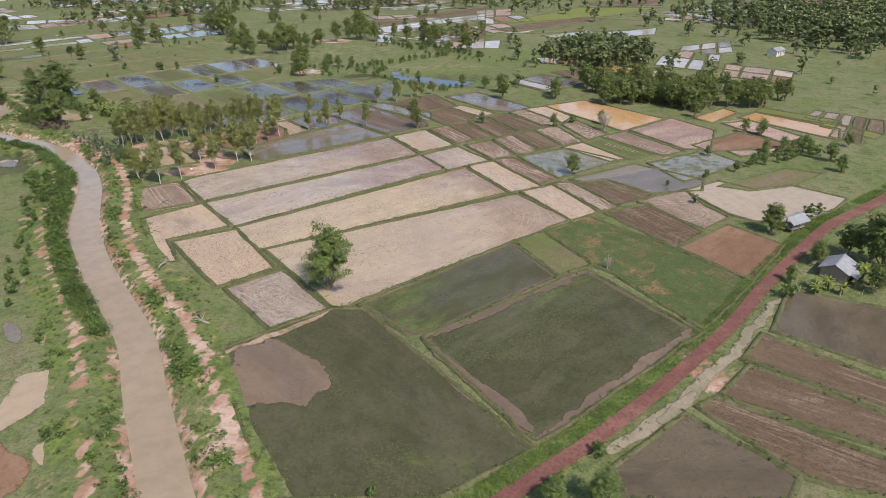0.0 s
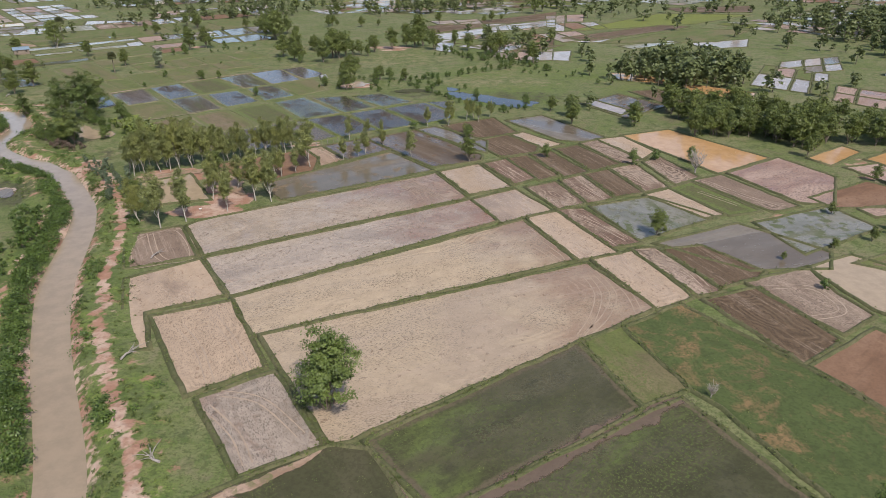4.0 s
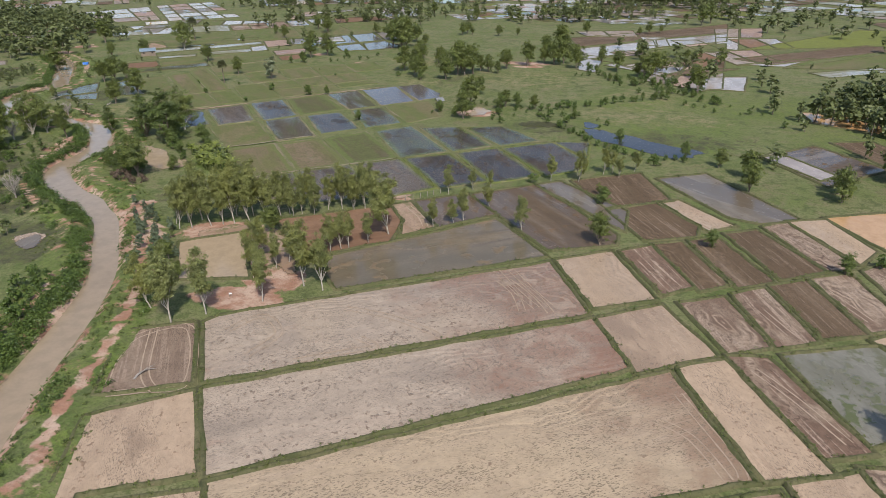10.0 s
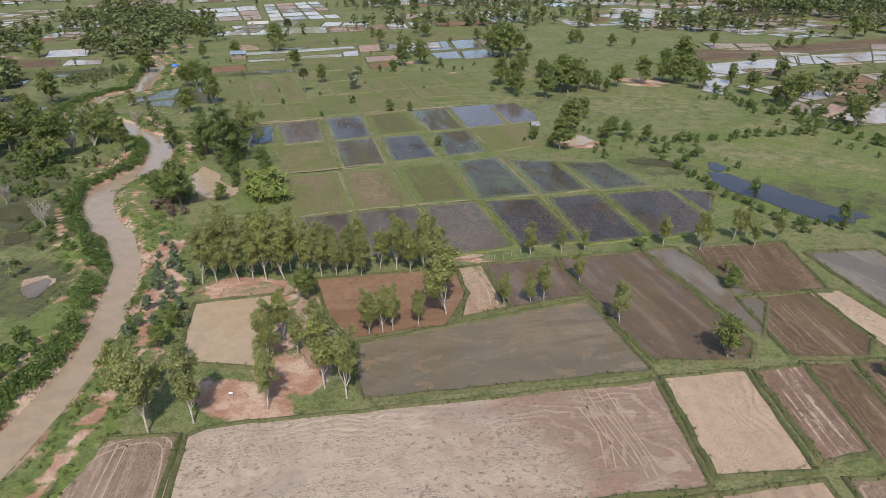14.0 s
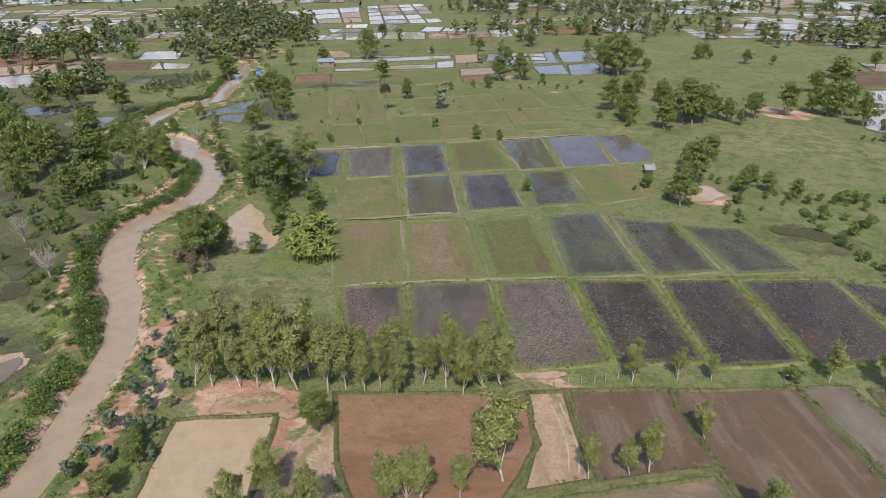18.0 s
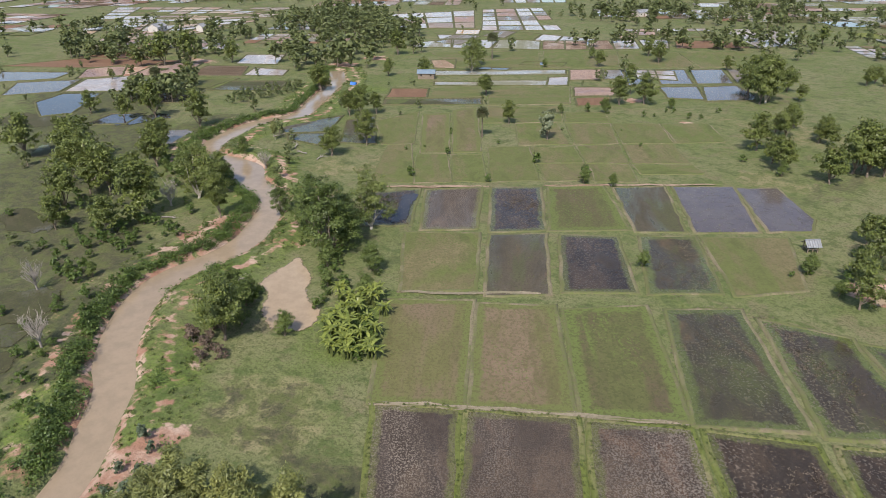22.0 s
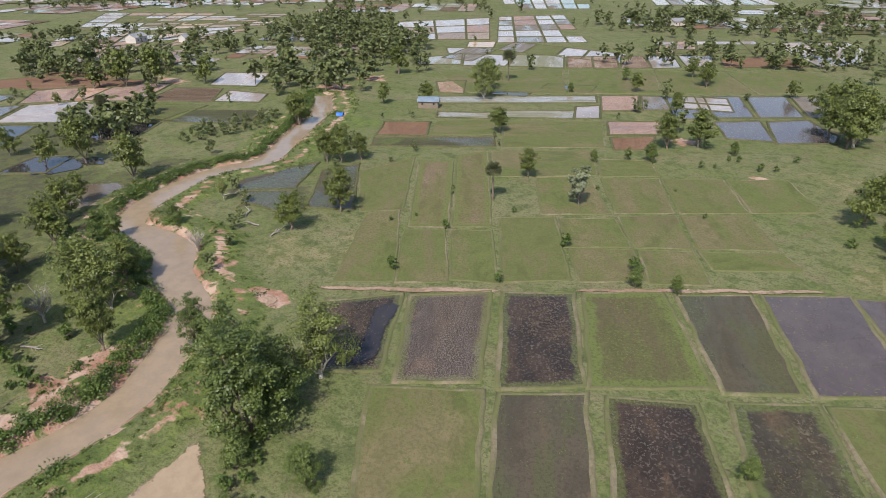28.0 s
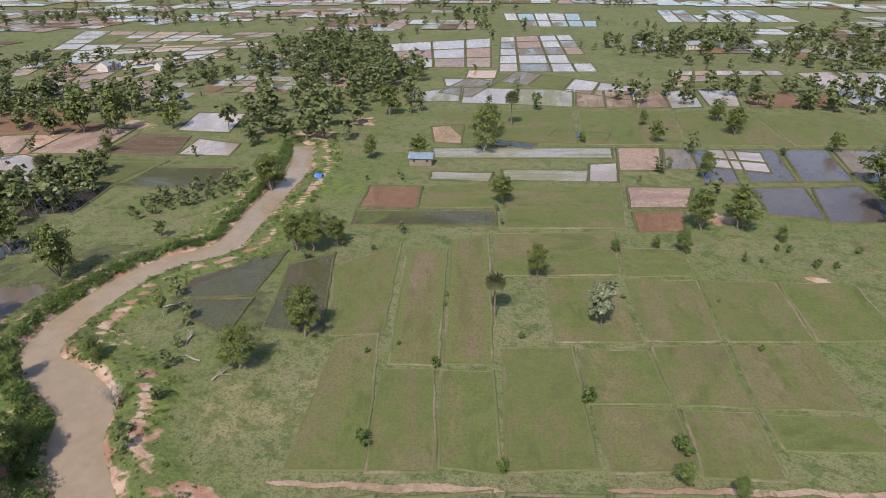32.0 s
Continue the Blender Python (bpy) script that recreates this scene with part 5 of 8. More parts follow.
BARE.append((-14.5, 313.7, 9, 4, 1))
BARE.append((-10.6, 305.5, 8, 3, 0.9))
# muddy ground between the north-eastern fields
BARE.append((95.0, 108.0, 16, 7, 0.75))
BARE.append((80.0, 132.0, 9, 4, 0.6))
BARE.append((64.0, 192.0, 16, 12, 0.5))
BARE.append((104.0, 124.0, 10, 12, 0.55))
BARE.append((72.0, 100.0, 14, 3, 0.6))
build_ground()
v, f = ribbon(COURSE, -0.38)
v = [(x, y, z) for x, y, z in v]
river = tagged(new("river_water", mesh_of("river_water", v, f, WATER, True)), "opaque silty brown river water", "river", kind="structure")

v, f = ribbon(ROAD_LINE, 0.16)
road = tagged(new("road", mesh_of("road", v, f, ROAD, True)), "narrow red laterite dirt road between fields", "road", kind="structure")

# ---------------------------------------------------------------- fields
field("stube", (-44.8, 103.7), (-43.8, 105.4), (2.9, 130.1), (8.8, 114.7), (-38.1, 91.1))
field("stube", (-37.6, 89.5), (9.3, 113.2), (13.4, 102.3), (-30.2, 76.7))
field("tane", (-29.6, 75.8), (18.4, 102.2), (24.2, 85.2), (-24.5, 65.5))
field("tane", (-23.3, 65.2), (26.1, 83.7), (32.4, 69.2), (-9.6, 44.3), (-11.7, 43.7))
field("dirt", (-53.4, 96.3), (-53.4, 100.1), (-46.0, 103.2), (-39.7, 90.7), (-49.8, 86.5))
field("tan", (-48.3, 82.7), (-38.5, 89.0), (-31.4, 76.7), (-41.8, 72.4), (-38.1, 63.2), (-41.2, 62.4), (-45.9, 70.5), (-44.8, 73.4))
field("tan", (-40.1, 71.1), (-29.9, 74.6), (-21.6, 58.0), (-29.7, 53.0))
field("stub", (-28.2, 52.1), (-20.0, 56.6), (-12.8, 43.6), (-20.6, 39.7))
field("tan", (3.9, 131.1), (13.2, 135.9), (18.8, 120.5), (9.8, 116.4))
field("tan", (10.0, 113.7), (19.4, 118.7), (24.9, 106.9), (14.5, 101.4))
field("tan", (19.6, 103.1), (25.6, 106.1), (32.3, 87.4), (25.3, 85.3))
field("tan", (27.6, 85.1), (35.1, 87.9), (39.1, 72.0), (33.1, 68.9))
field("stubr", (35.3, 88.5), (39.4, 88.8), (44.3, 73.5), (40.5, 72.6))
field("stubr", (26.3, 106.8), (31.1, 107.5), (37.5, 91.2), (32.5, 89.4))
field("stubr", (14.8, 136.3), (20.2, 139.1), (24.8, 125.2), (20.1, 122.2))
field("brown", (20.9, 139.9), (25.7, 141.7), (30.4, 126.7), (25.8, 124.2))
field("brown", (27.1, 142.5), (32.1, 144.8), (37.7, 128.9), (31.7, 126.0))
field("brown", (34.1, 146.4), (39.9, 149.2), (46.6, 133.8), (39.0, 129.8))
field("stubr", (41.4, 150.9), (46.2, 153.4), (52.3, 136.3), (47.4, 133.8))
field("tan", (46.7, 154.3), (53.9, 156.0), (57.5, 143.0), (53.3, 137.4))
field("stubr", (22.2, 119.7), (29.0, 122.6), (32.2, 110.0), (26.5, 107.6))
field("stubr", (30.4, 123.8), (35.6, 126.6), (38.6, 112.5), (33.2, 110.0))
field("brown", (36.6, 127.2), (42.5, 130.1), (45.9, 115.1), (39.9, 113.3))
field("stubr", (43.5, 130.8), (50.1, 133.4), (52.3, 117.8), (46.9, 115.9))
field("stubr", (52.7, 134.8), (57.7, 138.4), (61.4, 123.6), (54.7, 119.8))
field("ochre", (54.2, 156.9), (68.4, 161.9), (83.2, 135.7), (66.8, 126.0))
field("pink", (69.2, 125.7), (85.7, 135.6), (91.1, 121.6), (81.4, 106.0), (75.7, 107.6))
field("dirt", (59.4, 121.5), (66.9, 124.5), (74.1, 105.6), (67.8, 103.4))
field("lush", (52.7, 117.2), (58.3, 120.3), (65.1, 103.9), (58.7, 101.9))
field("tan", (46.0, 113.7), (51.9, 116.7), (57.4, 102.4), (53.5, 101.3))
field("algae", (33.3, 108.2), (46.6, 112.4), (55.5, 101.3), (47.0, 97.1), (37.8, 92.2))
field("grey", (40.4, 90.6), (58.3, 98.0), (68.4, 85.4), (64.9, 79.8), (52.0, 80.0))
field("brown", (40.8, 88.1), (47.7, 88.9), (53.7, 79.2), (51.3, 77.0), (44.9, 74.9))
field("dirt", (49.5, 75.9), (61.4, 80.0), (61.2, 71.4), (62.6, 65.4), (55.7, 61.2))
field("tanpond", (61.9, 79.9), (71.2, 84.0), (76.1, 77.9), (85.2, 78.8), (91.4, 70.4), (84.0, 64.7), (73.1, 60.9), (66.8, 62.8), (64.1, 67.1))
field("brown", (41.0, 71.0), (50.4, 73.9), (54.3, 59.6), (47.0, 54.9))
field("red", (47.7, 54.1), (60.9, 61.6), (65.6, 52.3), (53.3, 41.8))
field("patch", (27.0, 64.2), (36.5, 69.8), (46.2, 54.3), (52.8, 40.9), (38.9, 30.1), (33.0, 47.0), (30.7, 50.8))
field("grass", (20.3, 60.9), (26.0, 64.3), (30.2, 50.9), (24.0, 48.1))
field("murk", (-7.7, 43.8), (19.2, 60.6), (23.4, 47.6), (1.3, 34.7), (-1.1, 34.4))
field("murk", (0.4, 33.7), (28.9, 48.7), (37.5, 28.9), (9.9, 11.8))
field("murk", (-26.9, 34.9), (-11.8, 43.2), (-7.7, 42.5), (8.8, 11.0), (-1.9, 6.0), (-17.7, 8.5))
field("paddy", (57.2, 37.5), (68.5, 29.5), (57.5, 16.7), (48.1, 27.9))
field("brown", (45.8, 26.9), (55.4, 14.2), (51.9, 10.1), (40.6, 22.4))
field("brown", (40.3, 20.6), (50.8, 8.8), (47.1, 4.5), (33.9, 16.0))
field("brown", (32.7, 15.5), (45.5, 2.7), (42.3, -1.0), (35.4, 2.8), (30.1, 14.4))
field("paddy", (27.8, 13.2), (34.3, 2.9), (31.6, 0.6), (15.1, 3.2), (16.6, 6.9))
field("algae", (62.0, 98.1), (79.9, 104.9), (82.8, 94.5), (64.0, 85.2))
field("sky", (11.2, 353.8), (47.4, 383.0), (46.3, 360.7), (14.0, 325.9))
field("sky", (20.8, 312.5), (24.3, 316.6), (44.8, 294.6), (44.9, 288.4))
field("grass", (16.2, 325.5), (47.2, 354.7), (80.9, 377.9), (71.7, 335.5), (47.2, 325.8), (28.9, 316.1))
field("sky", (49.2, 385.1), (88.4, 412.4), (82.5, 385.2), (47.7, 362.4))
field("brown", (6.7, 387.7), (55.3, 419.5), (97.5, 454.8), (89.5, 417.7), (46.8, 387.3), (10.8, 359.1))
field("brown", (48.5, 322.2), (70.8, 331.2), (65.4, 306.0), (48.7, 295.8))
field("sky", (46.2, 277.3), (64.4, 301.6), (58.2, 272.6), (49.3, 267.3))
field("ochre", (75.1, 241.9), (84.5, 239.9), (93.9, 223.1), (88.3, 219.3), (74.4, 229.2))
field("ochre", (94.6, 218.3), (101.0, 216.7), (113.3, 203.9), (106.9, 191.6), (97.5, 201.8), (90.6, 206.1))
field("wetbrown", (51.9, 193.5), (67.1, 205.9), (77.6, 188.8), (60.6, 175.4))
field("brown", (72.8, 209.3), (83.1, 211.8), (89.3, 193.1), (79.0, 188.8))
field("sky", (52.3, 194.6), (56.3, 199.3), (64.4, 183.0), (60.4, 179.0))
field("pink", (97.8, 127.7), (106.4, 129.7), (110.9, 111.6), (103.2, 108.3))
field("red", (79.1, 109.8), (96.6, 118.3), (103.2, 107.1), (94.4, 103.9), (80.7, 104.5))
field("ochre", (92.9, 135.2), (106.4, 143.7), (107.9, 138.8), (95.0, 129.6))
field("grassb", (118.8, 142.1), (131.6, 124.8), (128.0, 120.3), (114.4, 138.5))
field("ochre", (113.4, 137.5), (125.3, 116.9), (118.3, 108.1), (105.7, 133.0))
field("pink", (85.4, 103.5), (93.6, 104.8), (92.9, 100.7), (85.8, 99.8))
field("thin", (70.6, 81.0), (90.7, 89.0), (96.5, 84.6), (85.9, 79.1), (74.8, 77.8))
field("brown", (75.2, 334.0), (144.3, 379.6), (157.3, 370.2), (87.4, 322.3))
field("sky", (74.7, 320.3), (89.3, 329.9), (109.8, 340.3), (91.1, 318.1))
field("grass", (90.3, 315.2), (157.6, 364.7), (182.3, 351.5), (148.5, 315.0))
field("pale", (97.0, 306.0), (127.8, 321.1), (129.2, 312.8), (101.0, 297.2))
field("grassb", (83.0, 358.2), (161.5, 435.3), (218.6, 424.2), (165.0, 382.3))
field("brown", (177.3, 469.9), (245.2, 477.6), (225.0, 437.0), (179.8, 441.2))
field("sky", (46.6, 272.6), (52.8, 291.2), (71.4, 294.6), (64.6, 269.3))
field("brown", (39.4, 291.8), (53.0, 306.7), (72.8, 311.7), (53.4, 295.0))
field("sky", (133.3, 311.6), (167.2, 321.4), (155.8, 298.5), (134.7, 293.9))
field("wet", (-34.6, 125.9), (-7.9, 146.9), (2.2, 132.4), (-29.3, 115.9), (-32.6, 120.3))
field("wetbrown", (-14.3, 159.0), (-1.4, 166.6), (14.6, 142.8), (14.2, 138.7), (2.6, 134.9))
field("grey", (-0.7, 166.9), (4.3, 169.8), (17.2, 154.6), (16.0, 145.1))
field("wetbrown", (-25.4, 153.3), (-14.8, 159.0), (-8.0, 149.0), (-18.1, 141.4))
field("red", (-49.0, 139.9), (-29.6, 150.2), (-25.4, 143.2), (-25.5, 134.1), (-36.8, 126.6), (-42.4, 131.2))
field("earth", (-28.9, 150.6), (-25.3, 152.9), (-18.5, 141.6), (-23.8, 136.9), (-25.1, 143.4))
field("tanpond", (-62.4, 127.6), (-53.1, 133.2), (-44.6, 117.3), (-55.3, 115.0))
field("brown", (6.8, 170.6), (21.9, 178.1), (26.4, 161.7), (13.3, 156.2))
field("brown", (13.6, 154.7), (24.0, 160.0), (29.6, 149.5), (28.6, 144.6), (19.5, 141.3))
field("grey", (25.3, 174.9), (36.4, 179.7), (49.1, 155.5), (41.7, 152.3), (36.4, 154.4))
field("tan", (23.5, 160.3), (28.0, 162.1), (36.3, 150.4), (31.2, 147.5))
field("litter", (-64.9, 161.3), (-56.7, 166.3), (-47.4, 153.6), (-54.4, 149.1), bund=0.55, dry=2)
field("litter", (-55.5, 166.9), (-45.2, 173.4), (-34.2, 155.5), (-44.4, 150.1), bund=0.55, dry=2)
field("litter", (-43.8, 174.1), (-34.6, 179.6), (-22.7, 161.6), (-32.0, 154.7), bund=0.55, dry=2)
field("black", (-33.1, 180.5), (-23.3, 185.6), (-11.7, 167.6), (-21.3, 162.1), bund=0.55, dry=2)
field("black", (-21.3, 186.7), (-12.0, 192.0), (-0.9, 173.3), (-10.3, 166.9), bund=0.55, dry=2)
field("black", (-10.4, 192.4), (2.0, 199.0), (10.2, 185.0), (9.8, 179.7), (1.0, 173.0), bund=0.55, dry=2)
field("black", (2.8, 199.4), (11.1, 200.8), (10.3, 187.4), bund=0.55, dry=2)
field("thin", (-80.4, 179.4), (-70.2, 187.3), (-56.7, 167.3), (-65.7, 161.5), bund=0.5, dry=1)
field("thin", (-68.8, 187.1), (-59.8, 193.3), (-46.2, 174.5), (-55.9, 168.0), bund=0.5, dry=1)
field("lush", (-57.9, 193.5), (-49.3, 201.6), (-35.4, 181.1), (-45.0, 174.5), bund=0.5, dry=1)
field("blackg", (-46.2, 202.4), (-38.2, 209.1), (-24.2, 187.7), (-34.4, 181.2), bund=0.5, dry=1)
field("blackg", (-34.8, 208.1), (-24.3, 210.6), (-13.6, 194.4), (-22.5, 188.0), bund=0.5, dry=1)
field("blackg", (-22.6, 209.9), (-12.8, 213.7), (-2.0, 200.5), (-11.1, 194.6), bund=0.5, dry=1)
field("grass", (-94.2, 199.7), (-83.8, 207.4), (-72.1, 190.5), (-80.7, 183.2), bund=0.5, dry=1)
field("thinb", (-81.5, 208.4), (-74.0, 214.6), (-62.4, 196.3), (-69.6, 190.3), bund=0.5, dry=1)
field("black", (-71.5, 216.1), (-63.2, 221.4), (-52.2, 204.9), (-60.8, 198.4), bund=0.5, dry=1)
field("blackg", (-59.7, 224.3), (-52.3, 230.1), (-42.0, 212.7), (-50.2, 205.9), bund=0.5, dry=1)
field("grass", (-50.9, 230.6), (-39.1, 239.4), (-32.3, 221.5), (-39.6, 213.3), bund=0.5, dry=1)
field("black", (-115.0, 208.8), (-107.2, 218.1), (-96.3, 202.6), (-103.2, 197.3), bund=0.5, dry=1)
field("litter", (-105.5, 218.9), (-97.3, 227.3), (-85.6, 209.0), (-93.2, 202.7), bund=0.5, dry=1)
field("black", (-95.2, 228.4), (-87.3, 234.9), (-75.2, 216.3), (-82.5, 209.8), bund=0.5, dry=1)
field("lush", (-85.7, 236.3), (-76.9, 243.5), (-63.0, 226.0), (-73.9, 216.9), bund=0.5, dry=1)
field("thinb", (-74.6, 244.4), (-66.4, 251.2), (-54.5, 231.3), (-61.3, 226.2), bund=0.5, dry=1)
field("slate", (-64.7, 252.3), (-54.9, 260.1), (-44.0, 239.5), (-52.5, 232.5), bund=0.5, dry=1)
field("slate", (-53.9, 259.9), (-47.2, 264.8), (-37.4, 251.7), (-36.5, 245.7), (-42.3, 240.9), bund=0.5, dry=1)
field("grass", (-122.9, 235.9), (-117.5, 240.4), (-104.6, 225.9), (-110.7, 220.7), bund=0.35, dry=1)
field("grass", (-116.4, 241.3), (-110.7, 245.6), (-98.3, 230.5), (-104.3, 227.0), bund=0.35, dry=1)
field("grass", (-112.7, 251.7), (-105.0, 258.3), (-90.0, 238.6), (-97.7, 231.5), bund=0.35, dry=1)
field("grass", (-103.7, 258.8), (-95.9, 264.9), (-88.1, 255.8), (-96.4, 248.8), bund=0.35, dry=1)
field("grass", (-95.4, 248.0), (-87.0, 254.6), (-80.5, 246.1), (-88.4, 239.4), bund=0.35, dry=1)
field("grass", (-95.6, 266.7), (-87.3, 273.6), (-79.7, 262.0), (-86.9, 256.3), bund=0.35, dry=1)
field("grass", (-85.9, 255.1), (-78.8, 260.7), (-72.4, 251.1), (-79.4, 245.8), bund=0.35, dry=1)
field("grass", (-86.2, 274.6), (-76.8, 282.4), (-68.1, 270.4), (-78.3, 262.6), bund=0.35, dry=1)
field("grass", (-77.6, 261.0), (-66.9, 269.2), (-63.3, 265.8), (-63.1, 264.7), (-73.6, 256.4), bund=0.35, dry=1)
field("thin", (-148.0, 267.6), (-142.0, 272.5), (-118.3, 242.2), (-123.5, 237.9), bund=0.35, dry=1)
field("thin", (-143.5, 276.5), (-140.2, 283.9), (-112.1, 247.5), (-117.4, 243.0), bund=0.35, dry=1)
field("grass", (-119.9, 275.4), (-111.1, 282.7), (-97.8, 267.1), (-107.7, 258.8), bund=0.35, dry=1)
field("grass", (-108.2, 283.7), (-98.7, 291.6), (-88.4, 274.9), (-96.7, 268.0), bund=0.35, dry=1)
field("grass", (-97.6, 291.9), (-87.4, 299.6), (-77.3, 284.2), (-87.1, 276.0), bund=0.35, dry=1)
field("grass", (-86.6, 300.2), (-76.4, 307.9), (-67.5, 295.0), (-67.2, 292.6), (-76.4, 284.9), bund=0.35, dry=1)
field("grass", (-134.1, 237.0), (-130.6, 242.0), (-111.4, 220.6), (-118.4, 214.8), bund=0.35, dry=1)
field("grass", (-153.2, 252.7), (-151.0, 268.5), (-130.6, 242.9), (-136.1, 237.4), bund=0.35, dry=1)
field("grass", (-138.9, 284.6), (-120.1, 301.3), (-110.6, 285.1), (-127.9, 270.2), bund=0.35, dry=1)
field("grass", (-115.2, 295.4), (-105.7, 302.2), (-99.5, 293.5), (-109.1, 285.5), bund=0.35, dry=1)
field("thinb", (-173.2, 234.1), (-166.0, 250.9), (-156.8, 236.6), (-164.8, 228.6), bund=0.4)
field("thinb", (-163.5, 229.0), (-155.4, 235.6), (-149.5, 226.7), (-159.1, 225.3), bund=0.4)
field("thinb", (-160.6, 248.1), (-158.0, 256.6), (-138.0, 236.3), (-146.0, 231.8), bund=0.4)
field("murk", (-170.8, 274.8), (-146.5, 294.9), (-141.3, 288.4), (-166.0, 268.7), bund=0.4)
field("grass", (-168.5, 297.7), (-157.0, 309.8), (-147.8, 297.3), (-161.0, 286.4), bund=0.35, dry=1)
field("grass", (-152.9, 309.5), (-131.4, 327.2), (-119.2, 305.5), (-138.9, 289.1), bund=0.35, dry=1)
field("red", (-180.1, 288.2), (-169.8, 295.6), (-161.8, 284.8), (-172.3, 277.1))
field("pink", (-129.9, 328.4), (-117.6, 337.5), (-113.6, 324.6), (-123.4, 316.5))
field("red", (-121.4, 313.8), (-113.3, 321.7), (-109.0, 311.2), (-115.8, 304.9))
field("pale", (-175.3, 306.1), (-162.5, 315.3), (-159.2, 309.7), (-171.8, 301.5))
field("pale", (-161.5, 319.1), (-143.8, 333.0), (-140.0, 325.4), (-156.3, 313.1))
field("sky", (-145.8, 338.0), (-140.9, 343.3), (-133.9, 330.3), (-139.2, 326.1))
field("pale", (-189.0, 322.2), (-148.7, 355.0), (-144.0, 347.1), (-182.6, 315.7))
field("pink", (-147.0, 356.4), (-137.8, 363.9), (-129.0, 345.7), (-137.3, 338.9))
field("grey", (-136.3, 364.4), (-131.0, 368.0), (-121.8, 352.8), (-128.2, 347.5))
field("slate", (-129.3, 368.0), (-122.8, 373.9), (-109.7, 348.6), (-116.3, 343.2))
field("slate", (-120.1, 376.2), (-111.5, 383.1), (-99.1, 358.9), (-107.7, 351.9))
field("slate", (-109.4, 384.9), (-100.0, 392.5), (-88.0, 368.0), (-97.6, 360.1))
field("slate", (-106.0, 346.5), (-96.7, 355.6), (-87.4, 336.8), (-97.4, 332.7))
field("slate", (-94.3, 356.1), (-86.2, 365.2), (-76.0, 352.5), (-74.9, 345.2), (-86.1, 335.9))
field("grey", (-98.1, 394.1), (-87.3, 401.5), (-79.8, 387.1), (-78.0, 374.6), (-86.4, 369.3))
field("pale", (-214.6, 405.4), (-197.5, 416.4), (-183.1, 391.8), (-202.3, 381.9))
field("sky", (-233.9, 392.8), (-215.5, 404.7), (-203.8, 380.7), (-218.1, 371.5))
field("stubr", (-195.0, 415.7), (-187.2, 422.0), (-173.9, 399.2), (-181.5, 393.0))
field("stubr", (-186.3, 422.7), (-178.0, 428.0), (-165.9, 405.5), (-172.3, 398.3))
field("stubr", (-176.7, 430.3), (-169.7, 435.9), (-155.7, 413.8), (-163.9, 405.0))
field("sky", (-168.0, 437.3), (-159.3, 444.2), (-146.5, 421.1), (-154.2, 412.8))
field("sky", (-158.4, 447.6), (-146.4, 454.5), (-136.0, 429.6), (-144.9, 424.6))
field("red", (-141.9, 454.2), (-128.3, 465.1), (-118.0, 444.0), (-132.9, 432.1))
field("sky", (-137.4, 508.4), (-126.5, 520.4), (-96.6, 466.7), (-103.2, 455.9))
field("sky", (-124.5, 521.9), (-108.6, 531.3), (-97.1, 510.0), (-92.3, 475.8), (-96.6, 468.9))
field("red", (-123.3, 465.3), (-115.3, 469.2), (-106.3, 453.4), (-115.7, 445.9))
field("pale", (-245.1, 371.8), (-235.8, 392.6), (-220.7, 372.9), (-234.3, 361.9))
field("sky", (-252.1, 401.7), (-235.0, 413.7), (-227.2, 402.3), (-241.8, 390.7))
field("ochre", (-255.8, 423.4), (-245.6, 431.5), (-235.9, 416.1), (-245.5, 408.5))
field("earth", (-204.9, 339.8), (-198.3, 347.8), (-185.7, 330.8), (-192.8, 327.3))
field("grass", (-216.4, 354.4), (-181.7, 388.6), (-158.9, 352.6), (-184.8, 333.8), bund=0.35, dry=1)
field("grass", (-178.5, 389.0), (-152.2, 408.1), (-133.9, 372.9), (-157.3, 353.1), bund=0.35, dry=1)
field("grass", (-150.8, 407.2), (-129.5, 421.3), (-108.7, 391.1), (-131.7, 374.0), bund=0.35, dry=1)
field("grass", (-127.5, 420.9), (-103.7, 440.1), (-84.5, 410.8), (-107.5, 392.2), bund=0.35, dry=1)
field("blue", (-259.6, 201.7), (-265.9, 213.4), (-256.0, 221.3), (-235.2, 202.1), (-238.9, 194.9))
field("sky", (-268.8, 214.8), (-284.2, 229.6), (-277.4, 241.9), (-257.3, 246.5), (-249.8, 230.9))
field("slate", (-279.6, 198.7), (-299.0, 211.1), (-286.0, 228.1), (-270.5, 213.4))
field("blue", (-218.1, 198.6), (-224.2, 209.6), (-217.4, 216.5), (-210.0, 206.4))
field("pink", (-277.7, 244.0), (-295.0, 266.1), (-279.0, 275.9), (-262.3, 255.1))
field("brown", (-260.4, 256.6), (-272.1, 274.2), (-257.3, 283.2), (-242.7, 269.5))
field("sky", (-242.4, 270.9), (-252.0, 283.4), (-237.7, 288.2), (-230.1, 279.5))
field("lush", (-256.6, 230.4), (-257.9, 251.6), (-239.2, 265.4), (-231.2, 249.7))
field("red", (-341.7, 220.6), (-333.4, 251.2), (-292.7, 274.0), (-286.4, 265.8), (-308.8, 241.1))
field("red", (-339.9, 249.3), (-334.4, 270.6), (-312.9, 275.4), (-307.2, 267.1))
field("sky", (-266.5, 284.3), (-282.1, 301.3), (-267.7, 310.9), (-251.5, 293.3))
field("slate", (-308.3, 203.7), (-328.1, 216.5), (-303.9, 233.1), (-295.9, 222.5))
field("pink", (-289.7, 228.6), (-305.4, 239.8), (-301.1, 254.1), (-280.9, 241.5))
field("blue", (-228.5, 222.6), (-239.1, 233.0), (-230.6, 245.4), (-220.5, 232.3))
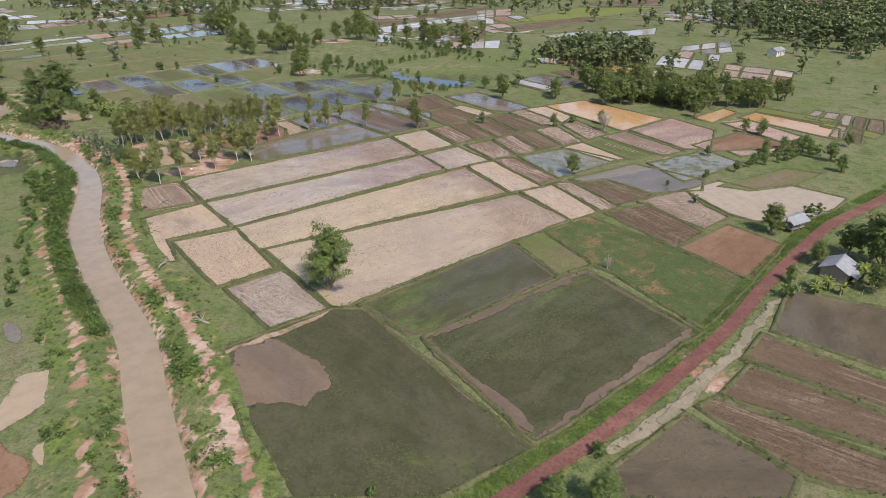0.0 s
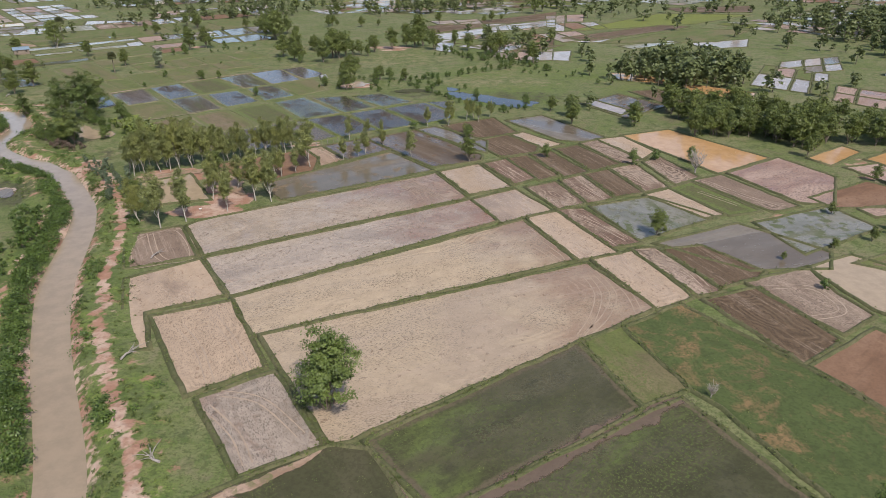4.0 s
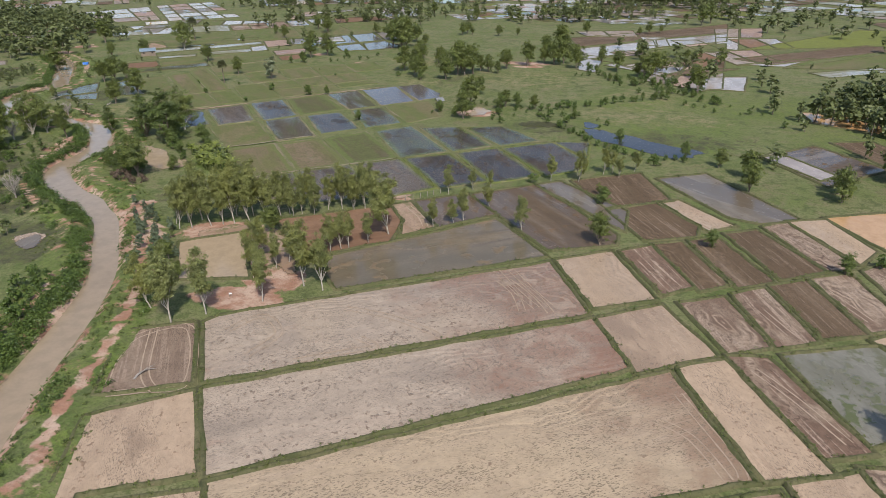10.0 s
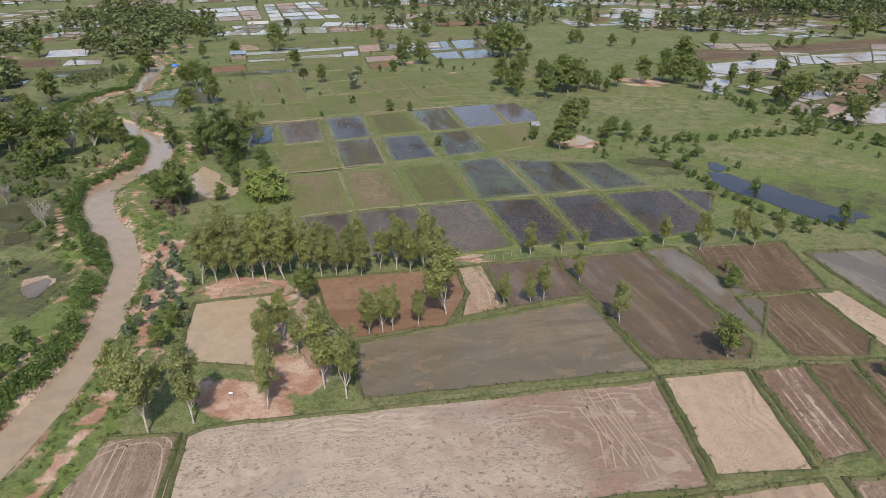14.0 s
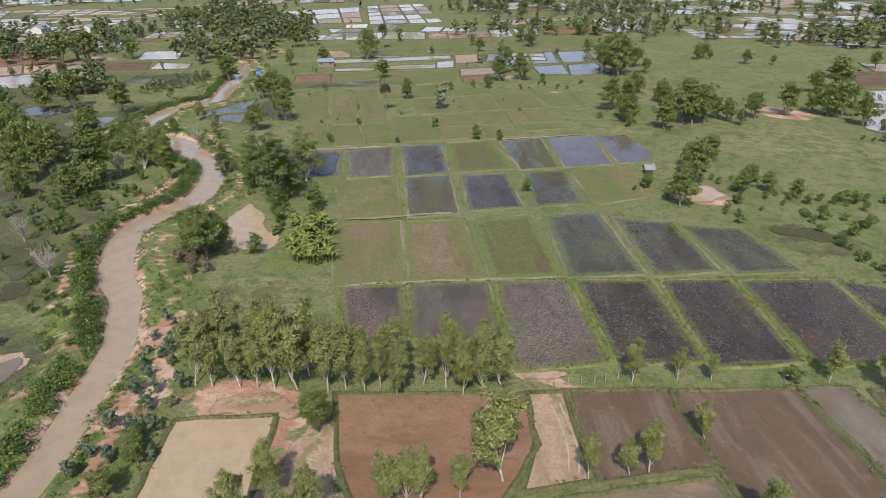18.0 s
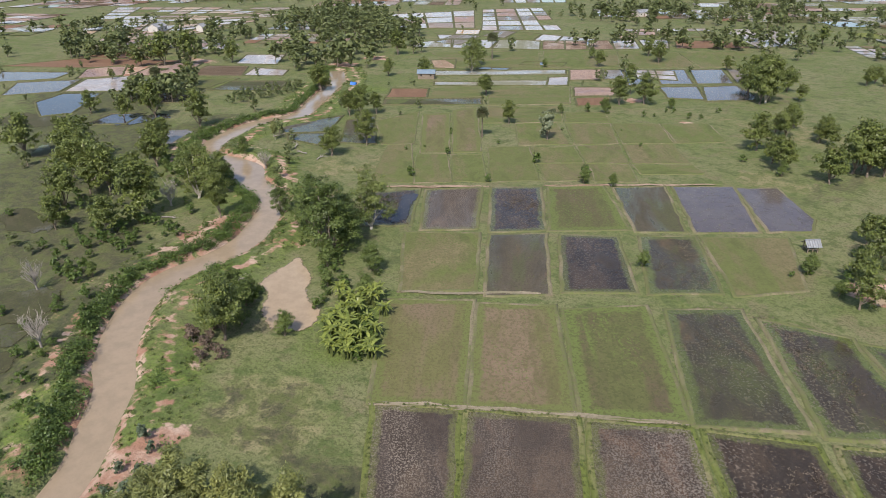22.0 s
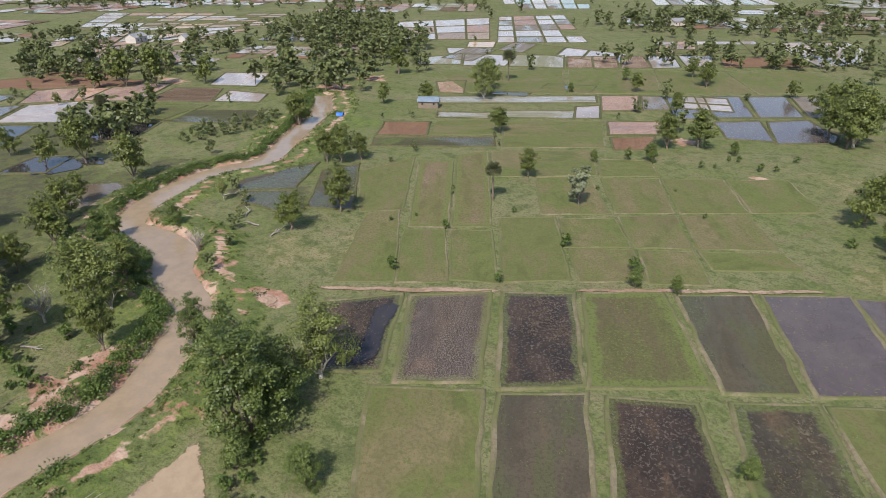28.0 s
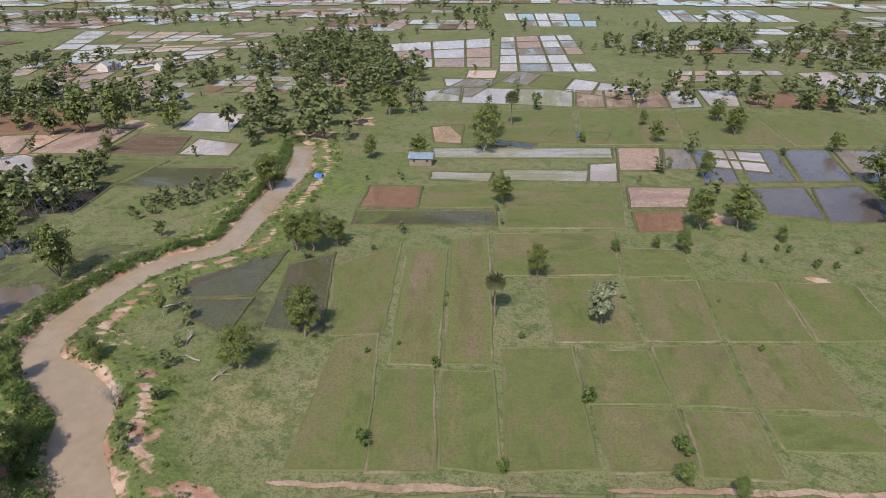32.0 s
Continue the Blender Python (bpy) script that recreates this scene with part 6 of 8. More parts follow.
field("murk", (-232.0, 246.2), (-237.7, 260.0), (-219.5, 274.4), (-210.8, 261.2))
field("tanpond", (-51.8, 30.7), (-51.5, 33.1), (-47.3, 34.4), (-44.5, 29.8), (-44.3, 26.9), (-46.8, 24.8), (-48.3, 22.6), bund=0)
field("tanpond", (-43.5, 18.8), (-42.8, 21.1), (-40.5, 18.3), (-40.8, 15.7), (-42.4, 16.5), bund=0)
field("red", (-49.7, 20.6), (-44.8, 20.3), (-41.3, 12.0), (-46.2, 12.8), bund=0)
field("grey", (-58.1, 45.7), (-57.5, 47.9), (-54.4, 43.6), (-53.9, 40.8), (-56.5, 41.9), bund=0)
field("blue", (9.8, 215.0), (17.4, 212.7), (29.6, 202.5), (38.2, 197.5), (37.1, 191.6), (28.9, 188.7), (21.2, 197.9), (10.9, 205.0), bund=0)
field("blue", (9.9, 222.7), (15.2, 219.3), (13.0, 214.1), (9.2, 216.2), bund=0)
field("tanpond", (-100.7, 182.0), (-93.5, 176.4), (-84.5, 168.8), (-84.1, 165.9), (-87.1, 163.7), (-91.5, 165.4), (-99.7, 171.2), (-103.4, 177.9), bund=0)
field("tanpond", (-24.3, 222.8), (-23.9, 232.0), (-20.3, 236.0), (-16.8, 230.6), (-17.5, 226.0), (-21.1, 223.2), bund=0)
field("murk", (-126.2, 144.5), (-123.1, 148.7), (-116.3, 151.7), (-111.9, 144.7), (-112.6, 136.7), bund=0)
field("tan", (-94.4, 124.8), (-92.0, 127.9), (-89.4, 127.8), (-86.5, 124.9), (-87.1, 120.8), bund=0)
field("murk", (-113.5, 137.2), (-110.4, 139.9), (-105.2, 137.6), (-106.4, 133.1), bund=0)
field("murk", (-130.9, 142.9), (-124.4, 149.7), (-118.7, 151.4), (-117.0, 147.0), (-116.7, 138.7), bund=0)
field("murk", (-207.7, 179.5), (-206.3, 184.4), (-197.4, 183.2), (-193.7, 178.2), (-199.4, 175.9), bund=0)
field("murk", (-170.0, 158.1), (-158.5, 162.2), (-147.4, 162.9), (-146.3, 157.7), (-155.1, 153.4), bund=0)
field("murk", (-248.3, 185.7), (-247.6, 194.8), (-233.1, 200.5), (-223.9, 193.6), (-231.4, 180.2), bund=0)
field("blue", (-224.5, 204.9), (-215.7, 216.2), (-204.7, 212.9), (-208.4, 202.4), bund=0)
field("grey", (-198.1, 202.7), (-190.5, 213.1), (-180.6, 216.0), (-176.6, 210.7), (-183.1, 198.6), bund=0)
field("blue", (-215.7, 215.7), (-211.7, 220.8), (-204.9, 219.4), (-206.9, 212.9), bund=0)
field("earth", (-123.3, 203.5), (-122.1, 206.1), (-119.1, 205.0), (-119.9, 202.2), bund=0)
field("grey", (-91.9, 122.7), (-90.9, 126.8), (-87.4, 125.3), (-86.6, 121.1), (-88.5, 120.4), bund=0)
field("blue", (-106.9, 212.9), (-105.5, 216.4), (-97.4, 203.3), (-100.1, 200.3), bund=0)
field("rust", (-27.3, 34.2), (-17.8, 38.6), (-11.1, 23.0), (-22.2, 20.7), bund=0)
field("silt", (-0.8, 33.9), (26.3, 49.5), (29.5, 49.0), (27.4, 47.0), (13.6, 39.5), (1.0, 32.7), bund=0)
field("silt", (10.2, 11.7), (10.0, 13.0), (23.7, 22.1), (36.6, 30.5), (37.8, 28.8), (24.2, 19.7), bund=0)
field("silt", (-0.2, 32.2), (1.4, 32.5), (11.0, 14.5), (9.9, 12.3), bund=0)
field("silt", (-7.7, 43.0), (-6.5, 42.3), (9.5, 11.3), (8.5, 11.0), bund=0)
field("earth", (-27.2, 34.5), (-11.8, 43.2), (-11.6, 41.9), (-26.6, 33.2), bund=0)
field("dry", (17.0, 8.0), (28.4, 14.3), (41.7, 24.2), (57.2, 37.5), (56.2, 38.2), (39.1, 23.9), (26.6, 15.6), (16.0, 9.4), bund=0)
field("dry", (24.6, 11.6), (31.2, 16.4), (30.1, 17.7), (23.4, 13.2), bund=0)
field("earth", (-61.7, 133.0), (-53.4, 137.2), (-49.8, 135.3), (-53.8, 132.9), (-60.1, 129.6), bund=0)
field("earth", (-49.2, 129.3), (-48.9, 135.8), (-44.9, 135.0), (-38.2, 124.8), (-38.2, 118.5), (-42.7, 120.8), bund=0)
field("earth", (-31.3, 154.1), (-26.8, 157.0), (-26.3, 155.5), (-30.3, 152.6), bund=0)
field("murk", (-9.1, 218.6), (5.9, 219.6), (4.8, 214.3), (-6.1, 213.3), bund=0)
field("earth", (-118.7, 211.9), (-112.5, 216.4), (-108.0, 220.5), (-96.6, 229.4), (-96.0, 228.3), (-106.9, 219.4), (-111.7, 215.8), (-117.4, 211.3), bund=0)
field("earth", (-87.6, 236.1), (-78.6, 244.1), (-67.1, 253.3), (-57.4, 260.5), (-57.3, 259.4), (-66.8, 252.1), (-78.3, 243.1), (-87.2, 235.3), bund=0)
field("dry", (-81.4, 182.8), (-71.1, 190.0), (-63.1, 196.4), (-62.6, 195.6), (-70.6, 189.3), (-80.7, 182.2), bund=0)
field("dry", (-66.3, 161.2), (-55.6, 168.3), (-45.7, 174.6), (-34.7, 181.1), (-34.6, 180.4), (-45.3, 173.8), (-55.1, 167.7), (-65.8, 160.5), bund=0)
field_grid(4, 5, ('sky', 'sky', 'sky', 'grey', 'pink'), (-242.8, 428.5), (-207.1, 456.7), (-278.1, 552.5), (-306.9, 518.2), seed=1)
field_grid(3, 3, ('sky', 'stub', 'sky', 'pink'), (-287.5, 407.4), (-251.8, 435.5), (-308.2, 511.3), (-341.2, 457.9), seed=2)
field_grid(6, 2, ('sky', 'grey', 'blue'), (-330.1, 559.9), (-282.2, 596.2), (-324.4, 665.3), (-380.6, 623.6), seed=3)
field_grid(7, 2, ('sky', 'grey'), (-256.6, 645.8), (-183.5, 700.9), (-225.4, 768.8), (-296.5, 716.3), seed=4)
field_grid(5, 7, ('stub', 'pink', 'sky', 'tan', 'grass', 'sky'), (-348.5, 258.9), (-366.5, 345.1), (-401.4, 419.6), (-479.3, 345.8), seed=5)
field_grid(8, 8, ('sky', 'pink', 'stub', 'sky', 'grass', 'tan'), (-407.8, 278.2), (-400.8, 358.4), (-426.9, 451.5), (-543.1, 373.0), seed=6)
field_grid(5, 3, ('pink', 'sky', 'grass'), (-170.1, 444.9), (-127.7, 478.8), (-145.2, 510.7), (-182.9, 480.9), seed=9)
field_grid(6, 2, ('sky', 'grey', 'sky', 'grass'), (-237.1, 379.5), (-142.2, 387.2), (-164.8, 438.1), (-253.3, 435.9), seed=10)
field_grid(5, 3, ('sky', 'pink', 'grass', 'sky'), (34.0, 299.4), (79.2, 345.1), (69.3, 370.6), (12.7, 338.7), seed=11)
field_grid(6, 2, ('red', 'pink', 'sky', 'stub'), (73.4, 318.2), (130.6, 352.5), (139.1, 405.8), (55.9, 385.2), seed=12)
field_grid(4, 2, ('sky', 'pink', 'grass'), (117.0, 216.3), (134.5, 196.7), (156.6, 232.8), (141.8, 253.9), seed=13)
field_grid(3, 2, ('ochre', 'pink', 'red'), (132.2, 191.5), (146.9, 170.2), (164.3, 192.3), (147.2, 213.4), seed=14)
field_grid(6, 2, ('red', 'sky', 'pink', 'grass'), (8.9, 300.7), (58.1, 262.5), (88.6, 343.2), (14.1, 369.9), seed=16)
field_grid(7, 2, ('pink', 'stub', 'grass', 'sky'), (21.3, 371.8), (91.9, 355.9), (113.4, 438.6), (9.5, 412.3), seed=17)
field_grid(5, 2, ('stub', 'pink', 'brown'), (114.2, 121.6), (122.6, 96.5), (144.3, 122.4), (132.7, 137.8), seed=18)
field_grid(4, 2, ('grass', 'grassb', 'brown'), (106.9, 129.0), (122.6, 103.8), (133.6, 109.7), (121.4, 143.5), seed=19)
field_grid(5, 2, ('sky', 'pink', 'grey'), (126.5, 228.8), (176.1, 241.7), (192.7, 273.7), (142.4, 256.5), seed=21)
field_grid(5, 3, ('blue', 'grass', 'sky'), (-201.3, 326.7), (-105.1, 361.5), (-117.8, 388.2), (-203.5, 346.4), seed=22)
wheel_track((-4.8, 122.5), (-2.2, 119.0), (-0.6, 113.9))
wheel_track((-2.6, 123.4), (1.1, 118.6), (3.5, 114.0))
wheel_track((-26.2, 110.5), (-19.7, 109.4), (-13.3, 106.7), (-10.1, 104.6))
wheel_track((-40.6, 102.1), (-37.5, 106.4), (-33.3, 102.8), (-35.3, 97.0))
wheel_track((-28.9, 96.7), (-22.2, 100.2), (-19.3, 101.6), (-22.0, 103.3))
wheel_track((25.0, 79.5), (25.4, 73.7), (23.1, 67.4), (20.0, 62.4))
wheel_track((26.5, 81.0), (27.7, 73.7), (24.9, 67.4), (21.1, 62.9))
wheel_track((27.9, 81.8), (30.0, 73.7), (29.8, 67.6))
wheel_track((14.8, 93.1), (19.0, 90.5), (21.8, 84.6))
wheel_track((18.8, 97.9), (22.9, 87.7), (23.3, 85.1))
wheel_track((-49.8, 88.2), (-51.9, 93.5), (-51.9, 99.0), (-46.2, 101.9), (-40.1, 90.6), (-44.8, 88.1), (-48.4, 86.8))
wheel_track((-50.7, 100.5), (-46.4, 91.5), (-43.1, 88.3))
wheel_track((-35.5, 68.6), (-31.0, 62.3), (-27.5, 55.0))
wheel_track((-32.3, 72.3), (-27.2, 64.4), (-23.6, 57.7))
wheel_track((-26.8, 50.5), (-22.4, 45.7), (-19.9, 41.0))
wheel_track((-25.9, 52.9), (-20.6, 51.2), (-15.0, 45.1))
wheel_track((51.6, 74.0), (58.6, 73.4), (59.3, 66.8), (53.2, 65.0))
wheel_track((-5.5, 125.7), (-1.9, 119.6), (1.4, 115.0))
wheel_track((-3.2, 126.3), (0.9, 119.5), (3.4, 115.8))
wheel_track((36.5, 86.7), (41.4, 81.6), (42.6, 74.9))
wheel_track((28.8, 104.4), (32.0, 99.4), (35.6, 92.2))
wheel_track((33.4, 119.6), (35.7, 113.3))
wheel_track((44.6, 127.1), (47.7, 118.7))
wheel_track((55.8, 133.7), (58.6, 125.2), (53.2, 121.6))
wheel_track((61.8, 120.6), (66.1, 112.1), (70.1, 105.7))
wheel_track((57.7, 114.9), (62.6, 107.0))
wheel_track((-25.7, 150.5), (-22.1, 145.4), (-20.4, 141.3))

# ---------------------------------------------------------------- trees
tree("bush", 9.3, 2.9, 3.6)
tree("bush", 13.3, 2.2, 5.0)
tree("bush", 15.9, 9.0, 1.8)
tree("euca", -34.5, 128.2, 7.2)
tree("euca", -32.9, 129.4, 6.9)
tree("euca", -31.8, 130.2, 7.2)
tree("euca", -29.0, 132.7, 5.9)
tree("bush", -84.8, 164.0, 3.8)
tree("bush", -98.1, 231.0, 1.8)
tree("round", 11.4, 138.2, 5.9)
tree("euca", -26.3, 136.9, 11.2, 1.35)
tree("euca", -2.6, 142.0, 6.7)
tree("euca", -49.6, 103.0, 11.7)
tree("euca", -18.8, 140.9, 6.2)
tree("bush", -81.1, 243.0, 3.5)
tree("bush", -75.2, 245.2, 3.0)
tree("bush", -114.2, 223.7, 2.3)
tree("euca", -15.3, 143.6, 4.9)
tree("bush", -83.8, 178.5, 3.7)
tree("euca", -13.7, 144.7, 7.0)
tree("bushy", -12.6, 48.7, 10.6)
tree("bush", -90.7, 177.1, 3.0)
tree("round", -126.3, 182.1, 9.0, 0.8)
tree("bush", -88.1, 184.8, 5.6)
tree("euca", -9.5, 152.4, 5.1)
tree("bush", -96.8, 248.7, 2.6)
tree("bush", -95.4, 181.3, 4.4)
tree("euca", -39.1, 110.5, 8.6)
tree("euca", -45.7, 105.8, 10.7)
tree("euca", -31.3, 115.2, 9.2)
tree("bush", -54.9, 213.3, 3.1)
tree("euca", -34.7, 116.1, 11.2)
tree("bush", -118.0, 241.6, 1.8)
tree("euca", -18.9, 158.5, 6.3)
tree("dense", -98.1, 185.4, 13.2, 1.25)
tree("euca", 8.1, 170.5, 7.2)
tree("euca", -54.5, 106.0, 9.0)
tree("euca", -14.1, 161.9, 4.6)
tree("big", -136.9, 187.9, 9.3)
tree("round", -47.0, 133.7, 5.3)
tree("euca", -10.5, 163.6, 4.1)
tree("euca", -43.7, 117.4, 9.5)
tree("round", -139.7, 222.7, 7.5)
tree("dense", -100.5, 190.5, 9.3, 1.2)
tree("euca", -41.4, 121.2, 6.6)
tree("round", -90.4, 158.4, 10.0)
tree("euca", -40.1, 123.2, 7.6)
tree("bush", -1.9, 168.3, 2.3)
tree("round", -142.2, 192.9, 7.2)
tree("big", -100.7, 197.0, 11.3)
tree("round", -139.1, 234.3, 9.2)
tree("euca", 2.1, 170.1, 5.9)
tree("euca", -45.0, 123.7, 7.7)
tree("dense", -107.7, 188.9, 10.9, 1.2)
tree("bush", 12.7, 157.6, 3.8)
tree("euca", 7.9, 174.4, 4.2)
tree("euca", 13.7, 176.2, 6.4)
tree("bush", 55.4, 35.6, 2.7)
tree("euca", 15.9, 178.0, 5.1)
tree("dense", -119.4, 191.4, 7.2)
tree("banana", 60.0, 36.2, 2.5)
tree("euca", -162.0, 222.9, 5.4)
tree("banana", 63.6, 38.3, 2.5)
tree("round", 68.7, 34.8, 4.8)
tree("bush", -156.8, 209.8, 4.2)
tree("bush", -162.3, 200.3, 5.2)
tree("round", 66.5, 44.5, 4.1)
tree("euca", 20.8, 179.5, 4.8)
tree("dense", 76.3, 41.9, 9.9)
tree("round", -137.0, 165.4, 7.7)
tree("round", 74.3, 47.5, 5.7)
tree("round", -162.1, 254.9, 9.2)
tree("bush", -115.5, 293.5, 3.1)
tree("round", 66.6, 57.6, 5.5)
tree("round", -176.2, 197.5, 8.5)
tree("dead", 61.7, 126.7, 6.4)
tree("round", -139.4, 172.7, 12.1)
tree("bush", 49.4, 133.2, 4.0)
tree("bush", -110.0, 299.7, 3.1)
tree("bush", 30.0, 140.2, 3.6)
tree("bush", -105.1, 302.1, 4.9)
tree("round", -187.6, 216.9, 10.8)
tree("round", -146.9, 160.3, 6.6)
tree("dead", -140.8, 180.2, 6.4)
tree("bush", 56.1, 136.3, 2.5)
tree("round", -183.2, 203.2, 6.8)
tree("round", -155.7, 166.0, 9.9)
tree("bush", 60.3, 73.1, 1.8)
tree("bush", 77.9, 62.9, 2.7)
tree("bush", -48.5, 273.6, 3.7)
tree("bush", 80.9, 63.8, 2.3)
tree("round", -106.3, 314.2, 8.7)
tree("bush", -91.4, 319.5, 3.4)
tree("round", 59.1, 83.2, 1.5)
tree("round", -100.6, 320.0, 9.6)
tree("round", 41.4, 93.6, 5.0)
tree("round", -147.4, 299.4, 7.0)
tree("bush", -58.4, 279.3, 1.8)
tree("round", -160.9, 173.3, 8.5)
tree("round", -52.7, 281.9, 7.2)
tree("euca", 12.3, 163.0, 2.7)
tree("white", -104.3, 266.8, 8.1)
tree("round", -209.4, 215.7, 11.1)
tree("palm", -119.6, 258.5, 7.8)
tree("round", 70.1, 86.8, 2.0)
tree("round", -166.2, 191.7, 9.0)
tree("bush", 5.3, 219.4, 2.7)
tree("round", 78.3, 89.2, 2.7)
tree("round", 43.1, 169.1, 6.8)
tree("euca", 17.0, 174.0, 5.0)
tree("round", -24.7, 220.1, 7.8)
tree("round", -198.0, 270.9, 9.5)
tree("round", 60.2, 166.1, 6.7)
tree("round", -121.6, 274.3, 6.9)
tree("bush", -33.3, 227.1, 3.7)
tree("round", 45.1, 178.0, 6.4)
tree("bush", 102.0, 85.2, 4.0)
tree("round", -183.4, 182.4, 11.5)
tree("round", -55.7, 306.4, 9.3)
tree("round", -4.3, 234.6, 4.4)
tree("round", 40.2, 185.0, 4.5)
tree("round", -13.6, 236.6, 5.3)
tree("round", -118.2, 347.1, 6.8)
tree("bush", 104.9, 92.9, 4.8)
tree("round", -185.7, 311.9, 6.9)
tree("round", -196.9, 304.0, 6.6)
tree("round", -198.9, 175.1, 11.1)
tree("big", -175.6, 329.6, 12.6)
tree("palm", -243.9, 235.9, 7.8)
tree("bush", 63.7, 133.6, 4.1)
tree("round", 116.7, 102.3, 3.7)
tree("bush", 101.0, 115.4, 4.6)
tree("round", -24.2, 253.9, 5.7)
tree("bush", -158.2, 355.4, 3.5)
tree("bush", -83.1, 247.8, 2.6)
tree("round", -141.4, 369.1, 6.4)
tree("round", 97.5, 140.6, 5.1)
tree("round", -260.8, 258.8, 5.1)
tree("big", -70.7, 344.8, 14.9)
tree("round", -97.6, 391.7, 5.8)
tree("round", -26.4, 228.3, 6.4)
tree("palm", -185.9, 357.8, 10.6)
tree("round", -125.2, 391.6, 8.8)
tree("bush", -152.4, 384.9, 5.0)
tree("round", -24.6, 236.5, 9.3)
tree("round", -33.5, 285.0, 11.0)
tree("round", -226.1, 341.5, 10.8)
tree("round", -25.2, 292.3, 6.6)
tree("round", -279.3, 270.9, 13.6)
tree("round", -135.3, 405.1, 7.6)
tree("round", -18.5, 299.2, 7.6)
tree("round", 38.7, 297.0, 7.9)
tree("round", -287.9, 263.9, 13.6)
tree("round", 24.3, 300.3, 8.1)
tree("round", 8.9, 303.8, 9.3)
tree("round", -293.8, 254.9, 9.1)
tree("round", -10.6, 306.6, 9.6)
tree("round", -4.3, 313.7, 7.9)
tree("round", -39.1, 275.1, 8.6)
tree("bush", -119.2, 445.2, 4.7)
tree("round", -276.7, 236.0, 4.2)
tree("round", 1.7, 349.7, 10.9)
tree("round", -270.6, 285.0, 9.2)
tree("round", -183.5, 341.8, 10.3)
tree("round", 15.5, 400.9, 7.0)
tree("round", -76.3, 362.6, 12.9)
tree("round", -82.9, 369.1, 10.2)
tree("round", -73.4, 366.8, 9.5)
tree("round", -49.2, 276.6, 8.0)
tree("round", -58.5, 290.6, 9.5)
tree("round", -47.7, 306.6, 6.2)
tree("round", -44.7, 305.4, 5.7)
tree("round", -30.7, 287.8, 10.8)
tree("round", -19.0, 315.6, 4.1)
tree("round", -3.9, 343.9, 7.3)
tree("round", 0.0, 311.0, 9.5)
tree("round", 3.8, 314.2, 9.5)
tree("round", 7.7, 338.8, 4.5)
tree("round", 1.6, 373.6, 7.9)
tree("round", 19.1, 317.0, 7.1)
tree("round", 33.4, 287.8, 8.4)
tree("round", 37.1, 292.1, 9.5)
tree("round", 41.9, 301.9, 7.6)
tree("round", 31.4, 290.3, 5.3)
tree("round", 49.0, 265.3, 8.7)
tree("round", 54.7, 328.1, 4.7)
tree("round", 58.1, 327.2, 4.7)
tree("round", 67.2, 320.5, 6.8)
tree("round", 54.4, 412.2, 4.0)
tree("round", 42.6, 401.9, 4.5)
tree("round", 48.0, 408.5, 6.3)
tree("round", -27.8, 245.7, 5.8)
tree("round", -49.9, 391.6, 6.8)
tree("round", -30.8, 390.0, 5.7)
tree("round", -20.7, 393.1, 4.1)
tree("round", -50.8, 456.5, 7.9)
tree("round", -24.4, 459.1, 6.0)
tree("round", -10.4, 468.2, 8.5)
tree("round", 4.7, 467.6, 7.5)
tree("round", 14.4, 520.1, 7.3)
tree("round", -82.3, 483.4, 8.9)
tree("round", 80.9, 445.9, 12.0)
tree("round", 88.7, 458.3, 10.9)
tree("bushy", -27.9, 222.6, 2.7)
tree("bushy", -15.2, 233.1, 4.9)
tree("bushy", -10.0, 237.0, 4.6)
tree("bushy", 7.4, 224.3, 2.8)
tree("bushy", 18.7, 201.1, 4.0)
tree("bushy", 33.8, 190.8, 4.3)
tree("round", -71.7, 341.9, 13.0)
tree("round", -70.6, 347.8, 13.0)
tree("round", -77.3, 348.5, 10.4)
tree("round", -69.4, 365.2, 7.9)
tree("round", -62.8, 353.2, 5.6)
tree("round", -58.5, 307.9, 5.6)
tree("round", -56.1, 317.2, 5.8)
tree("round", -47.7, 311.8, 6.3)
tree("round", -36.5, 285.7, 12.3)
tree("round", -35.2, 289.3, 10.4)
tree("round", -28.5, 294.0, 6.3)
tree("round", -21.0, 288.9, 4.7)
tree("round", -48.2, 398.0, 6.2)
tree("round", -44.9, 394.0, 4.1)
tree("round", -126.7, 397.4, 7.2)
tree("round", 61.2, 171.1, 5.9)
tree("round", 75.7, 183.7, 8.2)
tree("round", -164.9, 253.0, 7.6)
tree("round", -159.6, 259.3, 6.4)
tree("round", 98.2, 118.5, 3.9)
tree("round", 93.2, 136.3, 5.1)
tree("round", 78.3, 101.5, 2.6)
hedge(30, 1.6, 3.0, (-5.1, 233.1), (15.8, 243.1), (34.5, 253.6), (42.6, 262.1), (52.6, 246.7))
hedge(18, 1.6, 3.2, (13.2, 303.5), (23.7, 280.2), (35.6, 273.9), (45.6, 281.3))
hedge(26, 0.9, 1.8, (4.3, 213.6), (15.1, 197.9), (26.8, 184.2))
hedge(8, 1, 2, (-20.2, 237.7), (-4.8, 229.0), (4.3, 213.6))
tree("round", -171.4, 174.7, 12.9)
tree("big", -164.6, 176.3, 13.0)
tree("round", -157.3, 175.9, 10.9)
tree("round", -160.5, 183.7, 6.9)
tree("round", -174.1, 193.6, 5.7)
tree("big", -140.3, 186.1, 11.5)
tree("bushy", -155.6, 191.2, 5.3)
tree("bushy", -145.0, 195.8, 4.6)
tree("round", -214.6, 208.4, 7.6)
tree("round", -230.3, 206.1, 7.1)
tree("round", -220.2, 191.4, 3.7)
tree("dead", 32.3, 48.9, 2.5, 1.0)
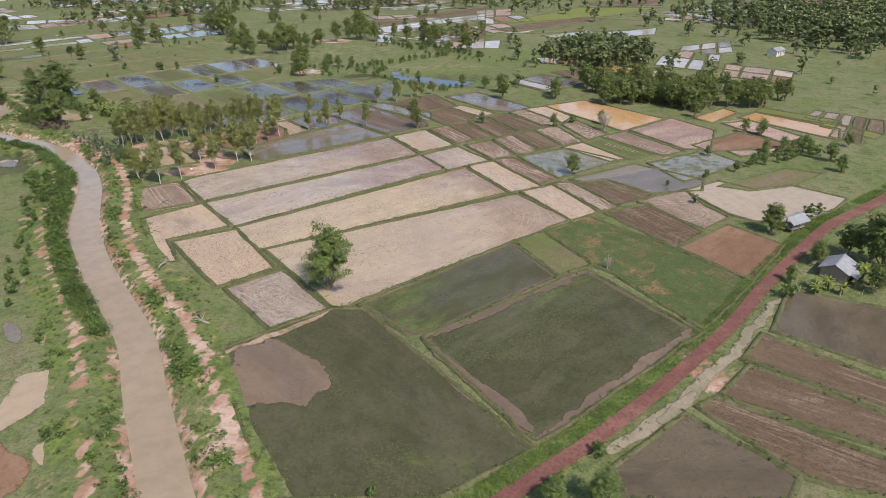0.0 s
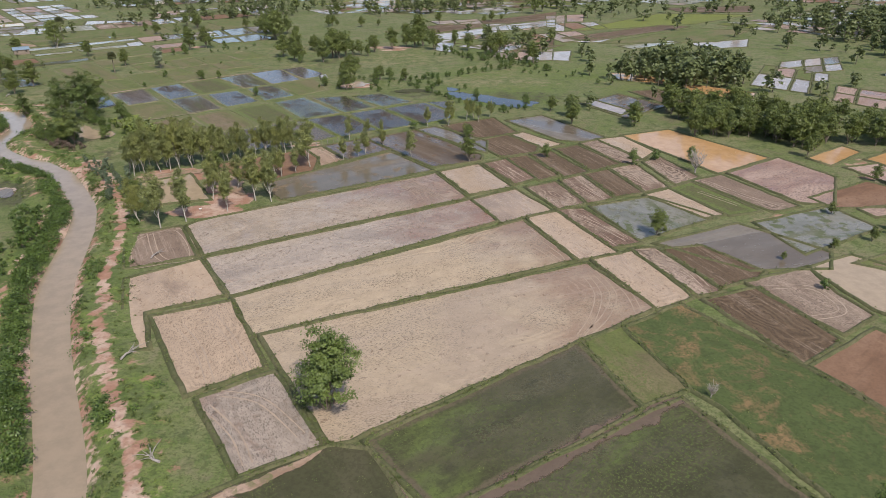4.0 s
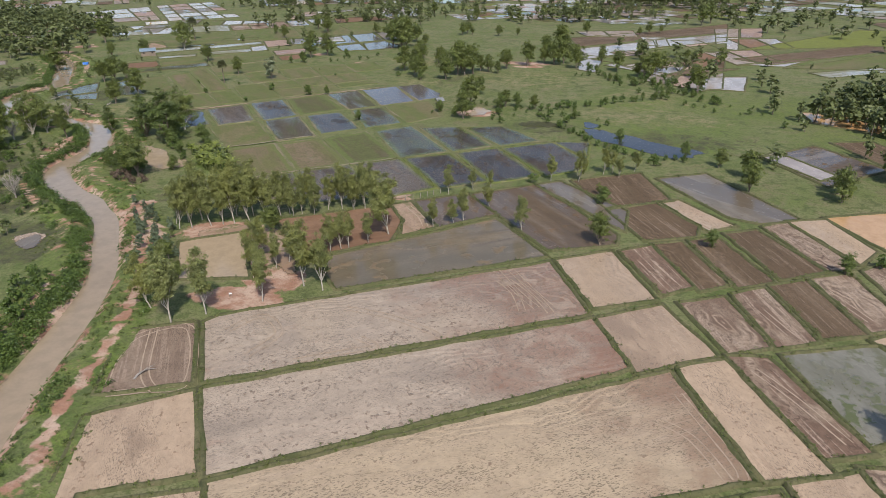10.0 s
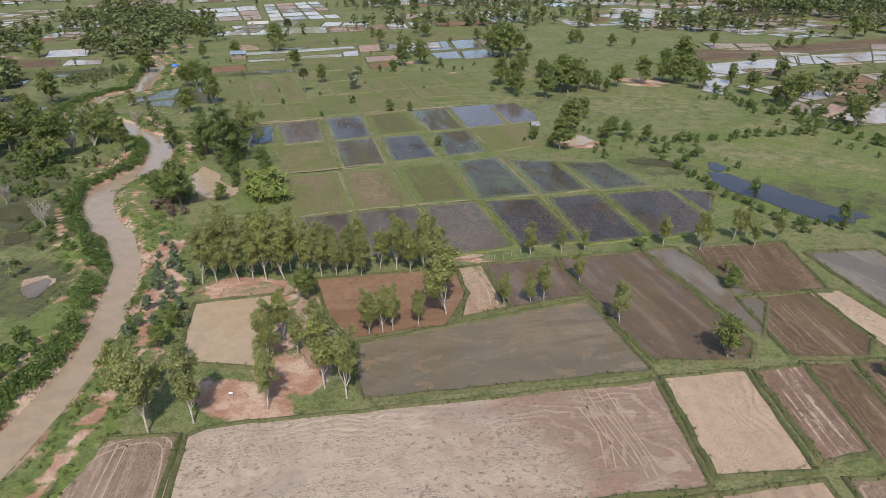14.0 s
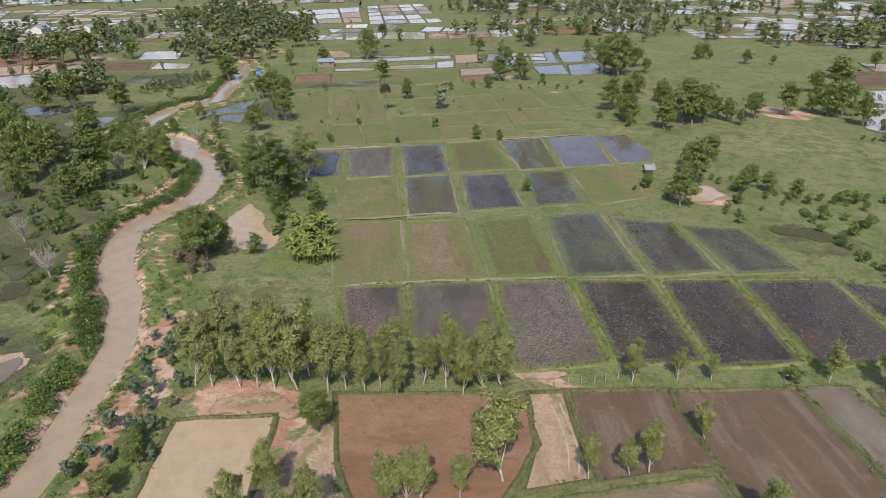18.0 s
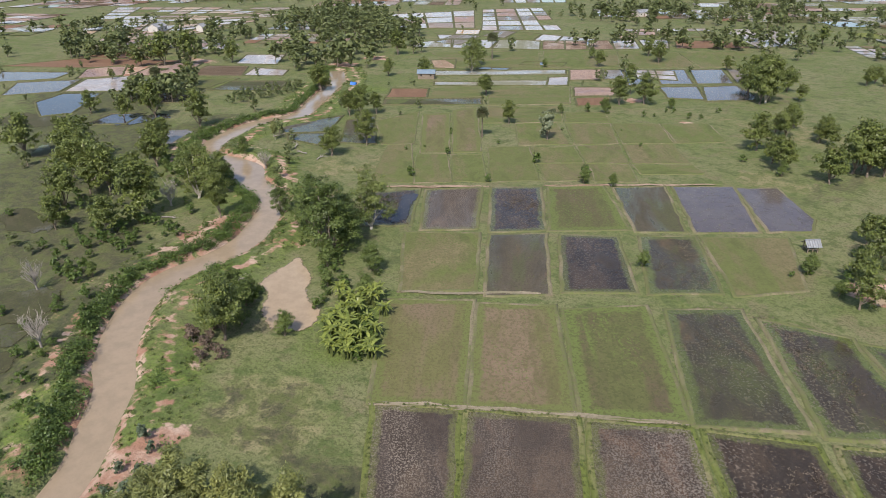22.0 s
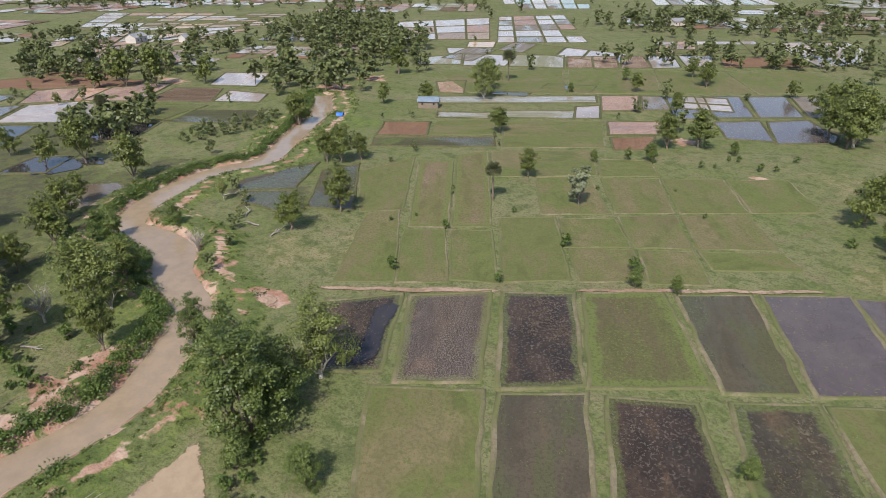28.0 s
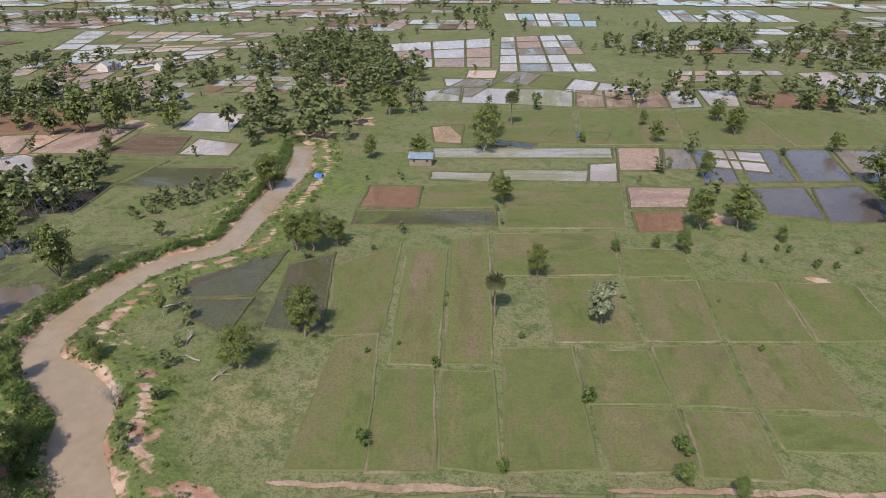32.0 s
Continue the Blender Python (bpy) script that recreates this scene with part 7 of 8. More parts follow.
tree("dead", -125.0, 148.3, 5.9, 1.0)
tree("dead", -107.6, 141.9, 6.3, 1.0)
tree("dead", -144.8, 206.7, 5.0, 1.0)
tree("bush", -7.9, 7.0, 1.4, 1.0)
tree("bush", 10.0, 5.0, 1.9, 1.0)
tree("bush", 58.8, 40.0, 3.0, 1.0)
tree("bush", 68.2, 46.3, 3.6, 1.0)
tree("round", 75.0, 43.1, 8.5, 1.0)
tree("round", 66.9, 57.6, 4.9, 1.0)
far_wood(110, 8, 11, (213.4, 387.8), (367.9, 389.7), (234.4, 230.1), (214.8, 294.0))
far_wood(130, 7, 11, (15.0, 616.2), (139.6, 650.0), (115.2, 536.9), (30.6, 530.9))
tree("banana", 61.1, 37.8, 2.9)
tree("banana", 62.4, 36.7, 2.6)
tree("banana", 63.7, 35.6, 2.7)
tree("banana", 70.6, 39.5, 3.7)
tree("banana", 70.7, 37.1, 3.4)
grove("euca", 26, 8, 12, (-66.4, 132.8), (-59.1, 135.4), (-47.3, 140.6), (-47.8, 143.3), (-58.9, 141.2), (-68.0, 136.0))
grove("euca", 22, 6, 9, (-46.7, 141.3), (-31.9, 149.0), (-32.3, 152.8), (-47.0, 145.5))
grove("banana", 64, 3.0, 4.4, (-77.1, 162.4), (-84.4, 173.9), (-86.4, 176.3), (-80.9, 179.5), (-77.0, 175.1), (-71.2, 167.4))
grove("dense", 11, 3.2, 5, (-96.0, 158.1), (-88.6, 161.9), (-96.9, 167.6), (-102.7, 164.1))
far_wood(55, 5, 8, (81.1, 246.5), (88.8, 210.3), (112.4, 211.6), (124.9, 236.6), (124.8, 262.4), (95.2, 260.9))
grove("round", 50, 5, 8, (71.9, 179.1), (76.7, 160.2), (82.6, 148.7), (98.9, 138.3), (111.8, 159.4), (101.7, 175.4), (81.3, 191.3))
far_wood(45, 6, 10, (72.7, 232.3), (89.4, 210.1), (116.2, 217.4), (134.7, 258.0), (93.4, 257.9))
grove("round", 44, 5, 8, (68.3, 153.0), (90.7, 149.0), (114.3, 141.1), (132.8, 149.0), (124.2, 167.4), (86.4, 174.3))
far_wood(90, 7, 11, (207.6, 340.2), (200.8, 253.6), (213.6, 205.3), (308.6, 318.8), (292.6, 384.5))
grove("bush", 25, 1.5, 3.5, (80.6, 90.8), (105.2, 97.3), (109.9, 106.0), (93.1, 101.6))
far_wood(55, 5, 8.5, (-234.5, 287.4), (-212.9, 297.8), (-246.0, 364.7), (-269.8, 403.9), (-323.3, 419.0), (-321.4, 380.6), (-255.6, 322.8))
far_wood(40, 5, 8, (-330.0, 373.9), (-304.4, 394.0), (-336.5, 431.4), (-380.1, 436.1))
far_wood(40, 5, 9, (-321.4, 250.1), (-320.5, 260.4), (-289.6, 300.7), (-312.5, 311.5), (-364.1, 264.0))
far_wood(60, 1.5, 3.5, (-207.8, 239.6), (-201.7, 260.4), (-211.5, 273.5), (-216.0, 253.6))
grove("bush", 40, 1, 2.5, (-162.0, 157.5), (-123.1, 160.9), (-123.7, 179.4), (-139.6, 183.1), (-164.6, 174.3))
far_wood(50, 5, 9, (-224.5, 507.1), (-169.8, 549.8), (-188.0, 598.0), (-245.0, 540.3))
far_wood(50, 5, 9, (-157.7, 528.2), (-104.8, 518.5), (-129.3, 672.5), (-168.8, 642.4))
far_wood(40, 5, 9, (-606.4, 342.8), (-441.9, 467.7), (-495.4, 509.4), (-684.5, 368.2))
far_wood(50, 4, 7, (-95.7, 420.1), (73.6, 473.6), (86.4, 556.8), (-109.2, 497.3))
far_wood(60, 6, 10, (-253.9, 293.9), (-213.9, 292.0), (-209.8, 342.4), (-275.3, 415.6), (-379.7, 415.1))
grove("bush", 26, 1, 2.0, (-2.0, 230.4), (11.7, 209.8), (24.2, 186.8), (35.3, 185.8), (30.7, 194.4), (17.8, 219.6), (3.0, 242.4))
grove("bush", 40, 1, 2.5, (7.1, 290.3), (38.2, 260.1), (49.4, 258.4), (53.0, 277.2), (38.2, 293.0))
grove("sapling", 14, 1.5, 3, (-64.0, 115.0), (-59.7, 122.1), (-66.4, 132.8), (-77.2, 138.9), (-68.2, 125.2))
grove("round", 5, 2.5, 3.8, (-53.7, 105.3), (-51.9, 110.0), (-62.8, 127.1), (-65.9, 126.0), (-60.5, 113.8))
grove("sapling", 14, 1.2, 2.5, (-68.7, 127.1), (-74.6, 139.9), (-81.3, 142.8), (-75.6, 133.4))
grove("drybush", 7, 1.8, 2.8, (-89.1, 152.8), (-87.0, 156.0), (-94.1, 159.2), (-95.8, 156.1))
far_wood(40, 1.5, 3, (-205.3, 239.6), (-202.3, 262.4), (-211.5, 273.5), (-214.2, 252.6))
grove("bush", 30, 1, 2, (-100.4, 166.6), (-96.8, 178.1), (-85.8, 171.2), (-88.9, 165.2))
grove("bush", 16, 1, 2.2, (-93.7, 177.7), (-99.0, 187.7), (-85.0, 176.1), (-86.5, 172.2))
grove("bush", 14, 1, 2.2, (-73.7, 165.3), (-71.2, 167.4), (-77.5, 174.7), (-83.4, 174.7))
grove("bush", 12, 1, 2, (-59.5, 49.0), (-59.1, 55.5), (-64.0, 72.4), (-70.0, 78.2))
grove("bush", 16, 1, 2.5, (-66.5, 77.7), (-63.9, 83.3), (-70.8, 100.3), (-82.2, 112.9))
grove("bush", 16, 1, 2.5, (-69.2, 92.6), (-68.5, 99.2), (-73.2, 110.4), (-82.0, 114.2))
far_wood(18, 4, 8, (-236.5, 222.5), (-229.1, 242.8), (-244.2, 252.7), (-249.0, 231.7))
grove("bush", 7, 1, 2, (-106.1, 296.4), (-92.8, 304.3), (-72.5, 315.3), (-74.6, 329.0), (-96.9, 317.5))
grove("bush", 8, 0.7, 1.3, (-132.3, 231.0), (-82.8, 272.5), (-73.3, 288.1), (-102.6, 293.2), (-132.8, 257.0))
grove("bush", 14, 1, 2.2, (-37.5, 223.0), (-13.6, 212.7), (7.2, 220.0), (-3.6, 234.8), (-29.9, 236.5))
grove("bush", 12, 1, 2.2, (-29.1, 221.8), (-13.9, 217.3), (-16.2, 244.6), (-29.2, 241.4))
far_wood(45, 5, 9, (-317.9, 241.0), (-271.7, 268.0), (-300.6, 296.3), (-367.5, 288.3), (-388.0, 263.7))
far_wood(55, 6, 10, (-234.9, 297.7), (-214.7, 309.2), (-254.2, 377.7), (-379.9, 478.9), (-409.5, 456.4), (-292.8, 347.3))
far_wood(40, 5, 9, (-188.7, 399.1), (-133.5, 429.5), (-88.1, 453.3), (-93.8, 488.9), (-163.6, 449.3))
grove("bush", 26, 1, 3, (-150.0, 186.4), (-148.6, 194.7), (-156.6, 205.0), (-176.7, 210.1), (-170.8, 193.2))
grove("bush", 26, 1, 3, (-117.4, 147.9), (-122.2, 158.3), (-128.8, 173.6), (-142.0, 174.1), (-145.6, 157.1))
far_wood(16, 4, 8, (21.6, 339.4), (42.7, 298.4), (69.8, 263.5), (77.6, 255.4), (85.6, 281.9), (66.3, 324.6), (27.9, 370.1))
grove("bush", 14, 1.0, 2.5, (27.5, 253.7), (48.5, 233.8), (64.9, 213.6), (71.0, 233.8), (53.6, 259.7), (30.5, 269.3))
far_wood(40, 4, 8, (-411.4, 271.4), (-341.7, 345.3), (-353.5, 379.8), (-469.1, 290.1))
far_wood(16, 5, 8, (-220.8, 216.5), (-220.7, 232.0), (-238.0, 249.3), (-249.1, 226.8))
grove("bush", 34, 1, 2.4, (-121.2, 141.6), (-125.8, 155.9), (-107.9, 160.5), (-90.7, 143.0), (-90.9, 130.8))

# ---------------------------------------------------------------- buildings
METAL = plain_material("weathered_zinc", (0.28, 0.285, 0.295), (0.20, 0.203, 0.21), 1.2, 0.6, 0.1, 0.2)
RUST = plain_material("rusty_zinc", (0.30, 0.17, 0.13), (0.40, 0.36, 0.34), 1.5, 0.6, 0.2, 0.3)
BLUE_ROOF = plain_material("blue_grey_sheet", (0.20, 0.27, 0.33), (0.28, 0.33, 0.37), 1.0, 0.5, 0.1, 0.2)
BOARDS = plain_material("grey_boards", (0.25, 0.20, 0.15), (0.17, 0.13, 0.10), 3.0)
PLASTER = plain_material("pale_plaster", (0.55, 0.52, 0.47), (0.45, 0.42, 0.37), 1.0)
DARK = plain_material("dark_opening", (0.03, 0.028, 0.025), (0.045, 0.04, 0.035), 2.0)
CLOTH = plain_material("white_board", (0.75, 0.75, 0.72), (0.62, 0.62, 0.60), 2.0)


def box(x0, y0, z0, x1, y1, z1):
    v = [(x, y, z) for z in (z0, z1) for x, y in ((x0, y0), (x1, y0), (x1, y1), (x0, y1))]
    return v, [(3, 2, 1, 0), (4, 5, 6, 7), (0, 1, 5, 4), (1, 2, 6, 5), (2, 3, 7, 6), (3, 0, 4, 7)]


def sheet(a, b, c, d, waves=18, deep=0.035):
    """A corrugated sheet: a-b is the upper edge, d-c the lower; it has a top and an underside."""
    a, b, c, d = (np.array(v, float) for v in (a, b, c, d))
    nrm = np.cross(b - a, d - a)
    nrm /= np.linalg.norm(nrm)
    if nrm[2] < 0:
        nrm = -nrm
    verts, faces, n = [], [], waves * 4
    for layer in (0.0, -0.03):
        for i in range(n + 1):
            u = i / n
            off = nrm * (deep * math.sin(u * waves * 2 * math.pi) + layer)
            verts += [tuple(a + (b - a) * u + off), tuple(d + (c - d) * u + off)]
    m = 2 * (n + 1)
    for i in range(n):
        k = 2 * i
        faces += [(k, k + 1, k + 3, k + 2), (m + k + 2, m + k + 3, m + k + 1, m + k), (k, k + 2, m + k + 2, m + k), (k + 3, k + 1, m + k + 1, m + k + 3)]
    faces += [(1, 0, m, m + 1), (2 * n, 2 * n + 1, m + 2 * n + 1, m + 2 * n)]
    return verts, faces


def house(name, label, x, y, yaw, w, d, eaves, ridge, roof, wall, porch=0.0):
    """A gabled hut: w along the ridge, d across. wall None: an open shelter on posts with a floor deck."""
    base = tagged(new(name, None), label, "house" if wall else "shelter")
    base.matrix_world = pose(x, y, 0, 0, 0, yaw)
    o = 0.45
    for s, part_name in ((1, "roof_slope"), (-1, "roof_slope")):
        drop = (ridge - eaves) * o / (d / 2)
        v, f = sheet((-w / 2 - o, 0, ridge), (w / 2 + o, 0, ridge), (w / 2 + o, s * (d / 2 + o), eaves - drop), (-w / 2 - o, s * (d / 2 + o), eaves - drop), max(6, int(w * 3)))
        part(part_name, mesh_of("roof_slope", v, f, roof), base, "corrugated metal sheets")
    part("ridge_cap", mesh_of("ridge_cap", *box(-w / 2 - o, -0.14, ridge - 0.02, w / 2 + o, 0.14, ridge + 0.06), roof), base)
    posts = [(sx * w / 2, sy * d / 2) for sx in (-1, 0, 1) for sy in (-1, 1)]
    for px, py in posts:
        part("post", mesh_of("post", *box(px - 0.07, py - 0.07, -0.2, px + 0.07, py + 0.07, eaves), BOARDS), base)
    if wall:
        t = 0.08
        part("side_wall", mesh_of("side_wall", *box(-w / 2, -d / 2 - t, -0.1, w / 2, -d / 2 + t, eaves - 0.05), wall), base)
        part("side_wall", mesh_of("side_wall", *box(-w / 2, d / 2 - t, -0.1, w / 2, d / 2 + t, eaves - 0.05), wall), base)
        for sx in (-1, 1):
            q = sx * w / 2
            v = [(q + e, yy, zz) for e in (-t, t) for yy, zz in ((-d / 2, -0.1), (d / 2, -0.1), (d / 2, eaves), (0, ridge - 0.05), (-d / 2, eaves))]
            f = [(0, 1, 2, 3, 4), (9, 8, 7, 6, 5)] + [(k, k + 5, (k + 1) % 5 + 5, (k + 1) % 5) for k in range(5)]
            part("gable_wall", mesh_of("gable_wall", v, f, wall), base)
        part("door", mesh_of("door", *box(-0.4, -d / 2 - t - 0.04, 0, 0.4, -d / 2 - t - 0.003, 1.9), BOARDS), base, "plank door")
        for px in (-w * 0.3, w * 0.3):
            win = part("window", mesh_of("window", *box(px - 0.35, -d / 2 - t - 0.05, 1.0, px + 0.35, -d / 2 - t - 0.003, 1.8), BOARDS), base)
            part("pane", mesh_of("pane", *box(px - 0.29, -d / 2 - t - 0.06, 1.06, px + 0.29, -d / 2 - t - 0.053, 1.74), DARK), win)
    else:
        part("deck", mesh_of("deck", *box(-w / 2, -d / 2, 0.5, w / 2, d / 2, 0.6), BOARDS), base, "wooden floor deck")
    if porch:
        v, f = sheet((-w / 2, -d / 2 - 0.3, eaves - 0.15), (w / 2, -d / 2 - 0.3, eaves - 0.15), (w / 2, -d / 2 - porch, eaves - 0.7), (-w / 2, -d / 2 - porch, eaves - 0.7), max(6, int(w * 3)))
        part("porch_roof", mesh_of("porch_roof", v, f, METAL), base, "pale metal lean-to roof")
        v, f = sheet((w / 2 + 0.5, -d * 0.3, eaves - 0.3), (w / 2 + 0.5, d * 0.45, eaves - 0.3), (w / 2 + 2.3, d * 0.45, eaves - 0.9), (w / 2 + 2.3, -d * 0.3, eaves - 0.9), 8)
        part("side_roof", mesh_of("side_roof", v, f, RUST), base, "rusty striped lean-to roof")
        for px, py in ((-w / 2, -d / 2 - porch + 0.1), (w / 2, -d / 2 - porch + 0.1), (w / 2 + 2.2, -d * 0.25), (w / 2 + 2.2, d * 0.4)):
            part("post", mesh_of("post", *box(px - 0.05, py - 0.05, -0.2, px + 0.05, py + 0.05, eaves - 0.75), BOARDS), base)
    return base


house("farm_house", "small farm house with grey zinc gable roof beside the road", 67.3, 41.0, 37, 4.4, 3.6, 1.9, 2.8, METAL, BOARDS, 1.6)
house("field_shelter", "open shelter with pale zinc roof beside a pond", 71.6, 58.6, 20, 3.8, 2.6, 2.0, 2.8, METAL, None)
house("farm_hut", "farm hut with blue-grey sheet roof by the field track", -182.3, 309.6, 33, 6.0, 3.6, 2.3, 3.2, BLUE_ROOF, BOARDS)
house("field_shelter", "tiny open field shelter with grey roof on a bund", -34.8, 236.8, 40, 1.7, 1.5, 1.5, 2.1, METAL, None)
house("far_house", "far white-walled house with grey roof on red earth", -390, 319, 116, 9, 6, 3, 4.6, METAL, PLASTER)
house("far_house", "far low house with pale metal roof among trees", -199.5, 545, 62, 8, 5, 2.8, 4.2, METAL, PLASTER)

house("far_house", "far low house with white metal roof beside woodland", 179.3, 228.6, 30, 7, 4, 2.4, 3.4, METAL, PLASTER)
house("far_house", "far house with pale roof on bare red earth", -370.0, 336.4, 100, 8, 5, 2.8, 4.2, METAL, PLASTER)


def tarpaulin(x, y, yaw, w, d, high):
    """A sagging sheet over a ridge line on two poles, pegged down along both long sides."""
    base = tagged(new("tarpaulin", None), "bright blue tarpaulin stretched over poles by the river", "tarpaulin")
    base.matrix_world = pose(x, y, float(ground_height(x, y)[0]), 0, 0, yaw)
    n, m = 8, 6
    top = [((i / n - 0.5) * w, (j / m - 0.5) * d, high * (1 - abs(j / m - 0.5) * 1.7) - 0.18 * math.sin(math.pi * i / n)) for i in range(n + 1) for j in range(m + 1)]
    quads = [(i * (m + 1) + j, i * (m + 1) + j + 1, (i + 1) * (m + 1) + j + 1, (i + 1) * (m + 1) + j) for i in range(n) for j in range(m)]
    under = [(a, b, c - 0.02) for a, b, c in top]
    k = len(top)
    part("sheet", mesh_of("sheet", top + under, [q[::-1] for q in quads] + [tuple(v + k for v in q) for q in quads], TARP, True), base, "blue plastic sheet")
    for sx in (-1, 1):
        part("pole", mesh_of("pole", *tube([(sx * w * 0.48, 0, -0.2), (sx * w * 0.48, 0, high * 0.5), (sx * w * 0.48, 0, high)], [0.04, 0.04, 0.035], 6), BOARDS), base)


TARP = plain_material("blue_plastic", (0.03, 0.13, 0.42), (0.05, 0.18, 0.50), 1.5, 0.45, 0.1)
tarpaulin(-195.4, 284.2, 20, 2.2, 1.6, 1.2)

# ---------------------------------------------------------------- posts, logs, board
def fence_posts(a, b, count, high=1.1):
    """A row of single wooden posts, each a thing of its own."""
    for k in range(count):
        u = k / max(1, count - 1)
        x, y = a[0] + (b[0] - a[0]) * u + rng.normal() * 0.1, a[1] + (b[1] - a[1]) * u + rng.normal() * 0.1
        v, f = tube([(0, 0, -0.3), (0.02, 0.01, high * 0.5), (0.04, 0, high)], [0.07, 0.065, 0.05], 7)
        ob = tagged(new("fence_post", mesh_of("fence_post", v, f, DEAD)), "weathered grey wooden fence post in grass", "fence post", "fence posts")
        ob.location = (x, y, 0)


fence_posts((60.5, 42.5), (58.0, 37.0), 4)
fence_posts((61.0, 36.0), (69.0, 33.5), 4)
fence_posts((66.5, 46.5), (71.5, 45.0), 3)
fence_posts((-27.0, 153.6), (-20.5, 158.8), 6)


def fallen_tree(x, y, yaw, length, seed):
    """A bleached dead trunk lying with its branches."""
    gen2 = np.random.default_rng(seed)
    base = tagged(new("fallen_tree", None), "bleached dead tree lying on the grass", "dead tree", "fallen trees")
    base.matrix_world = pose(x, y, float(ground_height(x, y)[0]) + 0.12, 0, 0, yaw)
    trunk = tube([(0, 0, 0.05), (length * 0.35, 0.15, 0.2), (length * 0.7, -0.1, 0.25)], [0.16, 0.13, 0.07], 7)
    part("trunk", mesh_of("trunk", *trunk, DEAD, True), base)
    for k in range(6):
        s = length * gen2.uniform(0.3, 0.68)
        e = (s + gen2.uniform(0.6, 1.6), gen2.normal() * 0.9, gen2.uniform(0.15, 1.1))
        v, f = tube([(s, 0, 0.2), ((s + e[0]) / 2, e[1] * 0.4, 0.3 + e[2] * 0.3), e], [0.06, 0.04, 0.015], 5)
        part("branch", mesh_of("branch", v, f, DEAD, True), base)


fallen_tree(-151.4, 220.9, 130, 4.0, 1)
fallen_tree(-145.7, 219.9, 200, 3.2, 2)
fallen_tree(-140.1, 218.3, 100, 3.6, 3)
fallen_tree(-164.6, 224.3, 60, 3.2, 4)
fallen_tree(-136.6, 175.6, 25, 4.5, 5)
fallen_tree(-29.0, 41.5, 150, 2.4, 6)
fallen_tree(-40.0, 59.8, 66, 3.0, 7)
fallen_tree(-46.8, 89.8, 80, 2.6, 8)
fallen_tree(-103.5, 168.5, 40, 3.0, 9)

board = tagged(new("notice_board", None), "small blank white board on two short posts", "board")
board.matrix_world = pose(-44.5, 111.1, 0, 0, 0, 20)
part("panel", mesh_of("panel", *box(-0.22, -0.02, 0.35, 0.22, 0.02, 0.62), CLOTH), board)
for px in (-0.17, 0.17):
    part("post", mesh_of("post", *box(px - 0.03, 0.022, -0.1, px + 0.03, 0.07, 0.62), BOARDS), board)

# ---------------------------------------------------------------- woods and low growth joined
far_mosaic()
# open plain east of the dark ponds, north of the grass, and west of the river
savanna(900, 20, 330, 150, 520, 2.2, 8.0, 3, -0.05)
savanna(700, -130, 60, 330, 640, 2.0, 7.0, 4, 0.05)
savanna(500, -480, -150, 330, 640, 2.0, 7.5, 6, 0.15)
savanna(420, -330, -135, 120, 330, 1.5, 4.2, 8, 0.1)
savanna(160, -150, -60, -10, 130, 1.0, 3.5, 12, 0.1)
build_far_wood()

gen = np.random.default_rng(5)
line = np.repeat(ROAD_LINE[(ROAD_LINE[:, 0] > 0) & (ROAD_LINE[:, 0] < 120)], 90, 0)
edge = line[:, 2] + gen.uniform(0.1, 2.2, len(line))
edge = np.where(gen.random(len(line)) < 0.94, edge, -edge * 0.8)
slide = gen.uniform(-0.9, 0.9, len(line))
vx, vy = line[:, 0] - edge * 0.60 + slide * 0.80, line[:, 1] + edge * 0.80 + slide * 0.60
keep = wobble(vx, vy, 4.0, 3.0) > gen.uniform(-1.1, 0.6, len(vx))
tufts("verge_grass", "lush green grass along the road verges", np.stack([vx, vy, np.full(len(vx), 0.1)], 1)[keep], 0.17, 12, 0.08, LEAF["verge"], 1.6)
near = COURSE[COURSE[:, 1] > -5]
q = np.repeat(near, 52, 0)
an, rr = gen.uniform(0, 6.28, len(q)), q[:, 2] + gen.uniform(0.05, 9.0, len(q))
x, y = q[:, 0] + rr * np.cos(an), q[:, 1] + rr * np.sin(an)
s, side = river_side(x, y)
thick, dice = wobble(x, y, 5.0, 4.0), gen.random(len(q))
off_path = (s > 0.45) & (np.abs(s - 4.3 - wobble(x, y, 22.0, 1.0)) > 0.5 + 0.6 * gen.random(len(q)))
band = (side < 0) & (s < 3.2) & (y > 40) & (thick > -0.75)
clumps = (thick > 0.1 + 0.9 * dice) & (np.arange(len(q)) % 3 == 0)
places = np.stack([x, y, ground_height(x, y)], 1)
scrub = places[off_path & (band | clumps)]
weeds = places[off_path & ~(band | clumps) & (thick > -0.8 + 1.3 * dice)]
tufts("bank_scrub", "dense green scrub along the river banks", scrub, 0.95, 58, 0.19, LEAF["bush"])
tufts("bank_weeds", "low weeds and grass on the river banks", weeds, 0.32, 22, 0.12, LEAF["grass"])

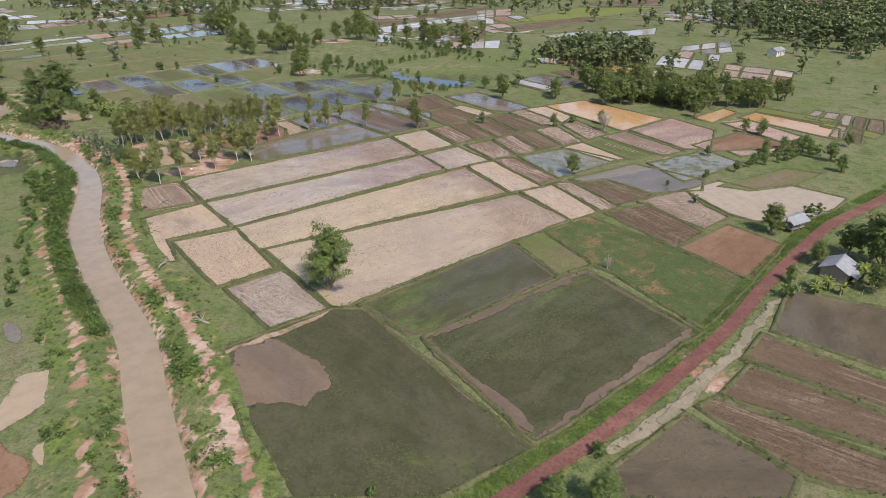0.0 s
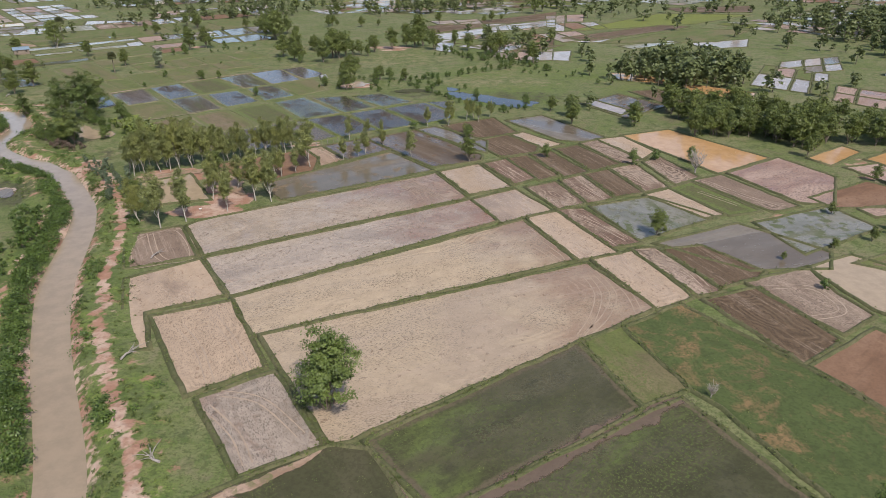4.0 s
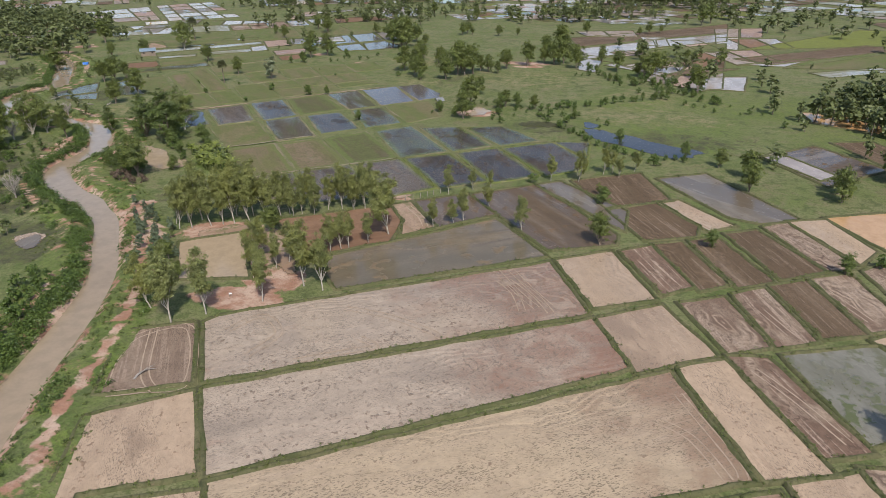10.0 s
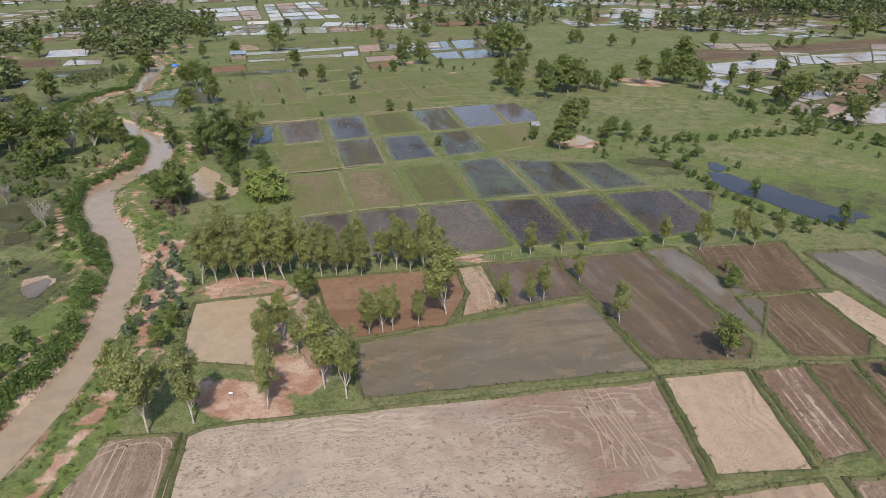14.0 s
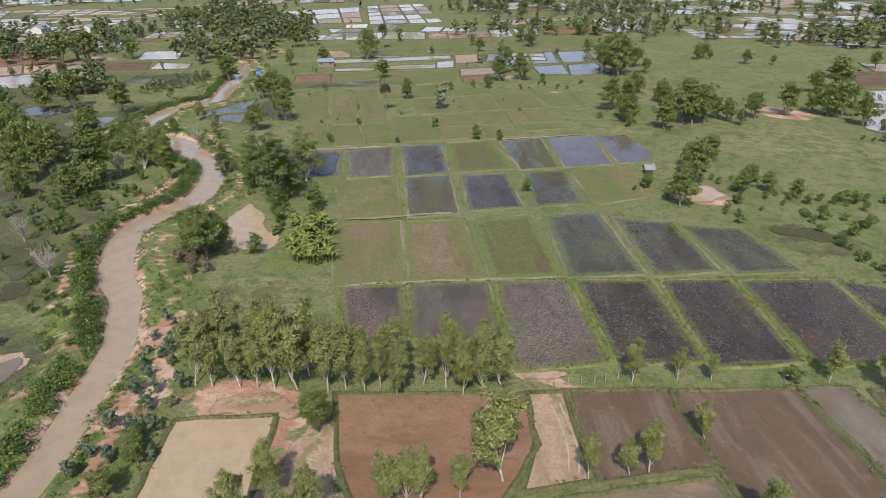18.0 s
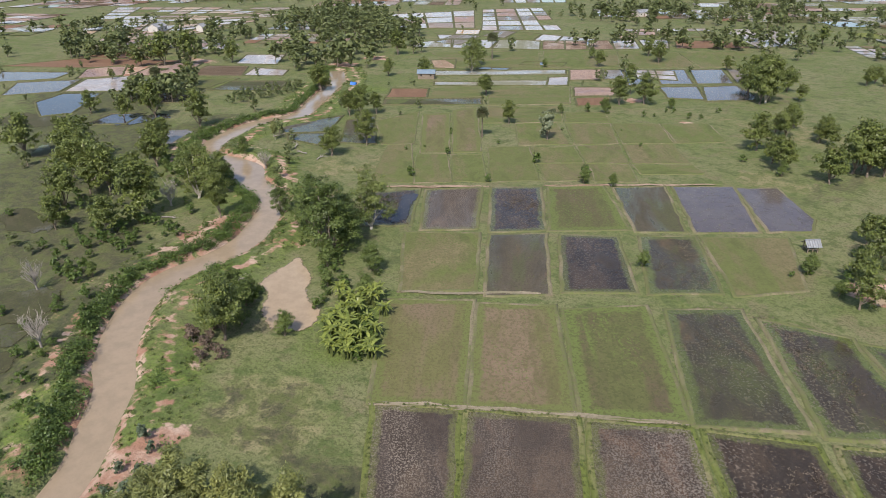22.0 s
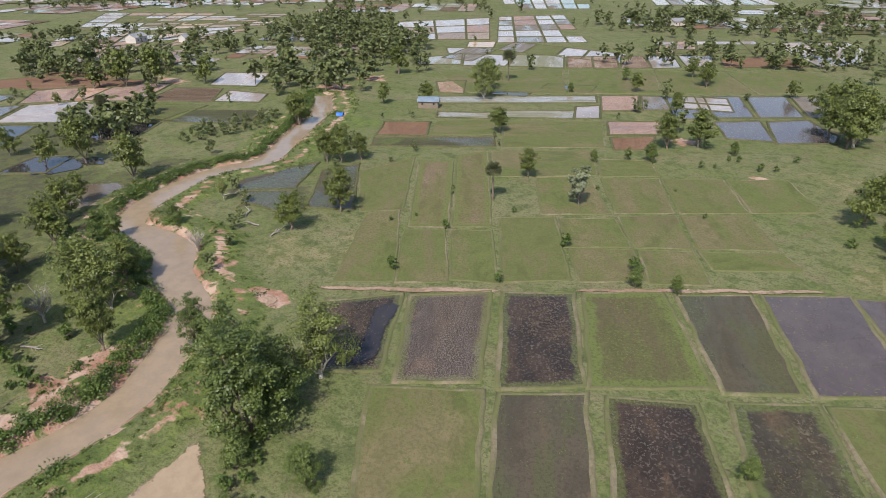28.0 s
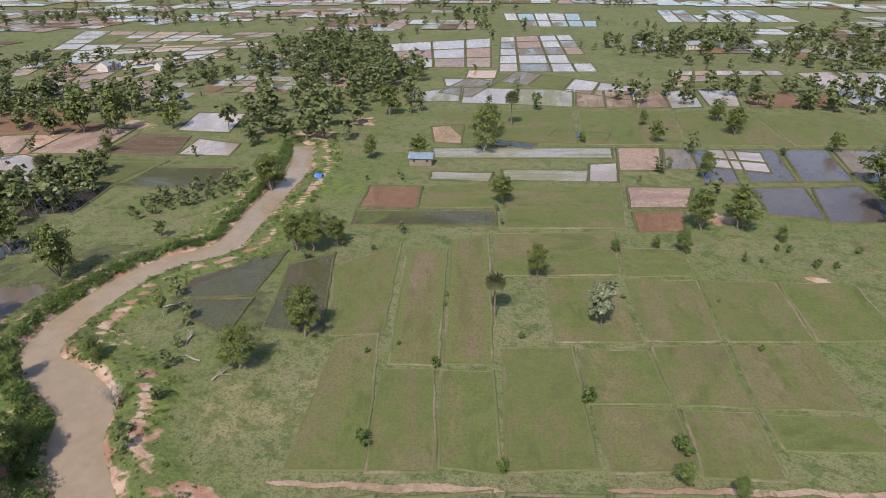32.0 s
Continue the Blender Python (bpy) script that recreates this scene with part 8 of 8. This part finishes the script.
spots = []
for ring in TUFTS:
    middle = ring.mean(0)
    step = 0.3 if -130 < middle[0] < 50 and middle[1] < 240 else 0.9
    for a, b in zip(ring, np.roll(ring, -1, 0)):
        for k in range(int(np.hypot(*(b - a)) / step)):
            u = gen.random()
            q = a + (b - a) * u
            if wobble(q[0], q[1], 3.0, 6.0) > gen.uniform(-1.0, 1.0):
                spots.append((q[0] + gen.normal() * 0.2, q[1] + gen.normal() * 0.2, 0.2))
tufts("bund_grass", "short green grass growing on the bunds", spots, 0.2, 12, 0.105, LEAF["grass"])

# low plants on the open ground and in the fields
count = 40000
x, y = gen.uniform(-190, 75, count), gen.uniform(8, 330, count)
near_path = (x > -205 + 0.0 * y) & (y - 0.62 * x > 25) & (y < 335)
s, side = river_side(x, y)
kind_at = np.full(count, "open", dtype=object)
for kind, poly in PLOTS:
    lo, hi = poly.min(0), poly.max(0)
    box = (x > lo[0]) & (x < hi[0]) & (y > lo[1]) & (y < hi[1])
    if box.any():
        hit = np.where(box)[0]
        kind_at[hit[inside(poly, x[hit], y[hit])]] = kind
patchy = wobble(x, y, 6.0, 9.0)
dice = gen.random(count)
on_road = np.min(np.hypot(x[:, None] - ROAD_LINE[None, ::4, 0], y[:, None] - ROAD_LINE[None, ::4, 1]), 1) < 3.0
ok = (s > 1.0) & ~on_road
open_ground = ok & np.isin(kind_at, ["open", "grass", "lush", "patch", "grassb"]) & (patchy > 1.6 * dice - 0.3)
drowned = ok & np.isin(kind_at, ["thin", "murk", "algae", "thinb", "blackg"]) & (patchy > 1.6 * dice - 0.4)
mats = ok & np.isin(kind_at, ["black", "blackg"]) & (wobble(x, y, 9.0, 2.0) > 1.1 * dice - 0.05)
z0 = np.where(kind_at == "open", ground_height(x, y), 0.06)
pts = np.stack([x, y, z0], 1)
tufts("meadow_grass", "tufts of green grass over the meadows", pts[open_ground], 0.05, 8, 0.09, LEAF["grass"], 14.0)
tufts("drowned_grass", "thin green grass standing in shallow water", pts[drowned], 0.05, 8, 0.09, LEAF["grass"], 14.0)
x, y = np.repeat(x[mats], 9) + gen.normal(size=mats.sum() * 9) * 1.1, np.repeat(y[mats], 9) + gen.normal(size=mats.sum() * 9) * 1.1
tufts("weed_mats", "pale brown floating weed mats on black pond water", np.stack([x, y, np.full(len(x), 0.07)], 1), 0.03, 6, 0.13, LEAF["straw"], 12.0)
